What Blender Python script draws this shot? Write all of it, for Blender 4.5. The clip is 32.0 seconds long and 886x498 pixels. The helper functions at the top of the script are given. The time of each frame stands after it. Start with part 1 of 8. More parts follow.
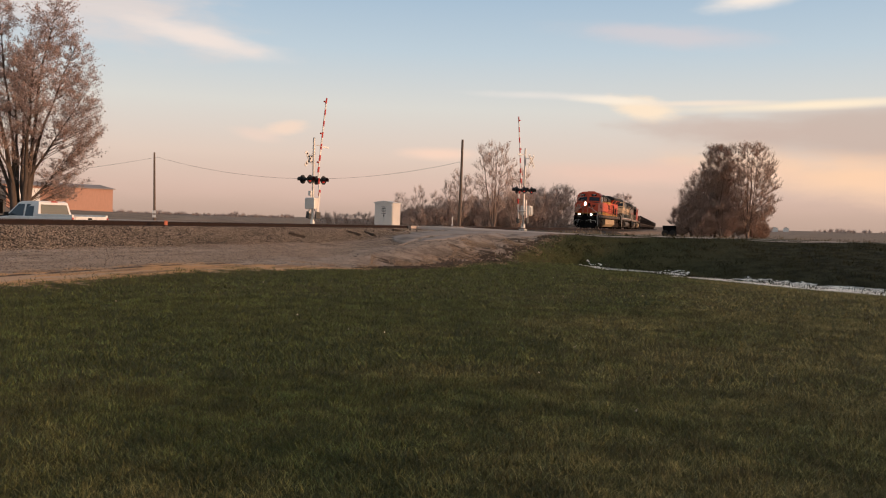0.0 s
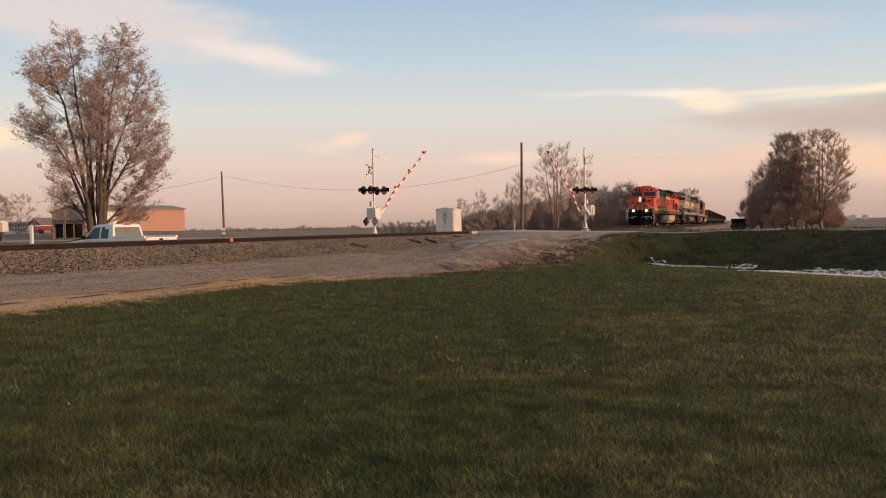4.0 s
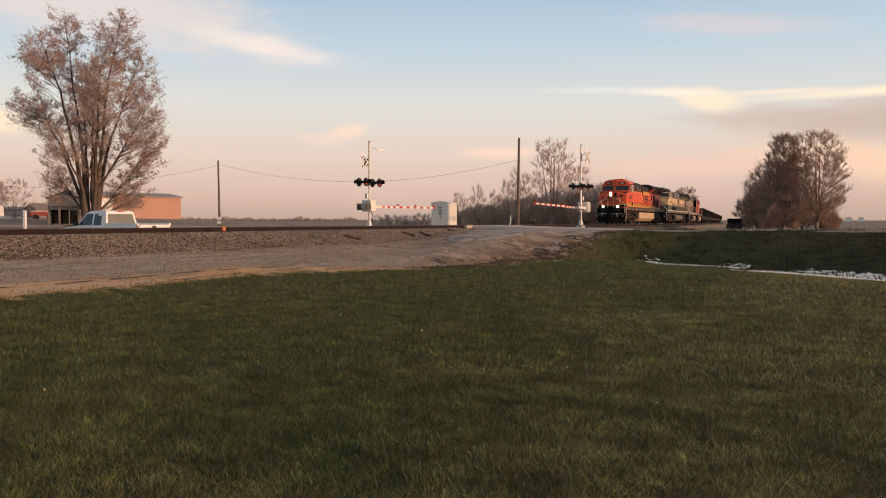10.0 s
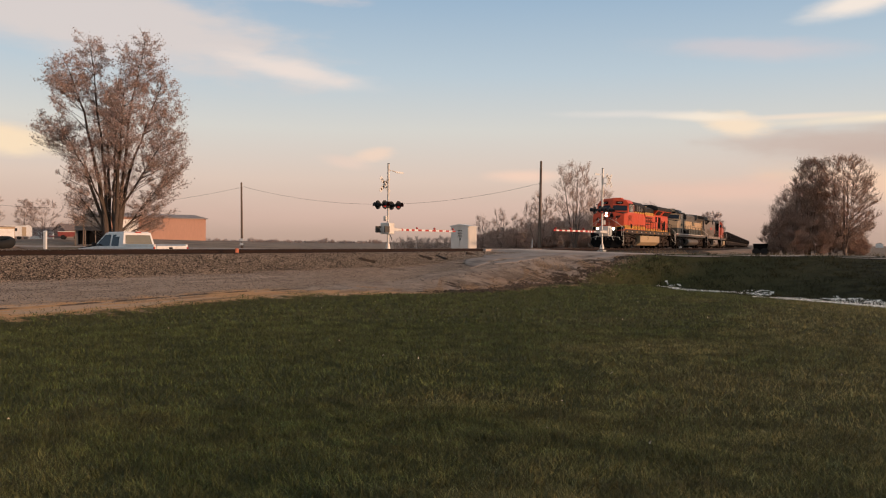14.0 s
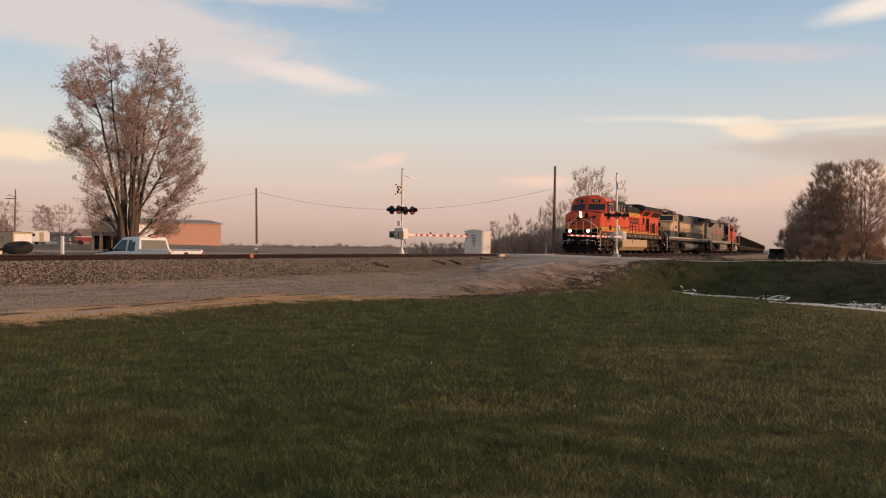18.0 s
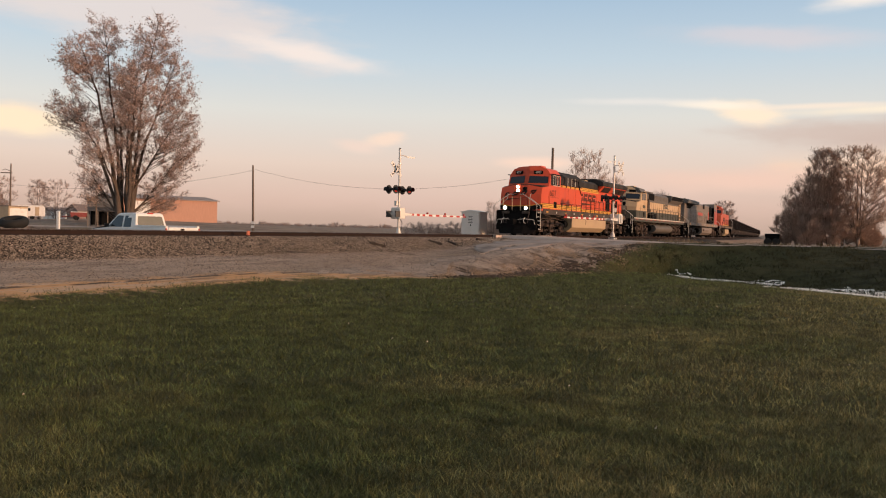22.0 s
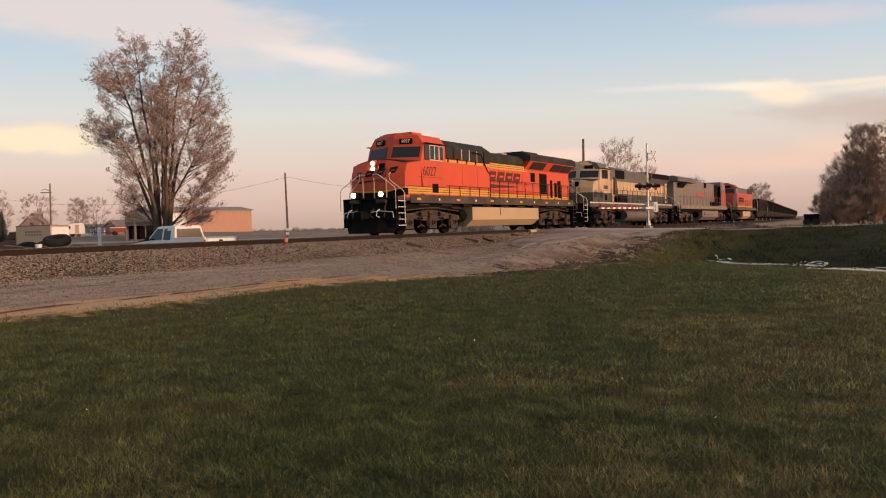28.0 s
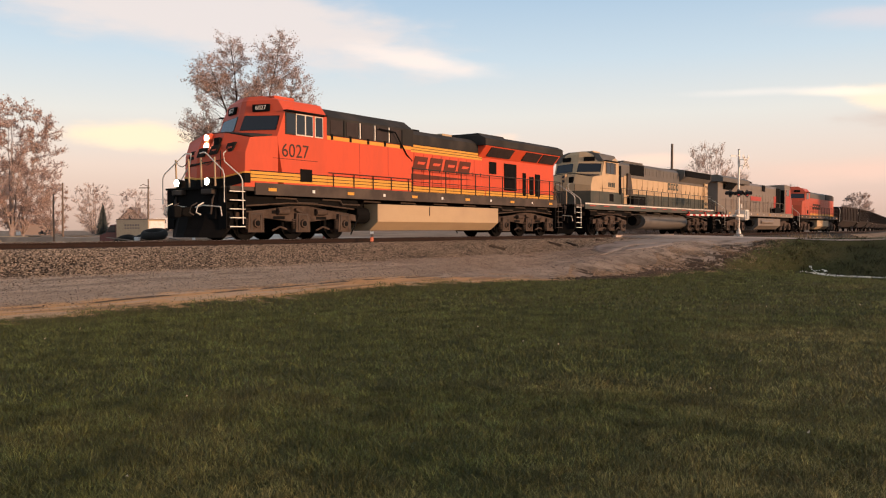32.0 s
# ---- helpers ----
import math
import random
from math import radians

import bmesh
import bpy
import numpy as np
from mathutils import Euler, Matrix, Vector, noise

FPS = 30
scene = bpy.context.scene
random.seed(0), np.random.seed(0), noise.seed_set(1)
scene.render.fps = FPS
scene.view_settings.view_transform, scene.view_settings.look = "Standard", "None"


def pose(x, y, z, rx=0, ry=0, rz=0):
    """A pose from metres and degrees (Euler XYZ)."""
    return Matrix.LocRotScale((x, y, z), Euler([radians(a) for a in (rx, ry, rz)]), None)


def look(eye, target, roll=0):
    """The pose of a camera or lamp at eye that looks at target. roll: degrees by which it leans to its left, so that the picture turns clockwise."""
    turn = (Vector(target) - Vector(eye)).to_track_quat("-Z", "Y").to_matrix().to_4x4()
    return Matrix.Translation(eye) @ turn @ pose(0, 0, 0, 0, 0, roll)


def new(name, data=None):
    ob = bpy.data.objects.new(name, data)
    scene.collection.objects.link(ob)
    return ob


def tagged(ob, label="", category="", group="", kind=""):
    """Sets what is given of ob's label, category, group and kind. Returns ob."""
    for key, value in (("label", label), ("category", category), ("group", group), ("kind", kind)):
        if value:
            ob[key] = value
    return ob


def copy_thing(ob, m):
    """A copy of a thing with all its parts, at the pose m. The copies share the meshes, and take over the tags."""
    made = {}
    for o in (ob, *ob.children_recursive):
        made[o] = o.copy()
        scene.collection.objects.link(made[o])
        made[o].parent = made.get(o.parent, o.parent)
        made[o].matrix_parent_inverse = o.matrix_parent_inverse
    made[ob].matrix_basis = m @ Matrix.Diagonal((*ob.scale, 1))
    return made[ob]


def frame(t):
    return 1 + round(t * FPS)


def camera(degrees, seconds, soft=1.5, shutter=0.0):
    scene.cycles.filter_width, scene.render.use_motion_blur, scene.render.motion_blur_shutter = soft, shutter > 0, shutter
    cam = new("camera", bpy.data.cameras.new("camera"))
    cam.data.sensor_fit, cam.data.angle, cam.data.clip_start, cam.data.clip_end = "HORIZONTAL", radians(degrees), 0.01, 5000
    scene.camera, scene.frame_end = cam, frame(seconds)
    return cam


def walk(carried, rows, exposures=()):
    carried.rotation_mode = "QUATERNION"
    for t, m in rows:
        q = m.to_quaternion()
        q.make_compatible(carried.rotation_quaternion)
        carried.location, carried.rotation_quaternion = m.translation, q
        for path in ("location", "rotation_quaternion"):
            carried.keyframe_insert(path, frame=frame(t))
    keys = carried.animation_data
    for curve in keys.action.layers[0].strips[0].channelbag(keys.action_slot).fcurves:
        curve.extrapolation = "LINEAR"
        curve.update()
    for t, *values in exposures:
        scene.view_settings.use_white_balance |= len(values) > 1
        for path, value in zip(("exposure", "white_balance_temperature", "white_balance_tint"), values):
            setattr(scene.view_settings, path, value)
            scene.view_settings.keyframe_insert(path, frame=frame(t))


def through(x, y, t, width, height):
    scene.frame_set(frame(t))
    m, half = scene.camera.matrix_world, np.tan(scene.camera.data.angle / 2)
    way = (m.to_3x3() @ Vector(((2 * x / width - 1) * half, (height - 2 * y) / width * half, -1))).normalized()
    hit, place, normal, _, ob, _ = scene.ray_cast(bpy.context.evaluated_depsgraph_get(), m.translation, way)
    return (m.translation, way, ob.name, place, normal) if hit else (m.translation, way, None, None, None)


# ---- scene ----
cam = camera(56.3, 32.0, soft=1.1)
PATH = [
    (0, (-0.003, 0.631, 1.624), (0.031, 2.63, 1.56), 1.6),
    (0.5, (0.014, 0.555, 1.637), (0.051, 2.554, 1.565), 1.9),
    (1, (0.089, 0.535, 1.65), (0.122, 2.534, 1.59), 1.8),
    (1.5, (0.171, 0.524, 1.655), (0.192, 2.523, 1.607), 1.4),
    (2, (0.228, 0.479, 1.65), (0.225, 2.478, 1.607), 1.4),
    (2.5, (0.245, 0.414, 1.648), (0.217, 2.413, 1.598), 0.9),
    (4.5, (0.264, 0.447, 1.63), (0.088, 2.438, 1.576), -1.4),
    (5, (0.261, 0.477, 1.635), (0.03, 2.463, 1.571), -1.4),
    (5.5, (0.256, 0.466, 1.626), (-0.005, 2.448, 1.566), -1.3),
    (6, (0.256, 0.439, 1.631), (-0.027, 2.418, 1.582), -1.2),
    (6.5, (0.268, 0.451, 1.623), (-0.01, 2.431, 1.586), -1.2),
    (7, (0.268, 0.45, 1.614), (0.025, 2.435, 1.586), -0.5),
    (7.5, (0.27, 0.431, 1.618), (0.081, 2.422, 1.593), 0.1),
    (8, (0.28, 0.462, 1.62), (0.129, 2.456, 1.602), 0.2),
    (8.5, (0.307, 0.459, 1.622), (0.182, 2.455, 1.606), 0.2),
    (9, (0.328, 0.496, 1.607), (0.22, 2.493, 1.585), 0.0),
    (9.5, (0.346, 0.502, 1.611), (0.231, 2.498, 1.563), 0.2),
    (10, (0.398, 0.493, 1.617), (0.28, 2.488, 1.55), 0.1),
    (10.5, (0.442, 0.578, 1.628), (0.324, 2.574, 1.574), 1.4),
    (11, (0.489, 0.683, 1.636), (0.377, 2.68, 1.613), 1.4),
    (11.5, (0.52, 0.756, 1.646), (0.439, 2.754, 1.628), 1.3),
    (12, (0.582, 0.852, 1.649), (0.523, 2.851, 1.637), 1.0),
    (12.5, (0.659, 0.9, 1.649), (0.58, 2.898, 1.649), 0.9),
    (13, (0.714, 0.948, 1.637), (0.608, 2.945, 1.624), 1.1),
    (13.5, (0.752, 0.925, 1.636), (0.609, 2.92, 1.617), 1.0),
    (14, (0.744, 0.918, 1.635), (0.566, 2.91, 1.623), 0.5),
    (14.5, (0.73, 0.931, 1.636), (0.532, 2.921, 1.616), 0.6),
    (16.5, (0.726, 0.926, 1.634), (0.489, 2.912, 1.623), 0.5),
    (17, (0.743, 0.918, 1.635), (0.52, 2.905, 1.635), 0.5),
    (17.5, (0.749, 0.939, 1.63), (0.539, 2.928, 1.632), 0.5),
    (18, (0.759, 0.901, 1.635), (0.547, 2.89, 1.635), 0.5),
    (18.5, (0.761, 0.891, 1.637), (0.535, 2.878, 1.64), 0.8),
    (19, (0.747, 0.901, 1.638), (0.504, 2.887, 1.644), 1.0),
    (19.5, (0.739, 0.898, 1.636), (0.482, 2.881, 1.638), 1.0),
    (20, (0.739, 0.906, 1.632), (0.471, 2.888, 1.634), 0.9),
    (20.5, (0.753, 0.895, 1.628), (0.488, 2.877, 1.625), 1.0),
    (21, (0.765, 0.898, 1.625), (0.523, 2.883, 1.611), 1.0),
    (21.5, (0.77, 0.885, 1.627), (0.551, 2.873, 1.606), 0.8),
    (22, (0.75, 0.865, 1.621), (0.548, 2.854, 1.574), 1.3),
    (22.5, (0.734, 0.848, 1.633), (0.544, 2.837, 1.548), 0.5),
    (23, (0.721, 0.89, 1.647), (0.526, 2.879, 1.561), -1.7),
    (23.5, (0.722, 0.912, 1.658), (0.547, 2.904, 1.634), -2.0),
    (24, (0.715, 0.936, 1.653), (0.575, 2.93, 1.681), -1.6),
    (24.5, (0.716, 0.897, 1.657), (0.579, 2.892, 1.713), -1.4),
    (25, (0.721, 0.873, 1.643), (0.585, 2.869, 1.674), -0.6),
    (25.5, (0.732, 0.895, 1.63), (0.597, 2.89, 1.598), -0.5),
    (27.5, (0.631, 0.869, 1.645), (0.39, 2.854, 1.59), -1.2),
    (28, (0.626, 0.834, 1.638), (0.344, 2.814, 1.586), -1.6),
    (28.5, (0.612, 0.818, 1.645), (0.335, 2.799, 1.596), -0.7),
    (29, (0.603, 0.808, 1.65), (0.341, 2.79, 1.607), 0.0),
    (29.5, (0.603, 0.776, 1.657), (0.339, 2.758, 1.613), -0.1),
    (30, (0.585, 0.699, 1.666), (0.299, 2.678, 1.611), -0.1),
    (30.5, (0.587, 0.698, 1.665), (0.261, 2.67, 1.604), -0.2),
    (31, (0.57, 0.726, 1.654), (0.211, 2.693, 1.603), 0.1),
    (31.5, (0.582, 0.736, 1.661), (0.187, 2.696, 1.63), -0.4),
    (32, (0.575, 0.719, 1.642), (0.1, 2.661, 1.598), -0.2),
]
walk(cam, [(t, look(eye, target, roll)) for t, eye, target, roll in PATH], ((0, 0.0), (5, 0.06), (9, 0.02), (10, 0.1), (11, 0.03), (13, -0.08), (19, -0.05), (21, 0.0), (23, 0.16), (24, -0.15), (25, -0.24), (28, 0.08), (30, 0.13), (32, 0.25)))

# ---- world, sun, exposure ----
SUN_BEARING, SUN_UP = 106.0, 6.5          # degrees clockwise from +y, and above the horizon
scene.view_settings.exposure = 0.0


def build_world():
    w = bpy.data.worlds.new("dusk_sky")
    scene.world = w
    w.use_nodes = True
    nt = w.node_tree
    nt.nodes.clear()
    L = nt.links.new
    out, bg = nt.nodes.new("ShaderNodeOutputWorld"), nt.nodes.new("ShaderNodeBackground")
    bg.inputs["Strength"].default_value = 0.10
    L(bg.outputs[0], out.inputs[0])
    sky = nt.nodes.new("ShaderNodeTexSky")
    sky.sky_type, sky.sun_disc = "NISHITA", False
    sky.sun_elevation, sky.sun_rotation = radians(SUN_UP), radians(SUN_BEARING)
    sky.air_density, sky.dust_density, sky.ozone_density = 1.0, 1.2, 1.5
    tc = nt.nodes.new("ShaderNodeTexCoord")
    sep = nt.nodes.new("ShaderNodeSeparateXYZ")
    L(tc.outputs["Generated"], sep.inputs[0])
    def math_(op, a, b=None, c=None):
        n = nt.nodes.new("ShaderNodeMath")
        n.operation = op
        for k, v in enumerate((a, b, c)):
            if isinstance(v, (int, float)):
                n.inputs[k].default_value = v
            elif v is not None:
                L(v, n.inputs[k])
        return n.outputs[0]

    def mixed(f, a, colour):
        n = nt.nodes.new("ShaderNodeMix")
        n.data_type = "RGBA"
        L(f, n.inputs["Factor"])
        L(a, n.inputs["A"])
        n.inputs["B"].default_value = (*[10 * v for v in colour], 1)
        return n.outputs["Result"]

    # colour of the clear evening air by height
    ramp = nt.nodes.new("ShaderNodeValToRGB")
    L(sep.outputs["Z"], ramp.inputs[0])
    els = ramp.color_ramp.elements
    stops = [(0.0, (0.57, 0.40, 0.325)), (0.03, (0.69, 0.485, 0.40)), (0.075, (0.82, 0.638, 0.54)), (0.135, (0.77, 0.742, 0.69)), (0.2, (0.57, 0.67, 0.745)), (0.28, (0.39, 0.535, 0.69)), (0.42, (0.33, 0.38, 0.44)), (1.0, (0.31, 0.31, 0.32))]
    els[0].position, els[1].position = stops[0][0], stops[-1][0]
    els[0].color, els[1].color = (*stops[0][1], 1), (*stops[-1][1], 1)
    for p, c in stops[1:-1]:
        els.new(p).color = (*c, 1)
    up = nt.nodes.new("ShaderNodeVectorMath")
    up.operation = "SCALE"
    up.inputs["Scale"].default_value = 10.0
    L(ramp.outputs[0], up.inputs[0])
    mix = nt.nodes.new("ShaderNodeMix")
    mix.data_type = "RGBA"
    mix.inputs["Factor"].default_value = 0.9
    L(sky.outputs[0], mix.inputs["A"])
    L(up.outputs[0], mix.inputs["B"])
    col = mix.outputs["Result"]
    # thin evening clouds, by bearing and height in degrees
    az = math_("MULTIPLY", math_("ARCTAN2", sep.outputs["X"], sep.outputs["Y"]), 57.2958)
    el = math_("MULTIPLY", math_("ARCSINE", sep.outputs["Z"]), 57.2958)
    xy = nt.nodes.new("ShaderNodeCombineXYZ")
    L(az, xy.inputs[0])
    L(math_("MULTIPLY", el, 3.2), xy.inputs[1])

    def noise_of(scale, detail):
        n = nt.nodes.new("ShaderNodeTexNoise")
        n.inputs["Scale"].default_value, n.inputs["Detail"].default_value, n.inputs["Roughness"].default_value = scale, detail, 0.55
        L(xy.outputs[0], n.inputs["Vector"])
        return n.outputs["Fac"]

    wisp, curl = noise_of(0.11, 5.0), noise_of(0.35, 4.0)

    def cloud(col, a0, e0, wide, tall, tilt, colour, amount, ragged=0.9, full=0.1):
        da, de = math_("ADD", az, -a0), math_("ADD", el, -e0)
        de = math_("MULTIPLY_ADD", da, tilt, de)
        u = math_("DIVIDE", da, wide)
        v = math_("DIVIDE", de, tall)
        r = math_("SQRT", math_("ADD", math_("MULTIPLY", u, u), math_("MULTIPLY", v, v)))
        r = math_("ADD", r, math_("MULTIPLY_ADD", wisp, -2.2 * ragged, 1.1 * ragged))
        r = math_("ADD", r, math_("MULTIPLY_ADD", curl, -0.9 * ragged, 0.45 * ragged))
        f = nt.nodes.new("ShaderNodeMapRange")
        f.interpolation_type = "SMOOTHSTEP"
        f.inputs["From Min"].default_value, f.inputs["From Max"].default_value = 1.1, full
        f.inputs["To Min"].default_value, f.inputs["To Max"].default_value = 0.0, amount
        L(r, f.inputs["Value"])
        return mixed(f.outputs[0], col, colour)

    cream, rose = (1.0, 0.82, 0.64), (0.86, 0.60, 0.52)
    # broad veil above the tree, with a bright wedge at its tip
    col = cloud(col, -29.0, 14.0, 18.0, 3.4, 0.10, (0.76, 0.675, 0.64), 0.9, 0.5, 0.4)
    col = cloud(col, -15.6, 11.6, 6.5, 0.95, 0.15, (0.93, 0.79, 0.71), 0.8, 0.45)
    col = cloud(col, -19.0, 16.8, 9.0, 1.0, 0.02, (0.90, 0.72, 0.64), 0.85, 0.7)
    # mauve bank of cloud low over the line, lit along its upper rim
    col = cloud(col, 33.0, 6.0, 19.0, 2.3, 0.03, (0.58, 0.44, 0.375), 0.78, 0.3, 0.45)
    col = cloud(col, 20.0, 6.5, 8.0, 1.0, 0.05, (0.62, 0.475, 0.41), 0.65, 0.5, 0.3)
    col = cloud(col, 14.4, 7.8, 2.6, 0.8, 0.16, (1.0, 0.80, 0.60), 0.95, 0.9, 0.25)
    col = cloud(col, 12.0, 8.5, 4.0, 0.35, 0.06, (1.0, 0.87, 0.72), 0.8, 0.35)
    col = cloud(col, 25.5, 8.0, 10.5, 0.42, -0.02, (1.0, 0.84, 0.64), 1.0, 0.35)
    col = cloud(col, 18.5, 8.25, 6.0, 0.25, 0.0, (0.98, 0.80, 0.64), 0.7, 0.4)
    col = cloud(col, 7.0, 8.8, 5.5, 0.35, 0.02, (0.86, 0.79, 0.73), 0.55, 0.5)
    col = cloud(col, 15.5, 12.6, 9.0, 0.9, 0.10, (0.72, 0.63, 0.635), 0.6, 0.6)
    col = cloud(col, 22.0, 14.9, 5.0, 0.9, -0.15, (0.98, 0.86, 0.76), 0.95, 0.5)
    # small puffs
    col = cloud(col, -9.9, 6.05, 1.7, 0.5, -0.10, (0.98, 0.72, 0.56), 0.7, 1.1, 0.15)
    col = cloud(col, -11.8, 5.5, 2.2, 0.6, 0.15, (0.88, 0.67, 0.56), 0.7, 0.5)
    col = cloud(col, 0.5, 4.7, 3.6, 0.55, 0.0, (0.98, 0.69, 0.54), 0.8, 0.4)
    col = cloud(col, -33.6, 6.1, 4.6, 1.25, 0.03, (1.0, 0.79, 0.56), 1.0, 0.6, 0.45)
    # peach afterglow under the bank
    col = cloud(col, 29.0, 3.3, 14.0, 1.9, 0.10, (1.0, 0.66, 0.44), 0.95, 0.45)
    col = cloud(col, 14.0, 3.6, 12.0, 1.1, 0.0, (0.88, 0.59, 0.47), 0.75, 0.4)
    col = cloud(col, 0.0, 2.2, 45.0, 1.6, 0.0, rose, 0.2, 0.5)
    L(col, bg.inputs["Color"])


build_world()
sun = new("sun", bpy.data.lights.new("sun", "SUN"))
sun.data.energy, sun.data.angle, sun.data.color = 3.3, radians(2.5), (1.0, 0.60, 0.36)
sb, se = radians(SUN_BEARING), radians(SUN_UP)
sun.matrix_world = look((math.sin(sb) * 80, math.cos(sb) * 80, math.tan(se) * 80), (0, 0, 0))

# ---- materials ----
def principled(name, rough=0.6, metal=0.0):
    m = bpy.data.materials.new(name)
    m.use_nodes = True
    b = m.node_tree.nodes["Principled BSDF"]
    b.inputs["Roughness"].default_value, b.inputs["Metallic"].default_value = rough, metal
    b.inputs["Specular IOR Level"].default_value = 0.3
    return m, m.node_tree, b


def mat(name, colour, rough=0.6, metal=0.0, vary=0.15, scale=3.0, fine=40.0, bump=0.1, dirt=None, dirt_amount=0.35, rand=0.0, stretch=(1, 1, 1)):
    """A painted or raw surface with stains at two scales, optional dirt and a fine relief."""
    m, nt, b = principled(name, rough, metal)
    L = nt.links.new
    tc = nt.nodes.new("ShaderNodeTexCoord")
    mp = nt.nodes.new("ShaderNodeMapping")
    mp.inputs["Scale"].default_value = stretch
    L(tc.outputs["Object"], mp.inputs[0])
    n1, n2 = nt.nodes.new("ShaderNodeTexNoise"), nt.nodes.new("ShaderNodeTexNoise")
    n1.inputs["Scale"].default_value, n1.inputs["Detail"].default_value = scale, 4.0
    n2.inputs["Scale"].default_value, n2.inputs["Detail"].default_value = fine, 3.0
    L(mp.outputs[0], n1.inputs["Vector"])
    L(mp.outputs[0], n2.inputs["Vector"])
    add = nt.nodes.new("ShaderNodeMath")
    add.operation = "MULTIPLY_ADD"
    L(n2.outputs["Fac"], add.inputs[0])
    add.inputs[1].default_value = 0.5
    L(n1.outputs["Fac"], add.inputs[2])
    val = nt.nodes.new("ShaderNodeMapRange")
    val.inputs["From Min"].default_value, val.inputs["From Max"].default_value = 0.45, 1.05
    val.inputs["To Min"].default_value, val.inputs["To Max"].default_value = 1 - vary, 1 + vary
    L(add.outputs[0], val.inputs["Value"])
    last = val.outputs[0]
    if rand:
        oi = nt.nodes.new("ShaderNodeObjectInfo")
        rr = nt.nodes.new("ShaderNodeMapRange")
        rr.inputs["To Min"].default_value, rr.inputs["To Max"].default_value = 1 - rand, 1 + rand
        L(oi.outputs["Random"], rr.inputs["Value"])
        mul = nt.nodes.new("ShaderNodeMath")
        mul.operation = "MULTIPLY"
        L(last, mul.inputs[0])
        L(rr.outputs[0], mul.inputs[1])
        last = mul.outputs[0]
    sc = nt.nodes.new("ShaderNodeVectorMath")
    sc.operation = "SCALE"
    sc.inputs[0].default_value = colour
    L(last, sc.inputs["Scale"])
    col = sc.outputs[0]
    if dirt:
        dm = nt.nodes.new("ShaderNodeMapRange")
        dm.inputs["From Min"].default_value, dm.inputs["From Max"].default_value, dm.inputs["To Max"].default_value = 0.45, 0.75, dirt_amount * 2
        L(n1.outputs["Fac"], dm.inputs["Value"])
        mx = nt.nodes.new("ShaderNodeMix")
        mx.data_type = "RGBA"
        mx.inputs["B"].default_value = (*dirt, 1)
        L(dm.outputs[0], mx.inputs["Factor"])
        L(col, mx.inputs["A"])
        col = mx.outputs["Result"]
    L(col, b.inputs["Base Color"])
    ro = nt.nodes.new("ShaderNodeMapRange")
    ro.inputs["To Min"].default_value, ro.inputs["To Max"].default_value = max(0.03, rough - 0.12), min(1, rough + 0.12)
    L(n2.outputs["Fac"], ro.inputs["Value"])
    L(ro.outputs[0], b.inputs["Roughness"])
    if bump:
        bp = nt.nodes.new("ShaderNodeBump")
        bp.inputs["Strength"].default_value, bp.inputs["Distance"].default_value = bump, 0.02
        L(add.outputs[0], bp.inputs["Height"])
        L(bp.outputs[0], b.inputs["Normal"])
    return m


def island_mat(name, dark, light, rough=0.8, through=0.0, spread=0.7, patchy=1.1):
    """Grass, leaves, stones: each island takes a colour of its own between two."""
    m, nt, b = principled(name, rough)
    L = nt.links.new
    ge = nt.nodes.new("ShaderNodeNewGeometry")
    tc = nt.nodes.new("ShaderNodeTexCoord")
    no = nt.nodes.new("ShaderNodeTexNoise")
    no.inputs["Scale"].default_value, no.inputs["Detail"].default_value = 0.35, 4.0
    L(tc.outputs["Object"], no.inputs["Vector"])
    a = nt.nodes.new("ShaderNodeMath")
    a.operation = "MULTIPLY_ADD"
    L(no.outputs["Fac"], a.inputs[0])
    a.inputs[1].default_value = patchy
    sb2 = nt.nodes.new("ShaderNodeMath")
    sb2.operation = "MULTIPLY_ADD"
    L(ge.outputs["Random Per Island"], sb2.inputs[0])
    sb2.inputs[1].default_value, sb2.inputs[2].default_value = spread, 0.5 - patchy / 2 - spread / 2
    L(sb2.outputs[0], a.inputs[2])
    mx = nt.nodes.new("ShaderNodeMix")
    mx.data_type = "RGBA"
    mx.inputs["A"].default_value, mx.inputs["B"].default_value = (*dark, 1), (*light, 1)
    L(a.outputs[0], mx.inputs["Factor"])
    L(mx.outputs["Result"], b.inputs["Base Color"])
    b.inputs["Specular IOR Level"].default_value = 0.25
    if through:
        tr, ms = nt.nodes.new("ShaderNodeBsdfTranslucent"), nt.nodes.new("ShaderNodeMixShader")
        L(mx.outputs["Result"], tr.inputs["Color"])
        ms.inputs[0].default_value = through
        L(b.outputs[0], ms.inputs[1])
        L(tr.outputs[0], ms.inputs[2])
        L(ms.outputs[0], nt.nodes["Material Output"].inputs["Surface"])
    return m


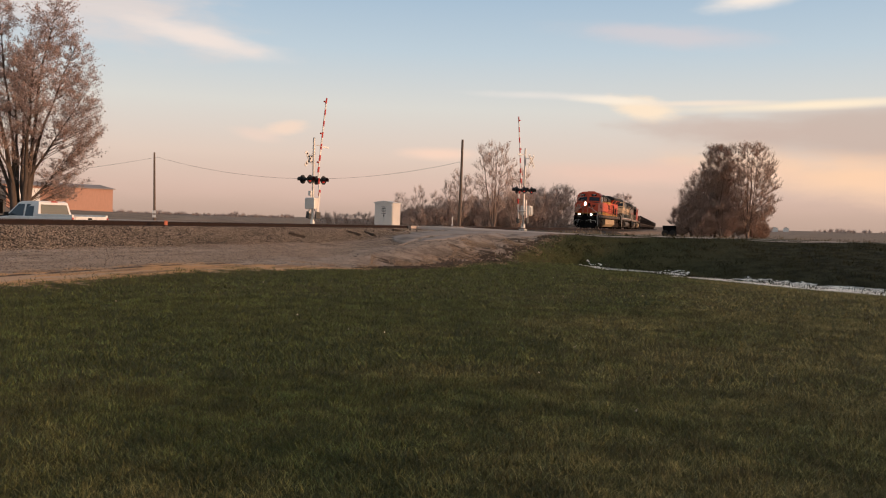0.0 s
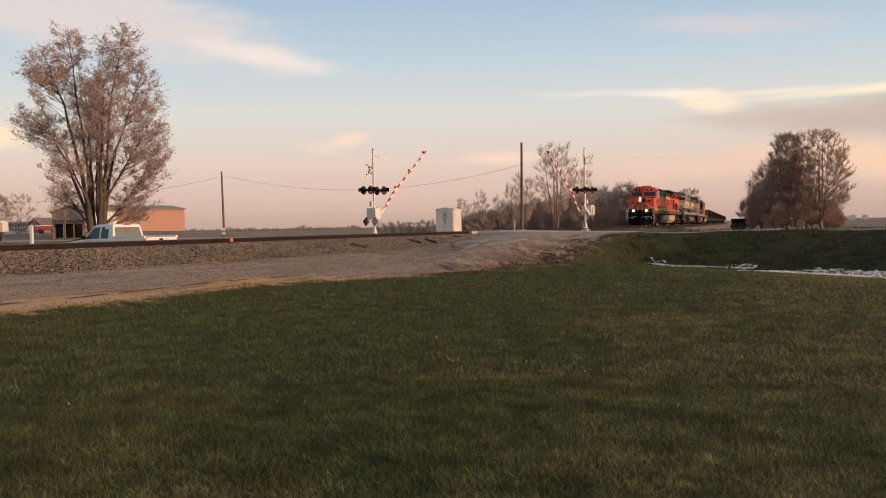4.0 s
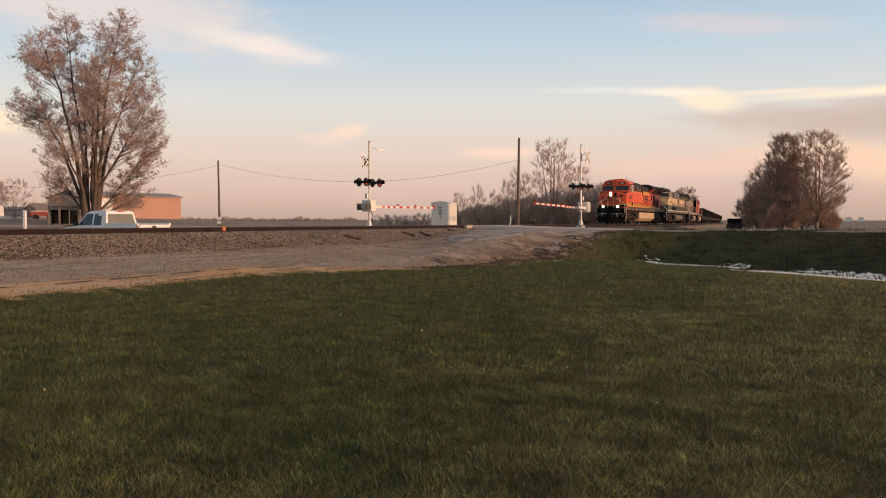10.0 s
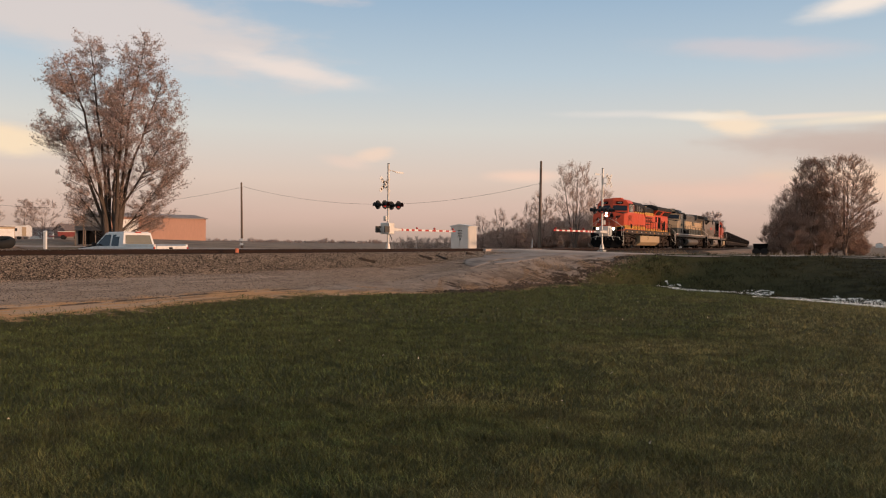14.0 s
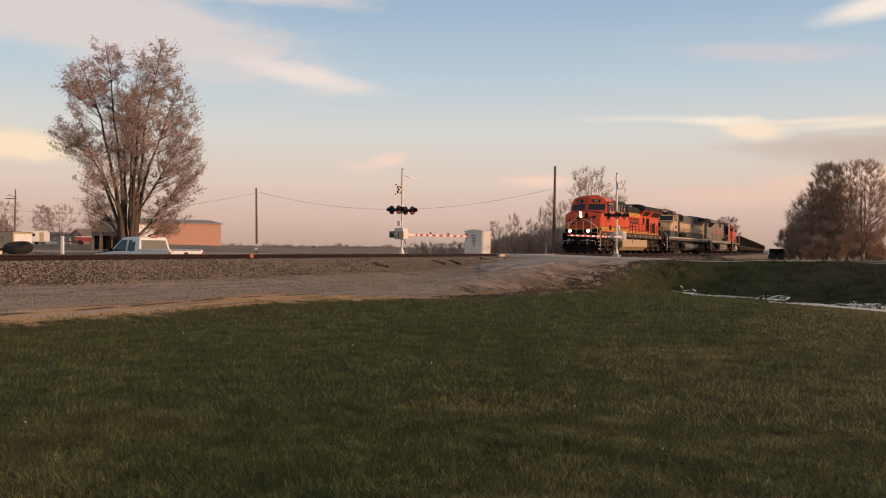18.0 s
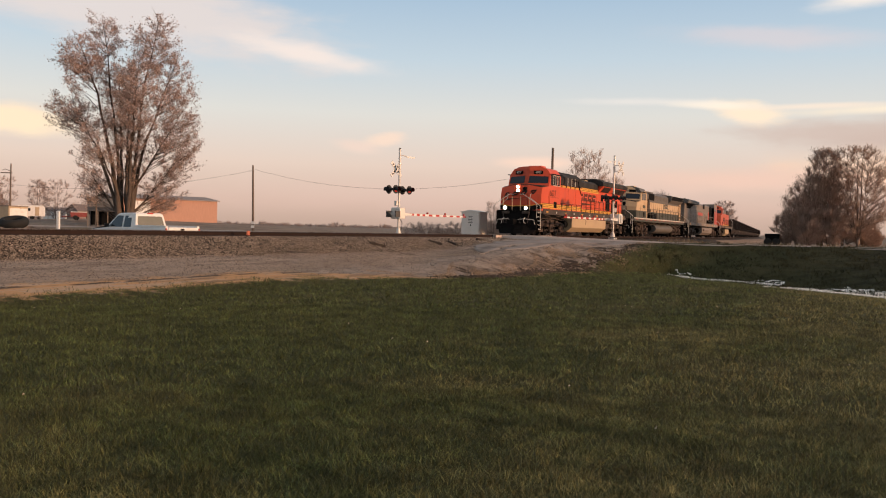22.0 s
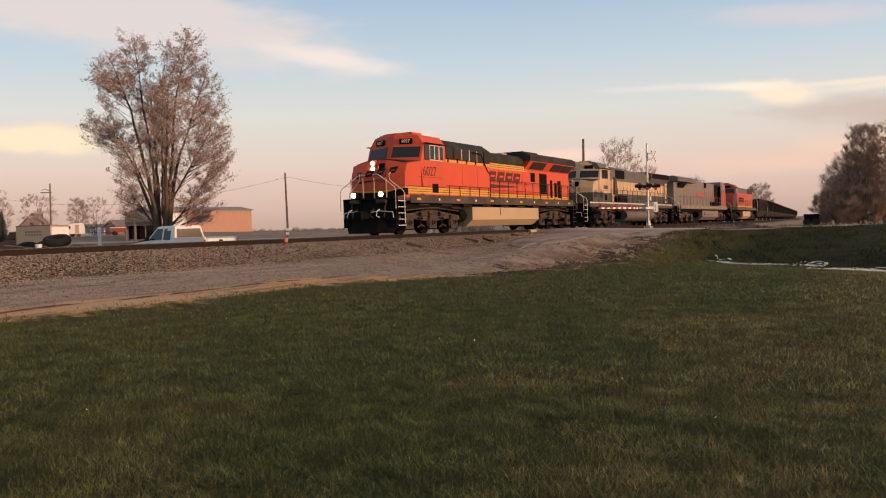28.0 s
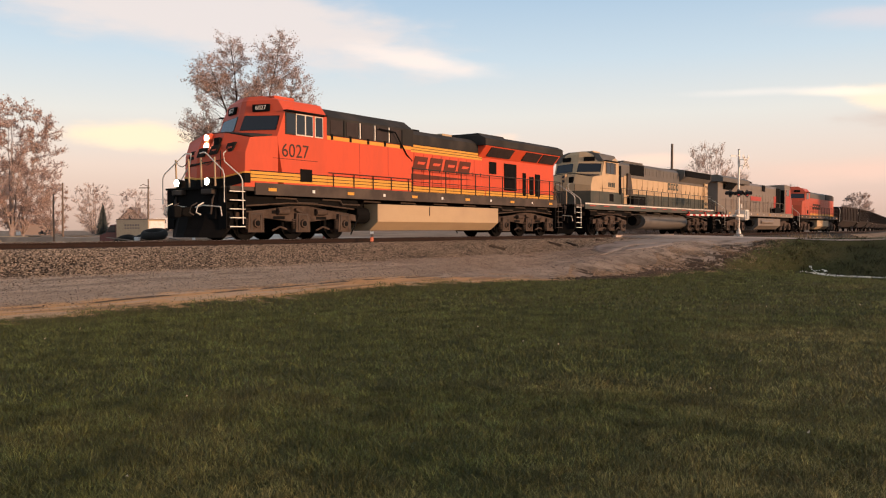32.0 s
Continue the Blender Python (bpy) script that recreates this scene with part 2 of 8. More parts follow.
def grass_mat():
    """Short turf: green and straw patches, each blade lighter or darker by itself."""
    m, nt, b = principled("grass_blades", 0.6)
    L = nt.links.new
    b.inputs["Specular IOR Level"].default_value = 0.3
    ge, tc = nt.nodes.new("ShaderNodeNewGeometry"), nt.nodes.new("ShaderNodeTexCoord")
    n1, n2 = nt.nodes.new("ShaderNodeTexNoise"), nt.nodes.new("ShaderNodeTexNoise")
    n1.inputs["Scale"].default_value, n1.inputs["Detail"].default_value = 0.42, 5.0
    n2.inputs["Scale"].default_value, n2.inputs["Detail"].default_value = 1.9, 6.0
    for n in (n1, n2):
        L(tc.outputs["Object"], n.inputs["Vector"])
    pa = nt.nodes.new("ShaderNodeMapRange")
    pa.interpolation_type = "SMOOTHSTEP"
    pa.inputs["From Min"].default_value, pa.inputs["From Max"].default_value = 0.36, 0.80
    sp, gr = nt.nodes.new("ShaderNodeSeparateXYZ"), nt.nodes.new("ShaderNodeMath")
    L(tc.outputs["Object"], sp.inputs[0])
    gr.operation = "MULTIPLY_ADD"            # darker green beside the track, lighter straw farther from it
    L(sp.outputs["X"], gr.inputs[0])
    gr.inputs[1].default_value, gr.inputs[2].default_value = 0.058, -1.02
    ad = nt.nodes.new("ShaderNodeMath")
    ad.operation = "ADD"
    L(n1.outputs["Fac"], ad.inputs[0])
    L(gr.outputs[0], ad.inputs[1])
    L(ad.outputs[0], pa.inputs["Value"])
    mx = nt.nodes.new("ShaderNodeMix")
    mx.data_type = "RGBA"
    mx.inputs["A"].default_value, mx.inputs["B"].default_value = (0.094, 0.110, 0.034, 1), (0.205, 0.180, 0.071, 1)
    L(pa.outputs[0], mx.inputs["Factor"])
    br = nt.nodes.new("ShaderNodeMath")
    br.operation = "POWER"
    L(ge.outputs["Random Per Island"], br.inputs[0])
    br.inputs[1].default_value = 2.2
    mr = nt.nodes.new("ShaderNodeMapRange")
    mr.inputs["To Min"].default_value, mr.inputs["To Max"].default_value = 0.48, 1.85
    L(br.outputs[0], mr.inputs["Value"])
    cl = nt.nodes.new("ShaderNodeMapRange")
    cl.inputs["From Min"].default_value, cl.inputs["From Max"].default_value = 0.3, 0.7
    cl.inputs["To Min"].default_value, cl.inputs["To Max"].default_value = 0.5, 1.5
    L(n2.outputs["Fac"], cl.inputs["Value"])
    mu = nt.nodes.new("ShaderNodeMath")
    mu.operation = "MULTIPLY"
    L(mr.outputs[0], mu.inputs[0])
    L(cl.outputs[0], mu.inputs[1])
    sc = nt.nodes.new("ShaderNodeVectorMath")
    sc.operation = "SCALE"
    L(mx.outputs["Result"], sc.inputs[0])
    L(mu.outputs[0], sc.inputs["Scale"])
    L(sc.outputs[0], b.inputs["Base Color"])
    return m


def glow(name, colour, strength):
    m, nt, b = principled(name, 0.3)
    b.inputs["Base Color"].default_value = (*colour, 1)
    b.inputs["Emission Color"].default_value, b.inputs["Emission Strength"].default_value = (*colour, 1), strength
    return m


def glass(name, tint=(0.02, 0.025, 0.03), rough=0.04):
    m, nt, b = principled(name, rough)
    b.inputs["Base Color"].default_value = (*tint, 1)
    b.inputs["Specular IOR Level"].default_value = 0.45
    return m


def ground_mat():
    """Lawn, bare verge, rail-side gravel, worn road apron and stubble, each where it lies beside the track."""
    m, nt, b = principled("ground", 0.95)
    b.inputs["Specular IOR Level"].default_value = 0.1
    L = nt.links.new
    tc = nt.nodes.new("ShaderNodeTexCoord")
    sep = nt.nodes.new("ShaderNodeSeparateXYZ")
    L(tc.outputs["Object"], sep.inputs[0])
    Q, S = sep.outputs["X"], sep.outputs["Y"]

    def noise_of(scale, detail=4.0, stretch=None):
        n = nt.nodes.new("ShaderNodeTexNoise")
        n.inputs["Scale"].default_value, n.inputs["Detail"].default_value = scale, detail
        if stretch:
            mp = nt.nodes.new("ShaderNodeMapping")
            mp.inputs["Scale"].default_value = stretch
            L(tc.outputs["Object"], mp.inputs[0])
            L(mp.outputs[0], n.inputs["Vector"])
        else:
            L(tc.outputs["Object"], n.inputs["Vector"])
        return n.outputs["Fac"]

    def math_(op, a, b_=None, c=None):
        n = nt.nodes.new("ShaderNodeMath")
        n.operation = op
        for k, v in enumerate((a, b_, c)):
            if v is None:
                continue
            if isinstance(v, (int, float)):
                n.inputs[k].default_value = v
            else:
                L(v, n.inputs[k])
        return n.outputs[0]

    def step(v, lo, hi):
        n = nt.nodes.new("ShaderNodeMapRange")
        n.interpolation_type = "SMOOTHSTEP"
        n.inputs["From Min"].default_value, n.inputs["From Max"].default_value = lo, hi
        L(v, n.inputs["Value"])
        return n.outputs[0]

    def mixed(f, a, c):
        n = nt.nodes.new("ShaderNodeMix")
        n.data_type = "RGBA"
        L(f, n.inputs["Factor"])
        for key, v in (("A", a), ("B", c)):
            if isinstance(v, tuple):
                n.inputs[key].default_value = (*v, 1)
            else:
                L(v, n.inputs[key])
        return n.outputs["Result"]

    big, mid, fine = noise_of(0.25), noise_of(1.6), noise_of(22.0, 6.0)
    grain = noise_of(60.0, 3.0)
    wob = math_("MULTIPLY_ADD", mid, 1.5, -0.75)
    wob2 = math_("MULTIPLY_ADD", noise_of(0.45), 3.0, -1.5)
    lawn = mixed(step(math_("MULTIPLY_ADD", fine, 0.5, big), 0.45, 1.0), (0.042, 0.046, 0.016), (0.100, 0.085, 0.034))
    tan = mixed(fine, (0.44, 0.245, 0.115), (0.72, 0.43, 0.22))
    grav = mixed(step(grain, 0.3, 0.7), (0.185, 0.154, 0.130), (0.48, 0.398, 0.335))
    mud = mixed(step(math_("MULTIPLY_ADD", fine, 0.5, mid), 0.5, 0.95), (0.23, 0.175, 0.14), (0.43, 0.335, 0.265))
    # dark mud, with the shadows of the torn apron edge put into its colour
    dark = mixed(fine, (0.030, 0.022, 0.016), (0.09, 0.062, 0.042))
    mud = mixed(math_("MULTIPLY", step(math_("ADD", Q, math_("MULTIPLY", wob2, 0.8)), 6.8, 9.0), step(noise_of(1.6, 8.0, (1, 0.45, 1)), 0.42, 0.54)), mud, dark)
    mud = mixed(step(noise_of(1.0, 7.0, (0.3, 1.7, 1)), 0.60, 0.66), mud, dark)
    mud = mixed(math_("MULTIPLY", step(noise_of(1.3, 6.0, (0.28, 1.4, 1)), 0.54, 0.64), 0.8), mud, (0.36, 0.275, 0.215))
    # stubble, lightened so that the haze over the fields is in its colour
    field = mixed(step(math_("MULTIPLY_ADD", noise_of(0.8), 0.6, big), 0.5, 1.1), (0.23, 0.172, 0.135), (0.38, 0.285, 0.215))
    # where the lawn ends: beside the gravel on the left, wider round the apron
    edge = math_("ADD", 6.58, math_("MULTIPLY", step(S, -1.0, 9.0), 3.17))
    qq = math_("ADD", math_("ADD", Q, wob), math_("MULTIPLY_ADD", noise_of(6.0), 0.9, -0.45))
    off = math_("SUBTRACT", qq, edge)
    col = mixed(step(math_("ADD", off, math_("MULTIPLY_ADD", fine, 1.0, -0.5)), -1.35, -0.75), grav, tan)
    streak = noise_of(2.6, 6.0, (1.6, 0.16, 1))
    col = mixed(math_("MULTIPLY", step(streak, 0.53, 0.60), 0.55), col, mixed(fine, (0.10, 0.078, 0.062), (0.24, 0.19, 0.155)))
    col = mixed(math_("MULTIPLY", step(math_("MULTIPLY", streak, -1.0), -0.46, -0.40), 0.5), col, mixed(fine, (0.38, 0.31, 0.25), (0.62, 0.51, 0.42)))
    # compacted wheel track and a thin dark rut beside the bare strip
    qr = math_("ADD", Q, math_("MULTIPLY", wob2, 0.16))
    band = math_("MULTIPLY", step(qr, 4.35, 4.75), math_("MULTIPLY_ADD", step(qr, 5.25, 5.6), -1.0, 1.0))
    col = mixed(math_("MULTIPLY", band, 0.55), col, mixed(fine, (0.26, 0.205, 0.165), (0.46, 0.37, 0.30)))
    rut = math_("MULTIPLY", step(qr, 5.68, 5.74), math_("MULTIPLY_ADD", step(qr, 5.78, 5.90), -1.0, 1.0))
    col = mixed(math_("MULTIPLY", rut, step(noise_of(0.9), 0.44, 0.54)), col, (0.10, 0.07, 0.052))
    ap = step(math_("ADD", S, wob2), 1.0, 8.0)
    col = mixed(math_("MULTIPLY", ap, math_("MAXIMUM", step(math_("MULTIPLY", off, -1.0), 0.1, 1.1), step(S, 6.0, 10.0))), col, mud)
    col = mixed(step(off, -0.1, 0.45), col, lawn)
    # rough grass on the bank past the ditch and on the far side
    far = step(math_("MULTIPLY", math_("ADD", Q, math_("MULTIPLY", wob, 0.5)), -1.0), 5.2, 6.6)
    col = mixed(far, col, mixed(big, (0.09, 0.08, 0.042), (0.22, 0.17, 0.105)))
    # near-black bank towards the right: wet earth, with its shade put into the colour
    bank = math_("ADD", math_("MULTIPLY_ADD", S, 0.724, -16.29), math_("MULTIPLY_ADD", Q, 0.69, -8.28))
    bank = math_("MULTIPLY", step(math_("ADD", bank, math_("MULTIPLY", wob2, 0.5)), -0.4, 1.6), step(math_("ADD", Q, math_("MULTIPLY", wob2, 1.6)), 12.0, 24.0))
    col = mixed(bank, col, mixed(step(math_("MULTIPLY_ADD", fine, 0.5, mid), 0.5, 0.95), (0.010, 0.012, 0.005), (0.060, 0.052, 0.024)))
    col = mixed(step(math_("ADD", S, wob2), 38.0, 43.0), col, field)
    col = mixed(step(math_("MULTIPLY", Q, -1.0), 30.0, 42.0), col, field)
    L(col, b.inputs["Base Color"])
    bp = nt.nodes.new("ShaderNodeBump")
    bp.inputs["Strength"].default_value, bp.inputs["Distance"].default_value = 0.7, 0.04
    L(math_("ADD", fine, grain), bp.inputs["Height"])
    L(bp.outputs[0], b.inputs["Normal"])
    return m


M_GROUND = ground_mat()
M_GRASS = grass_mat()
M_WEED = island_mat("dry_weeds", (0.10, 0.075, 0.04), (0.27, 0.20, 0.11), 0.9)
# darkest stones and near-black bed hold the shade between stones in their colour
M_STONE = island_mat("ballast_stone", (0.020, 0.015, 0.012), (0.47, 0.375, 0.295), 0.9, spread=1.15, patchy=0.45)
M_BALLAST = mat("ballast_bed", (0.045, 0.035, 0.028), 0.95, vary=0.45, scale=8, fine=30, bump=1.0)
M_RAIL = mat("rusty_rail", (0.022, 0.011, 0.008), 0.85, 0.0, vary=0.3)
M_RAILTOP = mat("worn_rail_head", (0.42, 0.39, 0.36), 0.3, 1.0, vary=0.15)
M_TIE = mat("creosoted_tie", (0.055, 0.042, 0.034), 0.9, vary=0.35, rand=0.3, stretch=(1, 8, 1))
M_ROAD = mat("worn_asphalt", (0.55, 0.435, 0.365), 0.95, vary=0.32, scale=0.9, fine=30, bump=0.6, dirt=(0.25, 0.19, 0.15), dirt_amount=0.4, stretch=(1, 0.5, 1))
M_APRON = mat("broken_asphalt", (0.40, 0.32, 0.27), 0.95, vary=0.4, scale=1.1, fine=30, bump=0.8, dirt=(0.17, 0.13, 0.105), dirt_amount=0.6, stretch=(1, 0.4, 1))
M_SNOW = mat("old_snow", (1.0, 0.92, 0.81), 0.6, vary=0.04, scale=6, bump=0.6)
M_ALU = mat("mill_aluminium", (0.72, 0.67, 0.61), 0.5, 0.25, vary=0.08, scale=2)
M_ALUPAINT = mat("grey_paint", (0.50, 0.50, 0.48), 0.55, 0.1, vary=0.08)
M_BLACK = mat("black_paint", (0.016, 0.016, 0.017), 0.5, vary=0.3)
M_WHITE = mat("white_paint", (0.78, 0.76, 0.73), 0.45, vary=0.07)
M_RED = mat("red_sheeting", (0.48, 0.045, 0.035), 0.4, vary=0.1)
M_POLE = mat("weathered_pole", (0.17, 0.125, 0.095), 0.9, vary=0.35, stretch=(6, 6, 0.6), bump=0.5)
M_BARK = mat("bark", (0.19, 0.145, 0.118), 0.95, vary=0.35, scale=5, fine=30, bump=0.8, stretch=(2, 2, 0.5))
M_LEAF = island_mat("dry_leaves", (0.36, 0.245, 0.20), (0.70, 0.51, 0.44), 0.8, 0.45)
M_TWIG = island_mat("bare_twigs", (0.24, 0.185, 0.155), (0.46, 0.36, 0.31), 0.9)
M_GLASS = glass("dark_window")

# ---- mesh tools ----
def thing(name, m, label, category, group=""):
    ob = new(name)
    ob.matrix_world = m
    return tagged(ob, label, category, group)


def part(name, bm, material, parent, label="", m=None, smooth=False):
    """One mesh object under a thing or a part; m is its pose on the parent."""
    me = bpy.data.meshes.new(name)
    bm.normal_update()
    bm.to_mesh(me)
    bm.free()
    for one in (material if isinstance(material, (list, tuple)) else [material]):
        me.materials.append(one)
    if smooth:
        me.shade_smooth()
    ob = new(name, me)
    ob.parent = parent
    if m is not None:
        ob.matrix_local = m
    return tagged(ob, label)


def again(ob, m):
    """The same part once more on the same parent, on the same mesh."""
    o = new(ob.name.split(".")[0], ob.data)
    o.parent = ob.parent
    o.matrix_local = m
    return tagged(o, ob.get("label", ""))


def B(*shapes):
    bm = bmesh.new()
    for f in shapes:
        f(bm)
    return bm


def box(cx, cy, cz, sx, sy, sz, bevel=0.0, m=None):
    def f(bm):
        g = bmesh.ops.create_cube(bm, size=1.0)["verts"]
        bmesh.ops.transform(bm, matrix=Matrix.LocRotScale((cx, cy, cz), None, (sx, sy, sz)), verts=g)
        if bevel:
            edges = list({e for v in g for e in v.link_edges})
            r = bmesh.ops.bevel(bm, geom=edges, offset=bevel, segments=2, affect="EDGES", profile=0.6)
            g = list({v for q in r["faces"] for v in q.verts} | {v for v in g if v.is_valid})
        if m is not None:
            bmesh.ops.transform(bm, matrix=m, verts=g)
    return f


def cyl(a, b, r, r2=None, seg=12):
    def f(bm):
        va, vb = Vector(a), Vector(b)
        d = vb - va
        g = bmesh.ops.create_cone(bm, cap_ends=True, segments=seg, radius1=r, radius2=r if r2 is None else r2, depth=d.length)["verts"]
        bmesh.ops.transform(bm, matrix=Matrix.Translation((va + vb) / 2) @ d.to_track_quat("Z", "Y").to_matrix().to_4x4(), verts=g)
    return f


def tube(points, r, seg=6):
    def f(bm):
        pts = [Vector(p) for p in points]
        rings = []
        for i, p in enumerate(pts):
            d = (pts[min(i + 1, len(pts) - 1)] - pts[max(i - 1, 0)]).normalized()
            q = d.to_track_quat("Z", "Y")
            rings.append([bm.verts.new(p + q @ Vector((r * math.cos(k * math.tau / seg), r * math.sin(k * math.tau / seg), 0))) for k in range(seg)])
        for a, b in zip(rings, rings[1:]):
            for k in range(seg):
                bm.faces.new((a[k], a[(k + 1) % seg], b[(k + 1) % seg], b[k]))
        bm.faces.new(rings[0][::-1])
        bm.faces.new(rings[-1])
    return f


def prism(outline, lo, hi, axis="x", bevel=0.0):
    """An outline (pairs) drawn along an axis: for x the pairs are (y, z), for y (x, z), for z (x, y)."""
    def put(a, b, c):
        return {"x": (c, a, b), "y": (a, c, b), "z": (a, b, c)}[axis]

    def f(bm):
        one = [bm.verts.new(put(a, b, lo)) for a, b in outline]
        two = [bm.verts.new(put(a, b, hi)) for a, b in outline]
        fs = [bm.faces.new(one), bm.faces.new(two[::-1])]
        n = len(outline)
        for k in range(n):
            fs.append(bm.faces.new((one[k], two[k], two[(k + 1) % n], one[(k + 1) % n])))
        bmesh.ops.recalc_face_normals(bm, faces=fs)
        if bevel:
            bmesh.ops.bevel(bm, geom=list({e for v in one + two for e in v.link_edges}), offset=bevel, segments=2, affect="EDGES", profile=0.6)
    return f


def loft(sections):
    """Closed skin through rings of equally many points, capped at both ends."""
    def f(bm):
        rings = [[bm.verts.new(p) for p in ring] for ring in sections]
        fs = [bm.faces.new(rings[0]), bm.faces.new(rings[-1][::-1])]
        n = len(rings[0])
        for a, b in zip(rings, rings[1:]):
            for k in range(n):
                fs.append(bm.faces.new((a[k], b[k], b[(k + 1) % n], a[(k + 1) % n])))
        bmesh.ops.recalc_face_normals(bm, faces=fs)
    return f


def lettering(text, size, material, parent, m, name="lettering", thick=0.004):
    cu = bpy.data.curves.new(name, "FONT")
    cu.body, cu.size, cu.extrude, cu.align_x, cu.align_y = text, size, thick, "CENTER", "CENTER"
    tmp = bpy.data.objects.new(name, cu)
    scene.collection.objects.link(tmp)
    bpy.context.view_layer.update()
    me = bpy.data.meshes.new_from_object(tmp.evaluated_get(bpy.context.evaluated_depsgraph_get()))
    bpy.data.objects.remove(tmp)
    me.materials.clear()
    me.materials.append(material)
    ob = new(name, me)
    ob.parent = parent
    ob.matrix_local = m
    return ob

# ---- plan: X runs from the track towards the lawn, Y along the track, away ----
ORIGIN, BEARING = (-11.9, 26.8), 22.02
RAIL_TOP = 1.37


def at_track(q, s, z=0.0, turn=0.0):
    a = radians(BEARING)
    return pose(ORIGIN[0] + q * math.cos(a) + s * math.sin(a), ORIGIN[1] - q * math.sin(a) + s * math.cos(a), z, 0, 0, turn - BEARING)


def along(q, s, z=0.0):
    """A place on the track: straight past the crossing, then bending a little to the left far off."""
    a, bend = radians(BEARING), radians(6.0)
    lo, length = 84.0, 45.0
    R = length / bend
    if s <= lo:
        return at_track(q, s, z)
    d = min(s - lo, length)
    th = d / R
    x, y = -R * (1 - math.cos(th)), lo + R * math.sin(th)
    rest = max(0.0, s - lo - length)
    x, y = x - rest * math.sin(th), y + rest * math.cos(th)
    return at_track(0, 0) @ pose(x, y, z, 0, 0, math.degrees(th)) @ pose(q, 0, 0)


def sstep(v, lo, hi):
    t = np.clip((np.asarray(v, float) - lo) / (hi - lo), 0, 1)
    return t * t * (3 - 2 * t)


def smax(a, b, k=0.12):
    h = np.clip(0.5 + 0.5 * (a - b) / k, 0, 1)
    return b * (1 - h) + a * h + k * h * (1 - h)


def ditch(q):
    q = np.asarray(q, float)
    return np.interp(q, [6, 8, 10, 12, 14, 25, 40, 90], [10, 12, 17, 22.0, 22.3, 14.0, 3.0, -30]), np.interp(q, [6, 8, 10, 12, 14], [0.05, 0.02, -0.05, -0.30, -0.48])


def height(q, s):
    """The lie of the land beside the track."""
    q, s = np.asarray(q, float), np.asarray(s, float)
    foot, low = ditch(q)                                         # the ditch, and how deep it lies
    lawn = low + (0.02 - low) * sstep(foot - s, 0, 14)
    bank = low + (1.12 - low) * np.clip((s - foot) / (27.2 - foot), 0, 1) ** 0.85
    near = np.where(s > foot, bank, lawn)
    berm = np.interp(np.abs(q), [0, 2.15, 3.1, 4.9, 6.6, 8.2], [1.02, 1.02, 0.68, 0.35, 0.10, -0.5])
    wide = sstep(s, 14, 20)                                      # level ground by the signal, a plain slope before it
    berm_far = wide * np.interp(-q, [0, 2.15, 6.0, 10.0, 30], [1.02, 1.02, 0.95, 0.32, 0.3]) + (1 - wide) * np.interp(-q, [0, 2.15, 4.2, 5.6, 30], [1.02, 1.02, 0.5, 0.28, 0.3])
    road = np.interp(np.abs(s - 31), [0, 4.0, 4.5, 5.0], [1.13, 1.13, 1.0, -0.6])
    road = np.where((s > 31) & (q > 0), np.interp(s - 31, [0, 4, 12], [1.13, 1.13, 0.55]), road)
    ramp = 0.12 + 0.98 * sstep(s, 3, 25) - 2.0 * sstep(q, 6.5, 12.5)
    ramp = np.where(s > 27, -1, ramp)
    z = np.where((s > 35) & (q > 0), smax(road, 0.45), near)
    z = np.where(q > 0, smax(smax(z, berm), smax(road, ramp)), smax(np.maximum(berm_far, 0.26), np.where(np.abs(s - 31) < 9, road, -1)))
    r = np.hypot(q, s)
    z = z + 0.0021 * np.maximum(r - 140, 0)
    a = math.radians(BEARING)
    x, y = ORIGIN[0] + q * math.cos(a) + s * math.sin(a), ORIGIN[1] - q * math.sin(a) + s * math.cos(a)
    z = z + 2.0 * np.exp(-((x + 72) / 38) ** 2 - ((y - 146) / 24) ** 2)      # the rise under the machine shed
    return z + 0.02 * np.sin(q * 0.9 + 0.3 * s) * np.sin(s * 0.7) * (np.abs(q) > 4)


def ground_at(q, s):
    return float(height(q, s))


def lines(fine_lo, fine_hi, step, reach):
    mid = np.arange(fine_lo, fine_hi + 1e-6, step)
    hi, lo, k = [fine_hi], [fine_lo], step
    while hi[-1] < reach:
        k *= 1.28
        hi.append(hi[-1] + k)
        lo.append(lo[-1] - k)
    return np.concatenate([lo[:0:-1], mid, hi[1:]])


def mesh_from(name, verts, faces, materials=(), smooth=False):
    me = bpy.data.meshes.new(name)
    me.from_pydata([tuple(v) for v in verts], [], faces)
    for m in materials:
        me.materials.append(m)
    if smooth:
        me.shade_smooth()
    return me


def build_ground():
    qs, ss = lines(-9, 34, 0.4, 2400), lines(-26, 42, 0.5, 2400)
    Qg, Sg = np.meshgrid(qs, ss)
    Z = height(Qg, Sg)
    verts = np.stack([Qg.ravel(), Sg.ravel(), Z.ravel()], 1)
    n, m = len(qs), len(ss)
    idx = (np.arange(m - 1)[:, None] * n + np.arange(n - 1)[None]).ravel()
    faces = np.stack([idx, idx + 1, idx + 1 + n, idx + n], 1).tolist()
    g = new("ground", mesh_from("ground", verts, faces, [M_GROUND], True))
    g.matrix_world = at_track(0, 0)
    tagged(g, "mown lawn, bare verge, gravel and stubble fields", "ground", kind="structure")


build_ground()

# ---- grass, weeds, snow ----
def to_plan(x, y):
    a = radians(BEARING)
    dx, dy = x - ORIGIN[0], y - ORIGIN[1]
    return dx * np.cos(a) - dy * np.sin(a), dx * np.sin(a) + dy * np.cos(a)


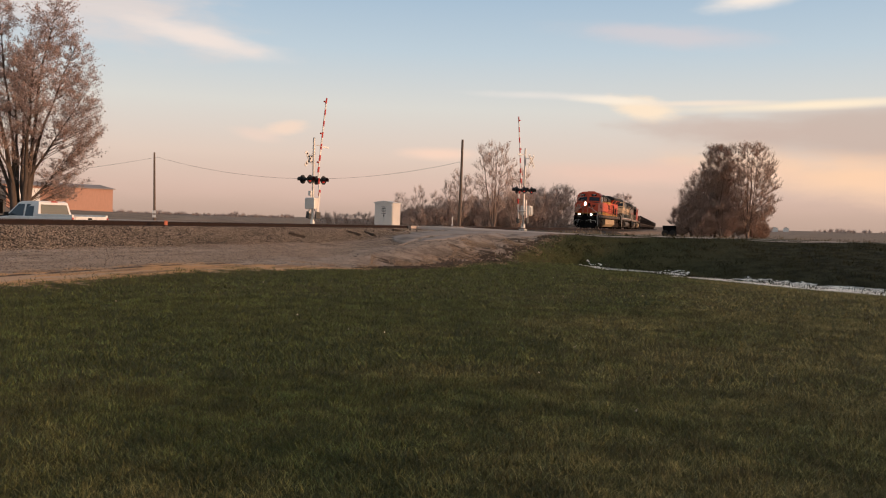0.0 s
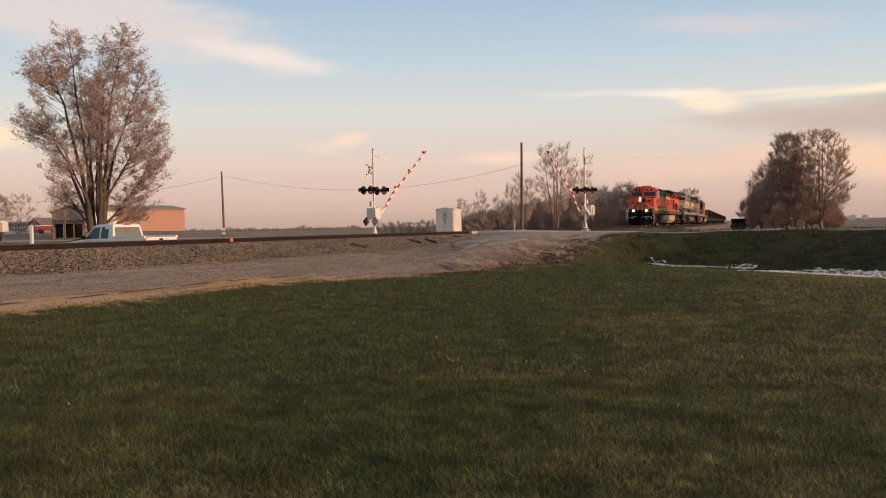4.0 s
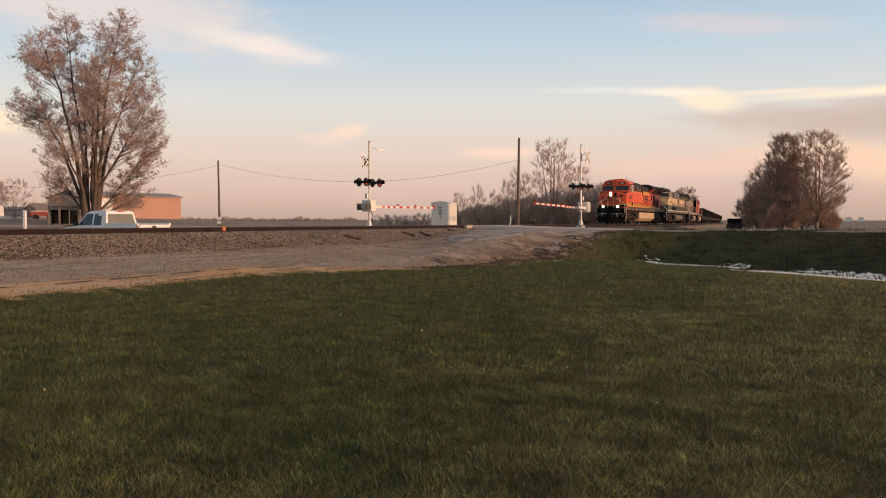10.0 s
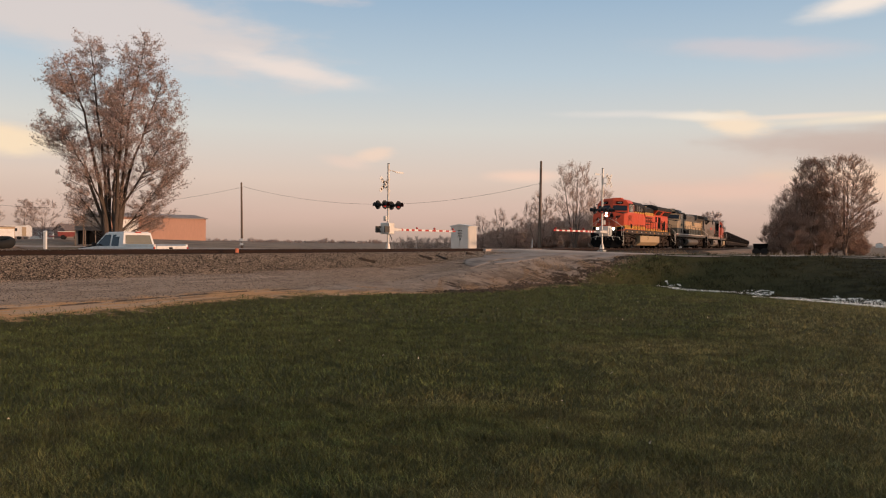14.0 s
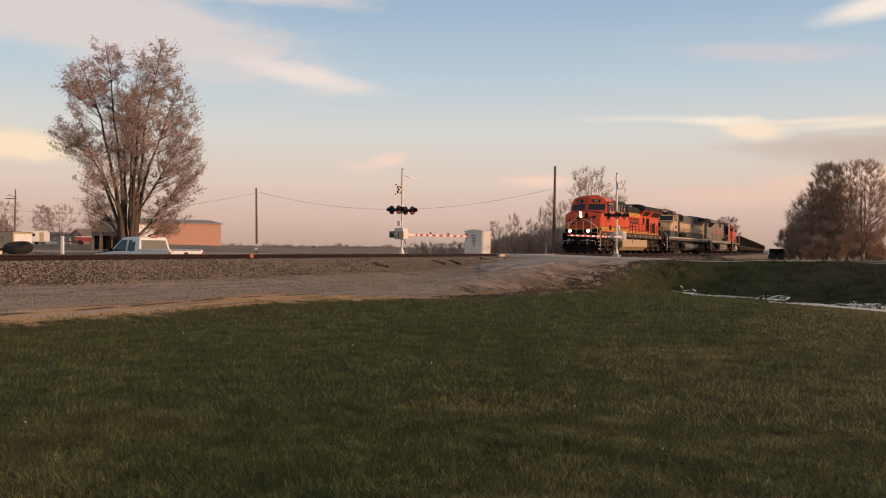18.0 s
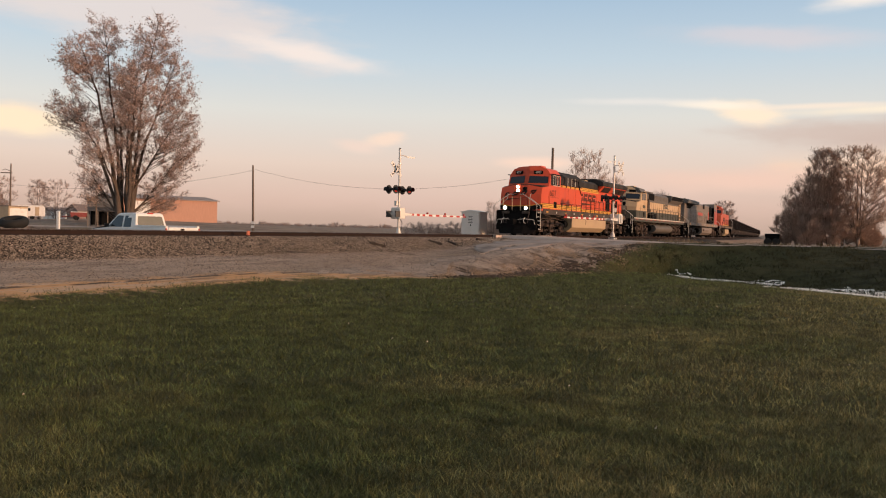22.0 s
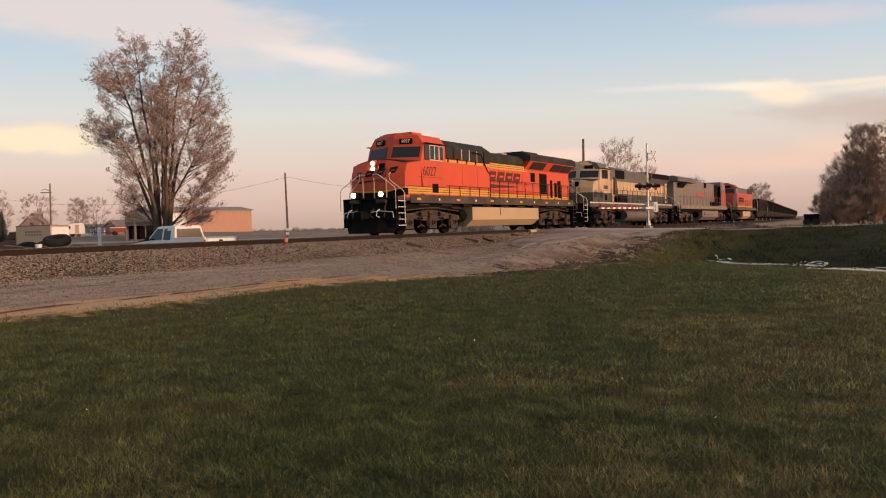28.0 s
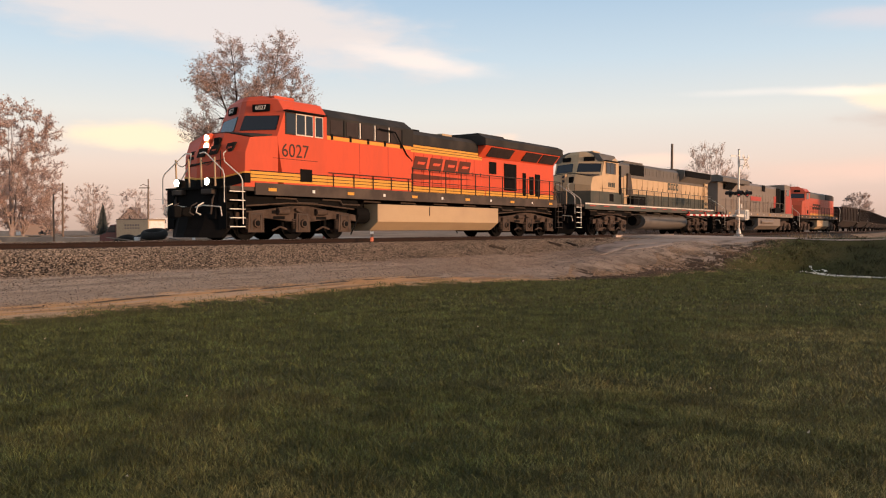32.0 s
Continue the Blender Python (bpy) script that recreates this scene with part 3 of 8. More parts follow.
def blades(rng, q, s, tall, wide, lean=0.5):
    """One bent triangle a blade, at places of the plan."""
    n = len(q)
    z = height(q, s)
    a = rng.uniform(0, math.tau, n)
    clump = 1 + 0.35 * np.sin(q * 9 + 3 * np.sin(s * 5)) * np.sin(s * 8 + 2 * np.sin(q * 4))
    h = tall * rng.uniform(0.4, 1.2, n) * clump
    w = wide * rng.uniform(0.6, 1.3, n) / 2
    tip = rng.normal(0, lean, (n, 2)) * h[:, None]
    p0 = np.stack([q - w * np.cos(a), s - w * np.sin(a), z - 0.01], 1)
    p1 = np.stack([q + w * np.cos(a), s + w * np.sin(a), z - 0.01], 1)
    p2 = np.stack([q + tip[:, 0], s + tip[:, 1], z + h], 1)
    return np.stack([p0, p1, p2], 1).reshape(-1, 3)


def triangles(name, pts, material, label, category):
    n = len(pts) // 3
    me = bpy.data.meshes.new(name)
    me.vertices.add(3 * n)
    me.loops.add(3 * n)
    me.polygons.add(n)
    me.vertices.foreach_set("co", np.ascontiguousarray(pts, np.float32).ravel())
    me.loops.foreach_set("vertex_index", np.arange(3 * n, dtype=np.int32))
    me.polygons.foreach_set("loop_start", np.arange(0, 3 * n, 3, dtype=np.int32))
    me.update(calc_edges=True)
    me.materials.append(material)
    ob = new(name, me)
    ob.matrix_world = at_track(0, 0)
    return tagged(ob, label, category, kind="stuff")


def lawn_edge(s):
    return 6.58 + 3.17 * sstep(s, -1.0, 9.0)


def build_grass():
    rng = np.random.default_rng(11)
    sets = []
    for lo, hi, per_m2, tall, wide in ((3.6, 8.5, 7600, 0.044, 0.0062), (8.5, 17, 2000, 0.051, 0.010), (17, 38, 480, 0.054, 0.020), (38, 54, 130, 0.08, 0.045)):
        n = int(per_m2 * 0.5 * math.radians(84) * (hi * hi - lo * lo))
        r = np.sqrt(rng.uniform(lo * lo, hi * hi, n))
        b = np.radians(rng.uniform(-46, 38, n))
        q, s = to_plan(0.45 + r * np.sin(b), 0.7 + r * np.cos(b))
        d = 0.724 * s + 0.69 * q - 24.57          # past this line the bank is left unmown
        patch = np.sin(q * 1.7 + 2 * np.sin(s * 0.6)) * np.sin(s * 1.3 + q * 0.4)
        keep = (q + rng.normal(0, 0.3, n) + 0.3 * np.sin(s * 2.3 + np.sin(s * 5.1)) > lawn_edge(s) + 0.1) & (d < np.where(q < 12.5, 9, 0.0) + np.abs(rng.normal(0, 0.5, n)) * (1 + 3.0 * (q < 16))) & (s < 26.6) & (rng.random(n) < 0.85 + 0.15 * patch)
        sets.append(blades(rng, q[keep], s[keep], tall, wide, 0.85))
    # the rest of the lawn, round and behind the standpoint
    n = 150000
    r = np.sqrt(rng.uniform(0.0, 15.0 ** 2, n))
    b = np.radians(rng.uniform(-180, 180, n))
    q, s = to_plan(0.45 + r * np.sin(b), 0.7 + r * np.cos(b))
    keep = ((r < 3.7) | (np.degrees(b) < -45) | (np.degrees(b) > 37)) & (q > lawn_edge(s) + 0.2) & (s < ditch(q)[0])
    sets.append(blades(rng, q[keep], s[keep], 0.045, 0.014, 0.85))
    triangles("lawn_grass", np.concatenate(sets), M_GRASS, "short mown lawn, green fading to straw", "grass")
    # unmown bank between ditch and road
    n = 130000
    q, s = 9.5 + 50 * rng.random(n) ** 1.6, rng.uniform(-2, 27.4, n)
    tuft = np.sin(q * 2.1 + 2 * np.sin(s * 1.1)) * np.sin(s * 1.9 + np.sin(q * 1.3)) + 0.6 * np.sin(q * 5.3 + s * 3.1)
    keep = (0.724 * s + 0.69 * q > 24.5) & (q > 11) & (rng.random(n) < 0.62 + 0.38 * tuft)
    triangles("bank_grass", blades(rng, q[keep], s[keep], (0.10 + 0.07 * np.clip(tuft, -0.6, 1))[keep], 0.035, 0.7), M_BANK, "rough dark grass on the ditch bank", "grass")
    # dry weeds: along the far side of the track, the road's shoulder and the field edges
    q = np.concatenate([rng.uniform(-16, -5.5, 16000), rng.uniform(5, 60, 9000), rng.uniform(3.5, 9, 2500)])
    s = np.concatenate([rng.uniform(-30, 140, 16000), rng.uniform(36, 44, 9000), rng.uniform(40, 62, 2500)])
    ok = ~((np.abs(s - 31) < 5) & (q < 0))
    tall = np.where(q > 0, 0.28, 0.22)[ok]
    triangles("dry_weeds", blades(rng, q[ok], s[ok], tall, 0.05, 0.5), M_WEED, "dry straw-coloured weeds", "weeds")
    q, s = rng.normal(6.6, 1.0, 300), rng.normal(50, 2.2, 300)
    triangles("roadside_weeds", blades(rng, q, s, 0.75, 0.05, 0.35), M_PALEWEED, "tall dry weed clump beside the track", "weeds")
    # dead trampled grass between the apron and the lawn
    n = 90000
    q, s = rng.uniform(4.4, 12.2, n), rng.uniform(4, 27, n)
    tuft = np.sin(q * 1.9 + 1.5 * np.sin(s * 0.9)) * np.sin(s * 1.1 + np.sin(q * 1.6)) + 0.5 * np.sin(q * 4.7 + s * 2.3)
    edge = lawn_edge(s)
    ok = (q > edge - 2.3 - 0.8 * np.sin(s * 0.8)) & (q < edge + 0.9) & (tuft + rng.normal(0, 0.35, n) > 0.35)
    triangles("dead_grass", blades(rng, q[ok], s[ok], 0.055, 0.022, 0.9), M_DEADGRASS, "trampled dead grass beside the road apron", "grass")
    # fallen pale leaves on the lawn
    n = 60
    r, b = np.sqrt(rng.uniform(25, 700, n)), np.radians(rng.uniform(-42, 34, n))
    q, s = to_plan(0.45 + r * np.sin(b), 0.7 + r * np.cos(b))
    ok = q > lawn_edge(s) + 0.3
    p = blades(rng, q[ok], s[ok], 0.02, 0.026, 0.8)
    triangles("fallen_leaves", p + np.array([0, 0, 0.035]), M_PALELEAF, "pale dry leaves lying on the lawn", "leaves")


M_PALEWEED = island_mat("pale_weeds", (0.22, 0.165, 0.11), (0.48, 0.37, 0.26), 0.9)
# blades this dark carry the shade of the bank in their colour
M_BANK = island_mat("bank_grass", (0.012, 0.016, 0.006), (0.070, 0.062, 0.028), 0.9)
M_DEADGRASS = island_mat("dead_grass", (0.16, 0.11, 0.07), (0.56, 0.40, 0.27), 0.9)
M_PALELEAF = mat("pale_leaf", (0.55, 0.46, 0.36), 0.8)
build_grass()


def build_snow():
    """Broken, ragged strips of old snow along the foot of the ditch."""
    all_verts, all_faces = [], []

    def drift(path, wide, seed, thin=0.0):
        q0, q1 = path[0][0], path[-1][0]
        du, dv = 0.055, 0.042
        n, m = int((q1 - q0) / du), 25
        verts, faces, seen = [], [], {}

        def at(i, j):
            if (i, j) not in seen:
                q = q0 + i * du
                mid = float(np.interp(q, [p[0] for p in path], [p[1] for p in path])) + 0.35 * noise.noise((q * 0.5, seed, 0))
                s = mid + (j - m / 2) * dv * wide
                v = abs(j - m / 2) / (m / 2)
                seen[i, j] = len(verts)
                verts.append((q, s, ground_at(q, s) + 0.012 + 0.03 * (1 - v) + 0.014 * noise.noise((q * 5, s * 2.5, seed))))
            return seen[i, j]

        for i in range(n):
            end = min(1.0, 4 * min(i, n - i) / n)
            q = q0 + i * du
            for j in range(m):
                v = abs(j + 0.5 - m / 2) / (m / 2)
                k = 1.0 - v + 0.75 * noise.noise((q * 0.8, seed, 4.0)) + 0.75 * noise.noise((q * 2.2, j * 0.27, seed)) + 0.6 * noise.noise((q * 4.5, j * 0.54, seed)) + 0.4 * noise.noise((q * 11, j * 1.2, seed))
                if k > 0.62 + thin + 0.5 * (1 - end):
                    faces.append((at(i, j), at(i + 1, j), at(i + 1, j + 1), at(i, j + 1)))
        base = len(all_verts)
        all_verts.extend(verts)
        all_faces.extend(tuple(k + base for k in f) for f in faces)

    drift(((12.3, 21.8), (13.4, 21.5), (14.7, 20.6), (16.0, 19.8), (17.8, 19.0)), 2.0, 1.3, -0.46)
    drift(((14.2, 20.2), (17.2, 18.8)), 0.7, 7.1, 0.05)
    drift(((17.3, 16.6), (18.8, 15.4), (19.9, 14.3), (21.8, 13.2), (24.5, 11.5), (30.0, 7.0)), 5.2, 2.7, -0.52)
    drift(((19.6, 17.6), (20.8, 16.8), (21.8, 16.0), (23.0, 15.0), (30.0, 10.0)), 1.8, 3.9, -0.40)
    drift(((20.6, 15.6), (23.5, 13.9), (28.0, 10.6)), 1.2, 8.3, -0.05)
    snow = new("snow", mesh_from("snow", all_verts, all_faces, [M_SNOW], True))
    snow.matrix_world = at_track(0, 0)
    tagged(snow, "thin ragged strips of old snow in the ditch", "snow", kind="stuff")


build_snow()

# ---- track ----
def rail_section(q):
    z = RAIL_TOP
    return [(q - 0.07, z - 0.17), (q + 0.07, z - 0.17), (q + 0.07, z - 0.155), (q + 0.012, z - 0.13), (q + 0.012, z - 0.045), (q + 0.036, z - 0.035), (q + 0.036, z - 0.004), (q + 0.03, z), (q - 0.03, z), (q - 0.036, z - 0.004), (q - 0.036, z - 0.035), (q - 0.012, z - 0.045), (q - 0.012, z - 0.13), (q - 0.07, z - 0.155)]


def build_track():
    tr = thing("railway_track", at_track(0, 0), "rusty steel rails on dark wooden ties in grey stone ballast", "track")
    tr["kind"] = "structure"
    home = tr.matrix_world.inverted()
    stations = [-70, 84] + [84 + 5 * k for k in range(1, 10)] + [129 + 14 * k for k in range(1, 26)]

    def drawn(outline, lo=-70):
        st = [lo] + [v for v in stations if v > lo]
        return loft([[(home @ along(q, v, z)).translation[:] for q, z in outline] for v in st])

    for q in (-0.755, 0.755):
        part("rail", B(drawn(rail_section(q))), M_RAIL, tr)
        part("rail_head", B(drawn([(q - 0.025, RAIL_TOP + 0.001), (q + 0.025, RAIL_TOP + 0.001), (q + 0.025, RAIL_TOP + 0.004), (q - 0.025, RAIL_TOP + 0.004)])), M_RAILTOP, tr, "bright worn rail head")
    # bed
    prof = [(-3.9, 0.3), (-2.3, 1.08), (-1.5, 1.15), (1.5, 1.15), (2.15, 1.06), (3.15, 0.69), (3.4, 0.60), (3.4, 0.0), (-3.9, 0.0)]
    part("ballast_bed", B(prism(prof, -70, 26.2, "y")), M_BALLAST, tr, "grey crushed stone bed")
    part("ballast_bed", B(drawn(prof[:5] + [(3.2, 0.7), (3.2, 0), (-3.9, 0)], 35.8)), M_BALLAST, tr, "grey crushed stone bed")
    tie = None
    for k in range(300):
        s = -30 + 0.53 * k
        if 25.6 < s < 36.4:
            continue
        m = home @ along(random.uniform(-0.03, 0.03), s, 1.09) @ pose(0, 0, 0, 0, 0, random.uniform(-1, 1))
        if tie is None:
            tie = part("tie", B(box(0, 0, 0, 2.6, 0.23, 0.18)), M_TIE, tr, m=m)
        else:
            again(tie, m)
    # loose stones on the near shoulder
    rng = np.random.default_rng(3)
    n = 270000
    q = np.where(rng.random(n) < 0.74, rng.uniform(0.85, 3.4, n), rng.uniform(3.2, 6.3, n))
    s = rng.uniform(-28, 26.5, n)
    keep = rng.random(n) < np.clip((6.1 + 0.3 * np.sin(s) - q) / 0.9, 0, 1)
    q, s = q[keep], s[keep]
    toe = 3.2 + 0.14 * np.sin(s * 1.3) + 0.1 * np.sin(s * 3.7 + 1) + rng.normal(0, 0.13, len(q))
    coarse = q < toe
    z = np.interp(q, [0, 1.5, 2.15, 3.15, 3.4, 4.5], [1.17, 1.17, 1.06, 0.69, 0.60, 0.0])
    z = np.maximum(z, height(q, s)) + 0.005 + np.where(coarse, rng.uniform(-0.03, 0.035, len(q)), 0.0)
    r = rng.uniform(0.012, 0.031, len(q)) * np.where(coarse, 1.0, 0.5)
    octa = np.array([(1, 0, 0), (0, 1, 0), (-1, 0, 0), (0, -1, 0), (0, 0, 1), (0, 0, -1)], float)
    jit = rng.uniform(0.6, 1.3, (len(q), 6, 1))
    ang = rng.uniform(0, math.tau, len(q))
    v = octa[None] * np.array((1.35, 0.95, 0.62)) * jit * r[:, None, None]
    ca, sa = np.cos(ang)[:, None], np.sin(ang)[:, None]
    tilt = rng.uniform(-0.6, 0.6, (len(q), 1))
    x = v[..., 0] * ca - v[..., 1] * sa
    y = v[..., 0] * sa + v[..., 1] * ca
    zz = v[..., 2] + tilt * x
    pts = np.stack([x + q[:, None], y + s[:, None], zz + z[:, None]], -1).reshape(-1, 3)
    tri = np.array([(0, 1, 4), (1, 2, 4), (2, 3, 4), (3, 0, 4), (1, 0, 5), (2, 1, 5), (3, 2, 5), (0, 3, 5)])
    faces = (tri[None] + (np.arange(len(q)) * 6)[:, None, None]).reshape(-1, 3)
    st = new("ballast_stones", mesh_from("ballast_stones", pts, faces.tolist(), [M_STONE]))
    st.matrix_world = at_track(0, 0)
    tagged(st, "loose grey and brown crushed stones", "ballast", kind="stuff")


def build_road():
    rd = new("road")
    rd.matrix_world = at_track(0, 0)
    tagged(rd, "worn patched asphalt road over a level crossing", "road", kind="structure")

    def strip(lo, hi, ss, lift):
        qs = [lo + (hi - lo) * k / 60 for k in range(61)]
        def f(bm):
            rows = [[bm.verts.new((q, s + 0.25 * math.sin(q * 0.7 + s), lift(q, s))) for s in ss] for q in qs]
            for a, b in zip(rows, rows[1:]):
                for k in range(len(ss) - 1):
                    bm.faces.new((a[k], b[k], b[k + 1], a[k + 1]))
        return f

    def top(q, s):
        return 1.16 + 0.205 * float(np.interp(abs(q), [0, 1.2, 6, 10], [1, 1, 0.3, 0])) - 0.012 * (s - 31) ** 2 / 8

    part("carriageway", B(strip(1.0, 90, [26.9, 27.0, 28.5, 30, 31, 32, 33.5, 35, 35.1], lambda q, s: top(q, s) - (0.25 if s in (26.9, 35.1) else 0))), M_ROAD, rd, smooth=True)
    part("carriageway", B(strip(-60, -1.0, [26.9, 27.0, 28.5, 30, 31, 32, 33.5, 35, 35.1], lambda q, s: top(q, s) - (0.25 if s in (26.9, 35.1) else 0))), M_ROAD, rd, smooth=True)
    for q, w in ((0, 1.32),):
        part("crossing_panel", B(box(q, 31, RAIL_TOP - 0.09, w, 9.6, 0.16, 0.01)), M_ROAD, rd, "dark crossing panel between the rails")
    for q in (-0.93, 0.93):
        part("crossing_panel", B(box(q, 31, RAIL_TOP - 0.09, 0.2, 9.6, 0.16, 0.01)), M_ROAD, rd)


def build_apron():
    """Worn asphalt that flares off the road down towards the gravel, and the torn mud along its edge."""
    t = new("road_apron")
    t.matrix_world = at_track(0, 0)
    tagged(t, "pale worn asphalt flaring off the road", "road", kind="structure")

    def width_at(s):
        lo = np.interp(s, [14.4, 15.0, 17.0, 20.2, 23.6, 27.05], [5.6, 4.9, 3.6, 2.3, 1.5, 1.35])
        hi = np.interp(s, [14.4, 16.2, 19.0, 22.5, 25.2, 27.05], [6.2, 7.0, 7.4, 7.9, 8.8, 9.6])
        return lo, hi

    def slab(s0, s1, a, b, seed, lift):
        """A ragged sheet of old asphalt between two stations, from share a to share b of the apron's width."""
        def f(bm):
            rows = []
            n = int((s1 - s0) / 0.22)
            for k in range(n + 1):
                s = s0 + (s1 - s0) * k / n
                w0, w1 = width_at(s)
                end = math.sin(math.pi * min(1, max(0, k / n))) ** 0.35 if s1 < 27 else min(1.0, 2.5 * k / n) ** 0.6
                mid, half = w0 + (w1 - w0) * (a + b) / 2, (w1 - w0) * (b - a) / 2 * end
                lo = mid - half + 0.55 * noise.noise((s * 1.1, seed, 4)) + 0.25 * noise.noise((s * 4.3, seed, 2))
                hi = max(lo + 0.1, mid + half + 0.6 * noise.noise((s * 1.2, seed, 7)) + 0.3 * noise.noise((s * 4.9, seed, 9)))
                rows.append([bm.verts.new((lo + (hi - lo) * j / 14, s, ground_at(lo + (hi - lo) * j / 14, s) + (lift + 0.012 * noise.noise((s * 2, j, seed)) if 0 < j < 14 else -0.04))) for j in range(15)])
            for r, q in zip(rows, rows[1:]):
                for j in range(14):
                    bm.faces.new((r[j], r[j + 1], q[j + 1], q[j]))
        return f
    part("asphalt_sheet", B(slab(19.0, 27.05, 0.06, 0.86, 1.0, 0.035)), M_APRON, t, smooth=True)
    part("asphalt_sheet", B(slab(22.6, 27.05, 0.74, 1.0, 2.0, 0.03)), M_APRON, t, smooth=True)
    part("asphalt_patch", B(slab(13.6, 19.6, 0.10, 0.55, 3.0, 0.025)), M_APRON, t, "worn strip of old asphalt", smooth=True)
    part("asphalt_patch", B(slab(15.6, 20.6, 0.62, 0.88, 4.0, 0.025)), M_APRON, t, "worn strip of old asphalt", smooth=True)
    rng = np.random.default_rng(17)
    n = 26000
    q, s = rng.uniform(3.2, 11.5, n), rng.uniform(-2, 26.5, n)
    edge = lawn_edge(s)
    torn = 0.5 + 0.5 * np.sin(s * 1.7 + 2 * np.sin(s * 0.6))
    dark = (np.abs(q - edge + 0.15) < rng.exponential(0.30, n) * (0.3 + torn)) & (s > 5)
    keep = (((q < edge - 0.9) | ((s > 8) & (q < edge + 0.2))) & (rng.random(n) < 0.4)) | dark
    q, s, dark = q[keep], s[keep], dark[keep]
    # churned ridge where wheels cut the corner of the lawn
    n = 2600
    way = rng.random(n)
    cq = np.interp(way, [0, 0.25, 0.6, 1], [9.2, 10.15, 9.5, 8.7]) + rng.normal(0, 0.22, n)
    cs = np.interp(way, [0, 0.25, 0.6, 1], [6.0, 6.9, 10.2, 13.4]) + rng.normal(0, 0.35, n)
    ok = rng.random(n) < 0.6 + 0.4 * np.sin(cs * 2.1 + 1)
    q, s, dark = np.concatenate([q, cq[ok]]), np.concatenate([s, cs[ok]]), np.concatenate([dark, np.ones(ok.sum(), bool)])
    z = height(q, s)
    r = np.where(dark, rng.uniform(0.03, 0.11, len(q)), rng.uniform(0.012, 0.035, len(q)))
    octa = np.array([(1, 0, 0), (0, 1, 0), (-1, 0, 0), (0, -1, 0), (0, 0, 0.6), (0, 0, -0.6)], float)
    v = octa[None] * rng.uniform(0.5, 1.3, (len(q), 6, 1)) * r[:, None, None]
    pts = v + np.stack([q, s, z], 1)[:, None]
    tri = np.array([(0, 1, 4), (1, 2, 4), (2, 3, 4), (3, 0, 4), (1, 0, 5), (2, 1, 5), (3, 2, 5), (0, 3, 5)])
    for name, sel, m, lab in (("mud_clods", dark, M_CLOD, "dark torn clods of mud along the apron's edge"), ("apron_gravel", ~dark, M_STONE, "loose gravel strewn over the apron")):
        p = pts[sel].reshape(-1, 3)
        fs = (tri[None] + (np.arange(sel.sum()) * 6)[:, None, None]).reshape(-1, 3)
        o = new(name, mesh_from(name, p, fs.tolist(), [m]))
        o.matrix_world = at_track(0, 0)
        tagged(o, lab, "gravel", kind="stuff")


# torn mud made near black to paint in the edge's deep shadow
M_CLOD = island_mat("mud_clod", (0.018, 0.013, 0.010), (0.13, 0.092, 0.066), 0.95)
build_track()
build_road()
build_apron()

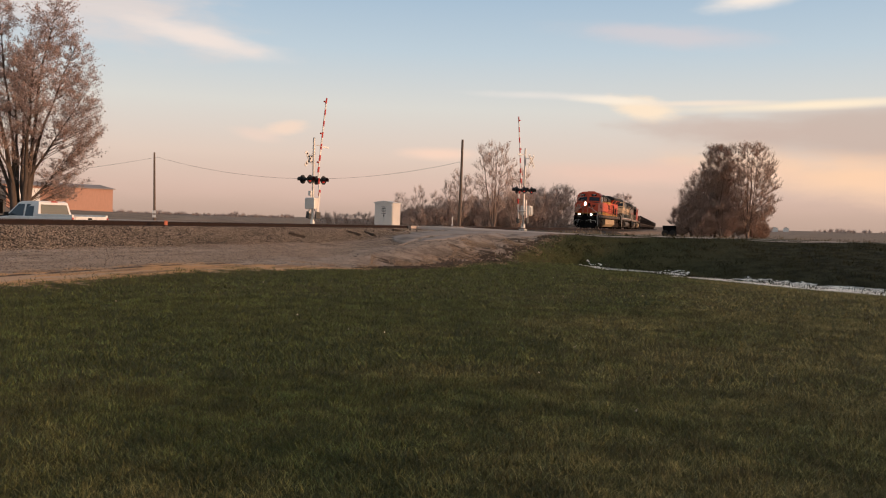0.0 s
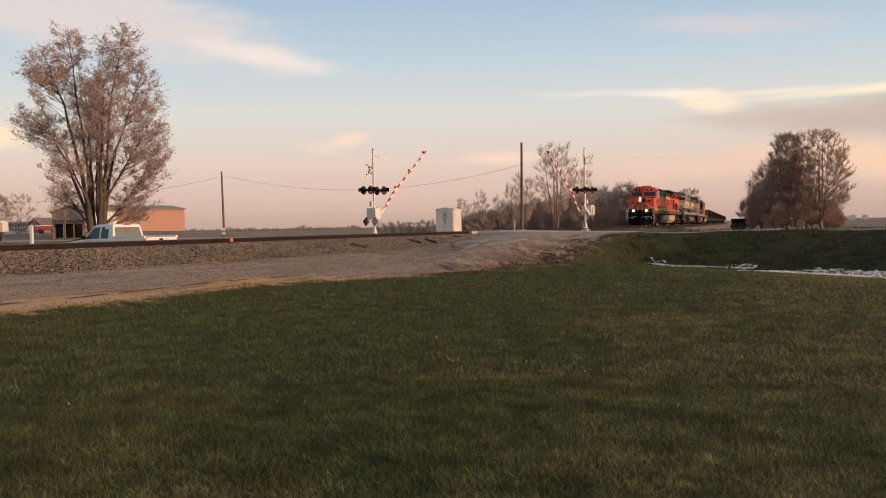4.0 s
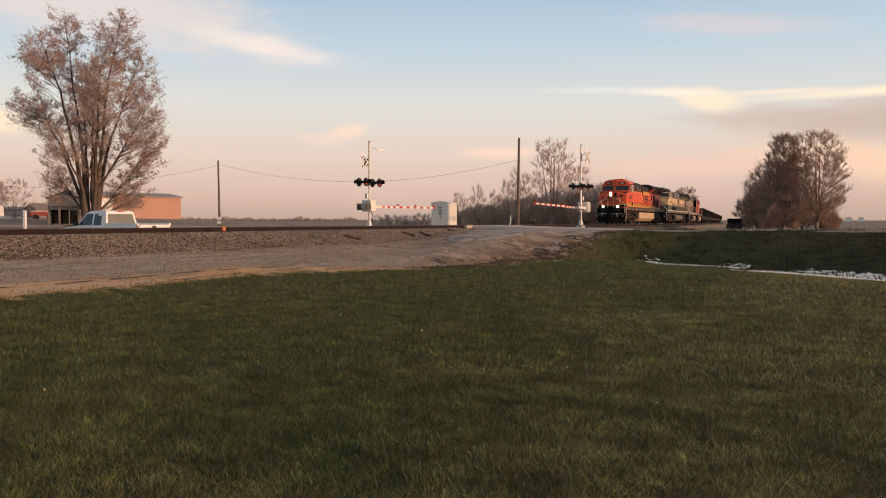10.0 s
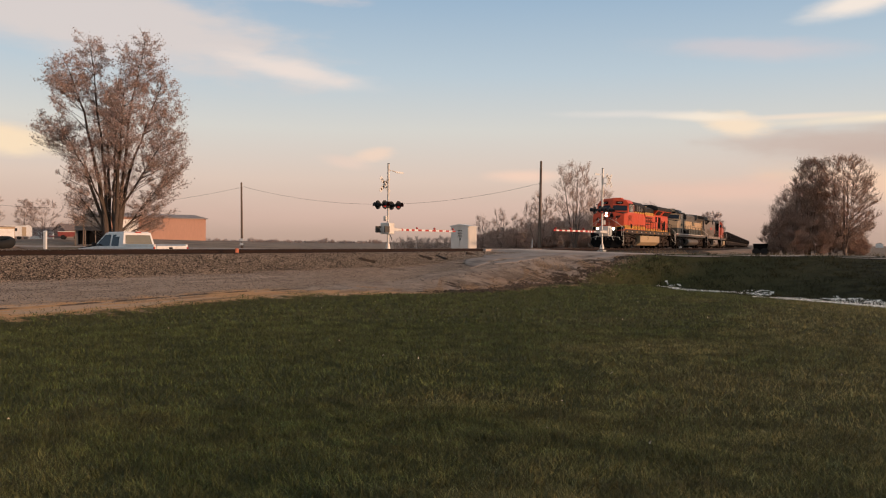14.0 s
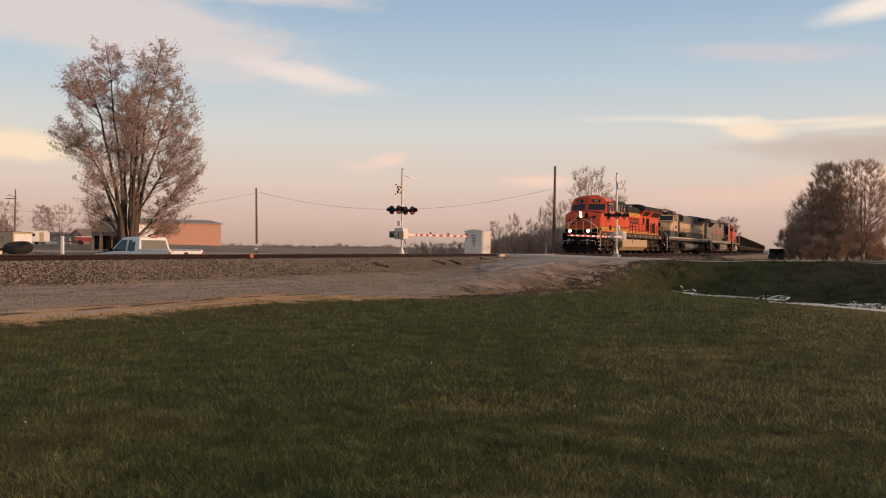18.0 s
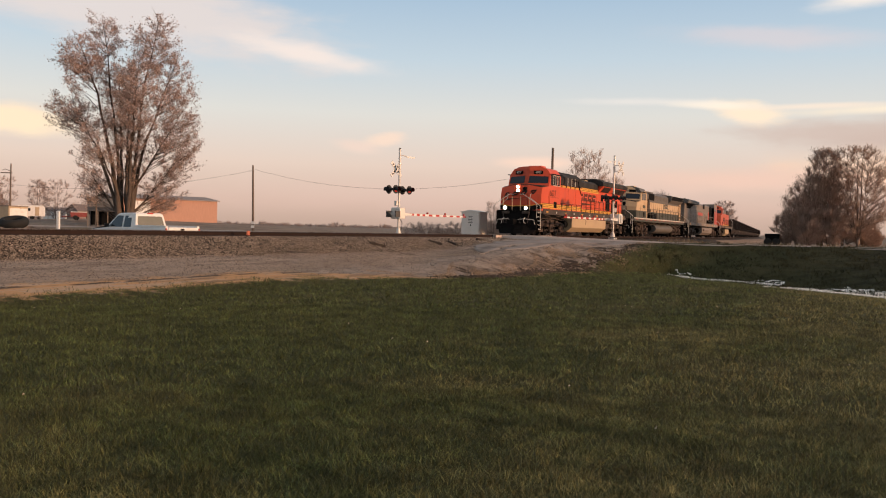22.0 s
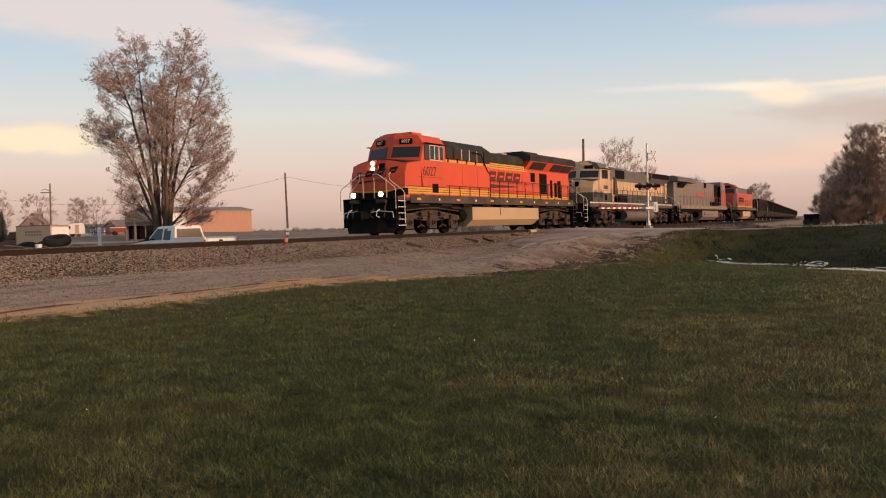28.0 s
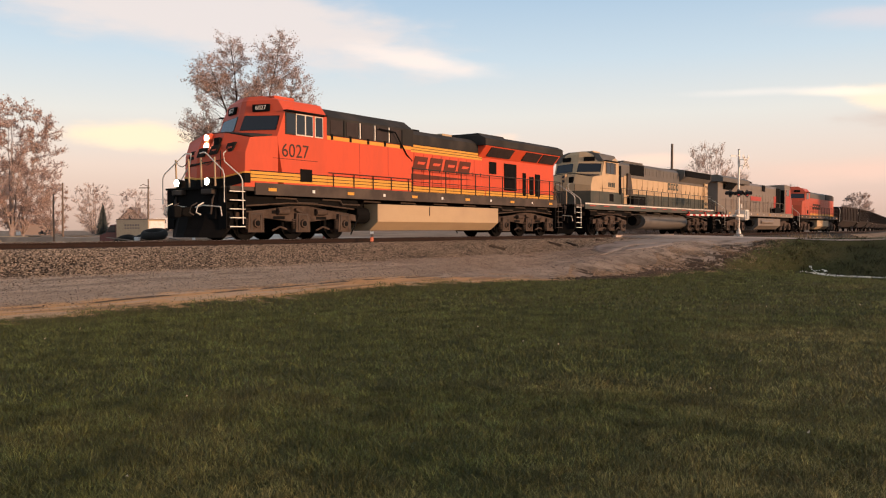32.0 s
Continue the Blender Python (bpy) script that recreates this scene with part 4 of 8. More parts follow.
# ---- crossing signals ----
def signal(m, side, label, tall=5.3, cross=4.05, out=0.27, case=0.05):
    """A mast with crossbuck, flashing lamps and gate; side +1: the gate reaches along +Y."""
    t = thing("crossing_signal", m, label, "crossing signal", "crossing signals")
    part("foundation", B(box(0, 0, -0.33, 0.46, 0.46, 0.7, 0.03)), M_ALUPAINT, t, "concrete foundation")
    part("base_flange", B(cyl((0, 0, 0.08), (0, 0, 0.42), 0.17, 0.1)), M_ALU, t)
    part("mast", B(cyl((0, 0, 0.1), (0, 0, tall), 0.065, seg=14)), M_ALU, t, "bare aluminium tube mast")
    part("mast_cap", B(cyl((0, 0, tall), (0, 0, tall + 0.04), 0.07)), M_BLACK, t)
    for z in (tall - 0.95, tall - 0.80, tall - 0.62):
        part("clamp", B(cyl((0, 0, z), (0, 0, z + 0.05), 0.095)), M_ALU, t)
    # bracket at the top with a small sign board seen on edge
    part("top_bracket", B(tube([(0, 0, tall - 0.38), (0.05, side * 0.35, tall - 0.40), (0.05, side * 0.8, tall - 0.47)], 0.028)), M_ALU, t)
    part("bracket_plate", B(box(0.06, side * 0.95, tall - 0.46, 0.03, 0.75, 0.1)), M_WHITE, t)
    # crossbuck, facing the road user
    fx = -side
    cb = part("crossbuck", B(box(0, 0, 0, 1.22, 0.02, 0.225, m=pose(0, 0, 0, 0, 45, 0))), M_WHITE, t, "white crossbuck blade with worn lettering", pose(0, 0, 0) @ pose(fx * 0.0, 0, 0))
    cb.matrix_local = pose(fx * out, 0, cross, 0, 0, 90)
    c2 = part("crossbuck", B(box(0, 0.024, 0, 1.22, 0.02, 0.225, m=pose(0, 0, 0, 0, -45, 0))), M_WHITE, t, "", pose(fx * out, 0, cross, 0, 0, 90))
    for z in (cross - 0.2, cross + 0.2):
        part("crossbuck_bracket", B(cyl((0, 0, z), (fx * out, 0, z), 0.025)), M_ALU, t)
    for k in range(5):
        d = -0.42 + 0.21 * k
        for sgn, blade in ((1, cb), (-1, c2)):
            part("worn_letter_bar", B(box(d, 0.0 if sgn > 0 else 0.024, 0, 0.10, 0.026, 0.12, m=pose(0, 0, 0, 0, 45 * sgn, 0))), M_BLACK, blade)
    # lamps: a crossarm along Y with lamps facing both ways
    part("lamp_crossarm", B(cyl((0, -0.72, 2.83), (0, 0.72, 2.83), 0.035), cyl((0, 0, 2.6), (0, 0, 3.0), 0.09)), M_BLACK, t, "black lamp crossarm")
    for y in (-0.62, 0.62):
        for f in (-1, 1):
            lamp = part("flashing_lamp", B(cyl((f * 0.06, 0, 0), (f * 0.28, 0, 0), 0.09, 0.14), cyl((f * 0.28, 0, 0), (f * 0.295, 0, 0), 0.27, seg=24)), M_BLACK, t, "black round lamp with hood and red lens", pose(0, y, 2.78))
            part("lens", B(cyl((f * 0.296, 0, 0), (f * 0.32, 0, 0), 0.155, 0.12, seg=20)), M_LENS, lamp, "dark red lens")
            part("hood", B(loft([[(f * x, math.cos(a) * r, math.sin(a) * r) for a in [k * math.pi / 12 for k in range(-2, 15)] for r in (0.165,)] + [(f * x, math.cos(a) * 0.155, math.sin(a) * 0.155) for a in [k * math.pi / 12 for k in range(14, -3, -1)]] for x in (0.295, 0.58)])), M_BLACK, lamp)
    # gate mechanism
    part("mechanism_box", B(box(0.0, -side * case, 1.34, 0.74, 0.50, 0.70, 0.05), box(0, -side * case / 2, 1.3, 0.2, 0.2 + case, 0.2)), M_ALU, t, "dull aluminium gate mechanism case")
    part("mechanism_lid", B(box(fx * 0.38, -side * case, 1.32, 0.1, 0.38, 0.54, 0.03)), M_ALUPAINT, t)
    part("junction_box", B(box(0.0, -side * 0.25, 1.95, 0.2, 0.14, 0.3, 0.02)), M_ALU, t)
    part("conduit", B(tube([(0.05, side * 0.1, 1.0), (0.1, side * 0.22, 0.75), (0.05, side * 0.2, 0.4), (0.0, side * 0.08, 0.1)], 0.022)), M_BLACK, t, "black cable conduit")
    # the arm turns on the mechanism; its own space: +Y along the arm
    arm = new("gate_arm")
    arm.parent = t
    tagged(arm, "red and white striped gate arm with small lamps")
    part("support_arm", B(prism([(-0.55, -0.09), (-0.3, -0.10), (0.75, -0.05), (0.75, 0.05), (-0.3, 0.10), (-0.55, 0.09)], 0.30, 0.33), box(0, 0, 0, 0.62, 0.1, 0.1), prism([(-0.55, -0.09), (-0.3, -0.10), (0.75, -0.05), (0.75, 0.05), (-0.3, 0.10), (-0.55, 0.09)], -0.33, -0.30), cyl((-0.34, 0, 0), (0.34, 0, 0), 0.06)), M_ALU, arm, "aluminium arm support")
    for x in (-0.36, 0.36):
        part("counterweight", B(box(x, -0.66, 0, 0.09, 0.42, 0.40, 0.02)), M_GATESTEEL, arm, "dark steel counterweight")
    for k in range(17):
        y0 = 0.55 + 0.36 * k
        part("arm_stripe", B(box(0.3 - 0.3 * min(1, k / 4), y0 + 0.18, 0, 0.05, 0.36, 0.135 - 0.003 * k)), M_RED if k % 2 == 0 else M_WHITE, arm, "red stripe" if k % 2 == 0 else "white stripe")
    for y in (2.6, 4.4, 6.4):
        part("arm_lamp", B(cyl((0, y, 0.07), (0, y, 0.2), 0.05), box(0, y, 0.13, 0.13, 0.08, 0.1, 0.02)), M_RED, arm, "small red arm lamp")
    return t, arm


M_GATESTEEL = mat("dark_gate_steel", (0.085, 0.078, 0.072), 0.7, vary=0.2)
M_LENS = glow("red_lens", (0.50, 0.020, 0.015), 0.14)
signal_far, arm_far = signal(at_track(-4.8, 24.5, 1.22, -11), 1, "aluminium crossing signal with striped gate beyond the track")
signal_near, arm_near = signal(at_track(4.9, 37.4, 1.3, -10), -1, "aluminium crossing signal with striped gate beside the road", 5.7, 4.85, 0.5, 0.5)
PIVOT_FAR, PIVOT_NEAR = (0.05, 0.1, 1.28), (-0.05, -0.1, 1.28)


def arm_pose(pivot, side, up):
    """up: degrees above level."""
    return Matrix.Translation(pivot) @ pose(0, 0, 0, 0, 0, 0 if side > 0 else 180) @ pose(0, 0, 0, up, 0, 0)


def signal_case():
    m = at_track(-4.0, 33.6, 1.24, 3)
    t = thing("signal_case", m, "dull aluminium railway equipment case with pitched lid", "equipment case")
    part("body", B(box(0, 0, 0.82, 1.35, 1.5, 1.62, 0.02)), M_ALU, t)
    part("lid", B(prism([(-0.74, 1.62), (0.74, 1.62), (0.74, 1.68), (0, 1.8), (-0.74, 1.68)], -0.82, 0.82, "y")), M_ALU, t)
    part("plinth", B(box(0, 0, -0.1, 1.2, 1.35, 0.3)), M_ALUPAINT, t)
    for x in (-0.33, 0.33):
        d = part("door", B(box(x, -0.765, 0.82, 0.64, 0.03, 1.5, 0.01)), M_ALU, t)
    part("door", B(box(0.69, 0.0, 0.82, 0.03, 1.36, 1.5, 0.01)), M_ALU, t)
    for k in range(5):
        part("notice_bar", B(box(0.02, -0.786, 1.35 - 0.11 * k, 0.34 - 0.05 * (k % 2), 0.008, 0.035)), M_BLACK, t, "worn dark line of a notice")
    part("latch", B(box(0.05, -0.80, 0.75, 0.06, 0.05, 0.16, 0.01)), M_BLACK, t)
    part("lamp", B(cyl((0.6, -0.78, 1.5), (0.6, -0.84, 1.5), 0.05)), M_WHITE, t)


signal_case()


def utility_pole(x, y, z, h, lean, r=0.15, label="weathered wooden utility pole"):
    t = thing("utility_pole", pose(x, y, z, lean[0], lean[1]), label, "pole", "utility poles")
    part("shaft", B(cyl((0, 0, -0.6), (0, 0, h), r, r * 0.62, 12)), M_POLE, t, smooth=False)
    part("pin", B(cyl((0.1, 0, h - 0.9), (0.1, 0, h - 0.6), 0.03)), M_ALUPAINT, t)
    return t


pole_l = utility_pole(-30.2, 92.1, 0.3, 8.1, (0, -1.0))
part("sign_plate", B(box(0, -0.15, 1.6, 0.42, 0.02, 0.32), box(0, -0.15, 1.15, 0.4, 0.02, 0.3)), M_WHITE, pole_l, "small white plates on the pole")
pole_r = utility_pole(2.9, 81.7, 0.6, 9.15, (0, 0.6), 0.17)
part("guard", B(cyl((-0.7, 0, -0.3), (-0.7, 0, 1.6), 0.05), box(-0.72, 0, 0.75, 0.14, 0.14, 0.35)), M_WHITE, pole_r, "white riser pipe and meter beside the pole")


def wire(a, b, sag, r=0.011):
    a, b = Vector(a), Vector(b)
    pts = [a.lerp(b, k / 24) - Vector((0, 0, sag * 4 * (k / 24) * (1 - k / 24))) for k in range(25)]
    o = new("overhead_wire", None)
    ob = part("cable", B(tube(pts, r, 4)), M_BLACK, o)
    tagged(o, "thin dark overhead wire sagging between poles", "wire")


wire((-30.0, 92.1, 7.9), (2.9, 81.7, 7.6), 2.0)
wire((-30.0, 92.1, 7.9), (-78, 107, 7.6), 2.0)

# ---- train: X to the lawn side, Y from the leading end backwards, z from the rail head ----
M_ORANGE = mat("orange_paint", (0.66, 0.088, 0.034), 0.45, vary=0.10, scale=0.7, fine=9, bump=0.02, dirt=(0.36, 0.062, 0.028), dirt_amount=0.28, stretch=(1, 1, 0.35))
M_YELLOW = mat("yellow_stripe", (0.70, 0.35, 0.05), 0.45, vary=0.15, bump=0.02, dirt=(0.3, 0.14, 0.04), dirt_amount=0.2)
M_HOOD = mat("hood_black", (0.026, 0.024, 0.022), 0.8, vary=0.3, scale=1.0, bump=0.04, dirt=(0.07, 0.055, 0.045))
M_SILL = mat("sill_grime", (0.062, 0.046, 0.038), 0.7, vary=0.3, scale=1.5, bump=0.1, dirt=(0.11, 0.08, 0.06))
M_TRUCK = mat("dusty_truck_steel", (0.072, 0.047, 0.034), 0.85, vary=0.55, scale=3, bump=0.25, dirt=(0.08, 0.06, 0.05))
M_TANK = mat("dusty_tank", (0.50, 0.36, 0.22), 0.7, vary=0.15, scale=0.9, bump=0.05, dirt=(0.34, 0.24, 0.16), stretch=(1, 0.6, 1))
# black for grimy parts, and for shade painted into gaps and openings
M_GRIMESHADE = mat("black_grime", (0.007, 0.0065, 0.0065), 0.95, vary=0.4, bump=0.2)
M_GRIMESHADE.node_tree.nodes["Principled BSDF"].inputs["Specular IOR Level"].default_value = 0.12
M_GRILLE = mat("grille_mesh", (0.035, 0.024, 0.022), 0.7, vary=0.3, fine=90, bump=0.3)
M_RAILING = mat("pale_handrail", (0.72, 0.66, 0.58), 0.5, vary=0.1)
M_CREAM = mat("faded_cream", (0.60, 0.42, 0.25), 0.5, vary=0.12, scale=0.8, fine=10, bump=0.03, dirt=(0.33, 0.22, 0.13), dirt_amount=0.3)
M_GREEN = mat("dark_green_paint", (0.062, 0.066, 0.052), 0.5, vary=0.25, scale=1, bump=0.03, dirt=(0.12, 0.09, 0.07))
M_GREYTOP = mat("sooty_grey_top", (0.15, 0.132, 0.115), 0.6, vary=0.3, scale=1, bump=0.03, dirt=(0.05, 0.045, 0.04))
M_SILVER = mat("dull_silver", (0.235, 0.195, 0.165), 0.55, 0.1, vary=0.2, scale=0.9, bump=0.03, dirt=(0.18, 0.13, 0.10), dirt_amount=0.4)
M_OLDRED = mat("faded_red", (0.46, 0.06, 0.045), 0.5, vary=0.2, scale=1, bump=0.03, dirt=(0.25, 0.07, 0.05))
M_OLDORANGE = mat("faded_orange", (0.52, 0.085, 0.04), 0.5, vary=0.2, scale=1, bump=0.03, dirt=(0.25, 0.08, 0.04))
M_LOGO = mat("dark_logo", (0.022, 0.018, 0.015), 0.85, bump=0)
M_SIDEMARK = mat("faded_side_mark", (0.11, 0.030, 0.018), 0.8, bump=0)
M_NUMBER = mat("dark_number", (0.06, 0.035, 0.026), 0.7, bump=0)
M_COALCAR = mat("sooty_car_steel", (0.034, 0.025, 0.021), 0.85, vary=0.4, scale=1.2, bump=0.1, dirt=(0.055, 0.036, 0.029), dirt_amount=0.35)
M_COAL = mat("coal", (0.012, 0.012, 0.012), 0.7, vary=0.5, scale=4, fine=25, bump=1.0)
M_HEAD = glow("headlight_glow", (1.0, 0.82, 0.55), 22.0)
M_WINDSHIELD = glass("windshield", (0.015, 0.02, 0.03), 0.05)
M_STEPEDGE = mat("white_step_edge", (0.80, 0.76, 0.70), 0.5)


def wheelset(parent, y, r=0.53):
    e = part("wheelset", B(cyl((-0.78, 0, 0), (-0.68, 0, 0), r, seg=28), cyl((0.68, 0, 0), (0.78, 0, 0), r, seg=28), cyl((-0.64, 0, 0), (-0.60, 0, 0), r + 0.03, seg=28), cyl((0.60, 0, 0), (0.64, 0, 0), r + 0.03, seg=28), cyl((-1.05, 0, 0), (1.05, 0, 0), 0.09)), M_GRIMESHADE, parent, "grimy steel wheels on an axle", pose(0, y, r))
    for a in (-0.79, 0.785):
        part("wheel_plate", B(cyl((a, 0, 0), (a + 0.005, 0, 0), 0.34, seg=20), box(a + 0.006, 0.18, 0, 0.012, 0.08, 0.08)), M_TRUCK, e)
    return e


def bogie(t, ys, far=False):
    """Three wheelsets in a cast frame on either side."""
    sets = [wheelset(t, y) for y in ys]
    y0, y2, mid = ys[0], ys[-1], ys[1]
    for f in (-1, 1):
        x = f * 1.08
        top = [(y0 - 0.75, 0.62), (y0 - 0.7, 0.86), (y0 - 0.2, 0.92), (y0 + 0.55, 0.98), (mid - 0.4, 1.12), (mid + 0.4, 1.12), (y2 - 0.55, 0.98), (y2 + 0.2, 0.92), (y2 + 0.7, 0.86), (y2 + 0.75, 0.62)]
        low = [(y2 + 0.45, 0.66), (y2 - 0.5, 0.70), (mid + 0.55, 0.60), (mid - 0.55, 0.60), (y0 + 0.5, 0.70), (y0 - 0.45, 0.66)]
        fr = part("side_frame", B(prism(top + low, x - 0.1, x + 0.1, "x", 0.02)), M_TRUCK, t, "dusty cast bogie frame")
        for y in ys:
            part("journal_box", B(prism([(y - 0.30, 0.88), (y + 0.30, 0.88), (y + 0.34, 0.24), (y - 0.34, 0.24)], x + f * 0.02, x + f * 0.22, "x", 0.02), cyl((x + f * 0.2, y, 0.53), (x + f * 0.29, y, 0.53), 0.15, 0.13, 14)), M_TRUCK, fr)
            if not far:
                part("bearing_cap", B(cyl((x + f * 0.29, y, 0.53), (x + f * 0.31, y, 0.53), 0.09, seg=12)), M_GRIMESHADE, fr)
                for d in (-0.33, 0.33):
                    part("spring", B(*[cyl((x + f * 0.1, y + d, 0.36 + 0.07 * k), (x + f * 0.1, y + d, 0.40 + 0.07 * k), 0.085, seg=10) for k in range(5)]), M_TRUCK, fr)
        if not far:
            for d in (-1.1, 0.65):
                part("brake_cylinder", B(cyl((x + f * 0.16, mid + d, 0.92), (x + f * 0.16, mid + d + 0.46, 0.92), 0.11)), M_TRUCK, fr)
            # black plates on the frame stand in for the shade in its openings
            for y in (mid - 0.98, mid + 0.98):
                part("frame_slot", B(box(x + f * 0.102, y, 0.90, 0.012, 0.62, 0.11)), M_GRIMESHADE, fr)
                part("frame_slot", B(box(x + f * 0.102, y, 0.72, 0.012, 0.50, 0.10)), M_GRIMESHADE, fr)
            for y in ys:
                part("pedestal_liner", B(box(x + f * 0.225, y - 0.2, 0.55, 0.02, 0.05, 0.5), box(x + f * 0.225, y + 0.2, 0.55, 0.02, 0.05, 0.5), box(x + f * 0.225, y, 0.83, 0.02, 0.45, 0.05)), M_SILL, fr)
            for y in (mid - 1.0, mid + 1.0):
                part("brake_lever", B(tube([(x + f * 0.14, y - 0.32, 0.30), (x + f * 0.16, y, 0.42), (x + f * 0.14, y + 0.32, 0.34)], 0.035)), M_TRUCK, fr)
                part("brake_shoe", B(box(x - f * 0.2, y + 0.42, 0.5, 0.14, 0.12, 0.42, 0.03)), M_GRIMESHADE, fr)
            part("brake_pipe", B(tube([(x + f * 0.13, y0 - 0.6, 1.06), (x + f * 0.13, mid - 0.6, 1.2), (x + f * 0.13, mid + 0.6, 1.2), (x + f * 0.13, y2 + 0.6, 1.06)], 0.028)), M_TRUCK, fr)
            part("damper", B(cyl((x + f * 0.17, mid - 0.3, 1.0), (x + f * 0.17, mid + 0.35, 0.78), 0.05)), M_TRUCK, fr)
            for a, g in ((y0, -1), (y2, 1)):
                part("sand_pipe", B(tube([(x + f * 0.1, a + g * 0.8, 1.1), (x + f * 0.1, a + g * 0.75, 0.6), (x, a + g * 0.55, 0.15)], 0.025)), M_GRIMESHADE, fr)
    # black boxes added to fill the gaps round the wheels with painted shade
    part("bolster", B(box(0, mid, 0.95, 2.0, 1.2, 0.4)), M_GRIMESHADE, t)
    for y in ys:
        part("traction_motor", B(box(0, y + 0.1, 0.55, 1.1, 1.25, 0.72, 0.08)), M_GRIMESHADE, t)
    for f in (-1, 1):
        part("cable_trough", B(box(f * 0.98, mid, 1.26, 0.3, y2 - y0 + 1.8, 0.3, 0.03)), M_GRIMESHADE, t)
    return sets


def railing(t, pts, m, r=0.02, name="handrail", label=""):
    return part(name, B(tube(pts, r, 6)), m, t, label)


def chassis(t, L, c, axles_a, axles_b, tank, far=False, lamps=True, front_first=True):
    """Deck, sill, tank, pilots, steps, couplers."""
    part("deck", B(box(0, L / 2, 1.60, 2.9, L - 1.5, 0.12)), M_SILL, t)
    for f in (-1, 1):
        part("side_sill", B(box(f * 1.47, L / 2 + 0.2, 1.61, 0.07, L - 3.0, 0.38, 0.01)), c["sill"], t, c.get("sill_label", ""))
        if "sill_line" in c:
            part("sill_line", B(box(f * 1.51, L / 2 + 0.2, 1.72, 0.012, L - 3.0, 0.07)), c["sill_line"], t)
            for k in range(12 if not far else 0):
                part("sill_dash", B(box(f * 1.514, 2.6 + (L - 5) * k / 11, 1.62, 0.012, 0.7, 0.05)), M_OLDRED, t)
        else:
            for k in range(11):
                y = 2.4 + (L - 4.4) * k / 10
                part("reflector", B(box(f * 1.51, y, 1.60, 0.012, 0.34 if k % 2 == 0 else 0.12, 0.10)), M_YELLOW if k % 2 == 0 else M_WHITE, t, "yellow reflector" if k % 2 == 0 else "white reflector")
    part("underframe", B(box(0, L / 2, 1.32, 1.6, L - 2.2, 0.45)), M_GRIMESHADE, t)
    for k in range(0 if far else 9):
        y = 2.8 + (L - 5.6) * k / 8
        part("underframe_pipe", B(tube([(1.2, y, 1.36), (1.22, y + 0.9, 1.35), (1.22, y + 1.0, 1.22), (1.22, y + 1.9, 1.22)], 0.03)), M_SILL, t)
    ty0, ty1, round_tank = tank
    if round_tank:
        prof = [(1.18 * math.cos(a), 0.82 + 0.52 * math.sin(a)) for a in [k * math.tau / 24 for k in range(24)]]
        prof = [(math.copysign(abs(x) ** 0.6 * 1.1, x) * 1.2, z) for x, z in prof]
    else:
        prof = [(-1.48, 1.27), (-1.48, 0.62), (-1.05, 0.29), (1.05, 0.29), (1.48, 0.62), (1.48, 1.27)]
    tk = part("fuel_tank", B(prism(prof, ty0, ty1, "y", 0.02)), c["tank"], t, "large dusty fuel tank", smooth=False)
    part("tank_seam", B(box(1.487 if not round_tank else 1.3, (ty0 + ty1) / 2 - 1.0, 1.05, 0.02, 0.04, 0.36)), M_SILL, tk)
    part("air_reservoir", B(cyl((0.9, ty0 - 0.75, 0.85), (0.9, ty0 - 0.1, 0.85), 0.3, seg=16)), M_GRIMESHADE, t)
    bog = bogie(t, axles_a, far) + bogie(t, axles_b, far)
    for end, f in ((0, 1), (L, -1)):
        def Y(v):
            return end + f * v
        part("pilot", B(prism([(Y(0.62), 1.62), (Y(0.50), 0.65), (Y(0.95), 0.65), (Y(1.0), 1.62)], -1.04, 1.04, "x", 0.04)), M_GRIMESHADE, t, "black pilot sheet")
        part("snow_plow", B(loft([[(-w, Y(d + 0.5), z), (-w * 0.45, Y(d + 0.12), z), (0, Y(d), z), (w * 0.45, Y(d + 0.12), z), (w, Y(d + 0.5), z), (w, Y(d + 0.62), z), (0, Y(d + 0.25), z), (-w, Y(d + 0.62), z)] for w, d, z in ((1.18, 0.10, 0.09), (1.32, 0.22, 0.34), (1.38, 0.30, 0.62), (1.30, 0.34, 0.84))])), M_GRIMESHADE, t, "black snow plough")
        for g in (-1, 1):
            part("plow_brace", B(tube([(g * 0.85, Y(0.5), 0.8), (g * 0.9, Y(0.52), 1.25), (g * 0.98, Y(0.66), 1.6)], 0.035)), M_SILL, t)
            part("anticlimber", B(box(g * 0.72, Y(0.52), 1.50, 0.5, 0.2, 0.16, 0.03)), M_SILL, t)
            part("uncoupling_lever", B(tube([(g * 0.2, Y(0.42), 1.02), (g * 0.6, Y(0.40), 1.08), (g * 1.3, Y(0.5), 1.02), (g * 1.36, Y(0.5), 0.75)], 0.02)), M_RAILING, t)
        part("end_platform", B(box(0, Y(0.85), 1.62, 2.7, 0.75, 0.06)), M_GRIMESHADE, t)
        part("coupler", B(box(0, Y(0.1), 0.88, 0.28, 0.75, 0.3, 0.04), box(0.05, Y(-0.22), 0.88, 0.34, 0.25, 0.36, 0.05)), M_GRIMESHADE, t)
        for x in (-0.75, -0.45, 0.45, 0.75):
            part("air_hose", B(tube([(x, Y(0.3), 1.15), (x * 1.02, Y(0.08), 1.05), (x * 1.05, Y(0.0), 0.85), (x * 1.15, Y(0.12), 0.78)], 0.022)), M_SILL if abs(x) < 0.6 else M_RAILING, t)
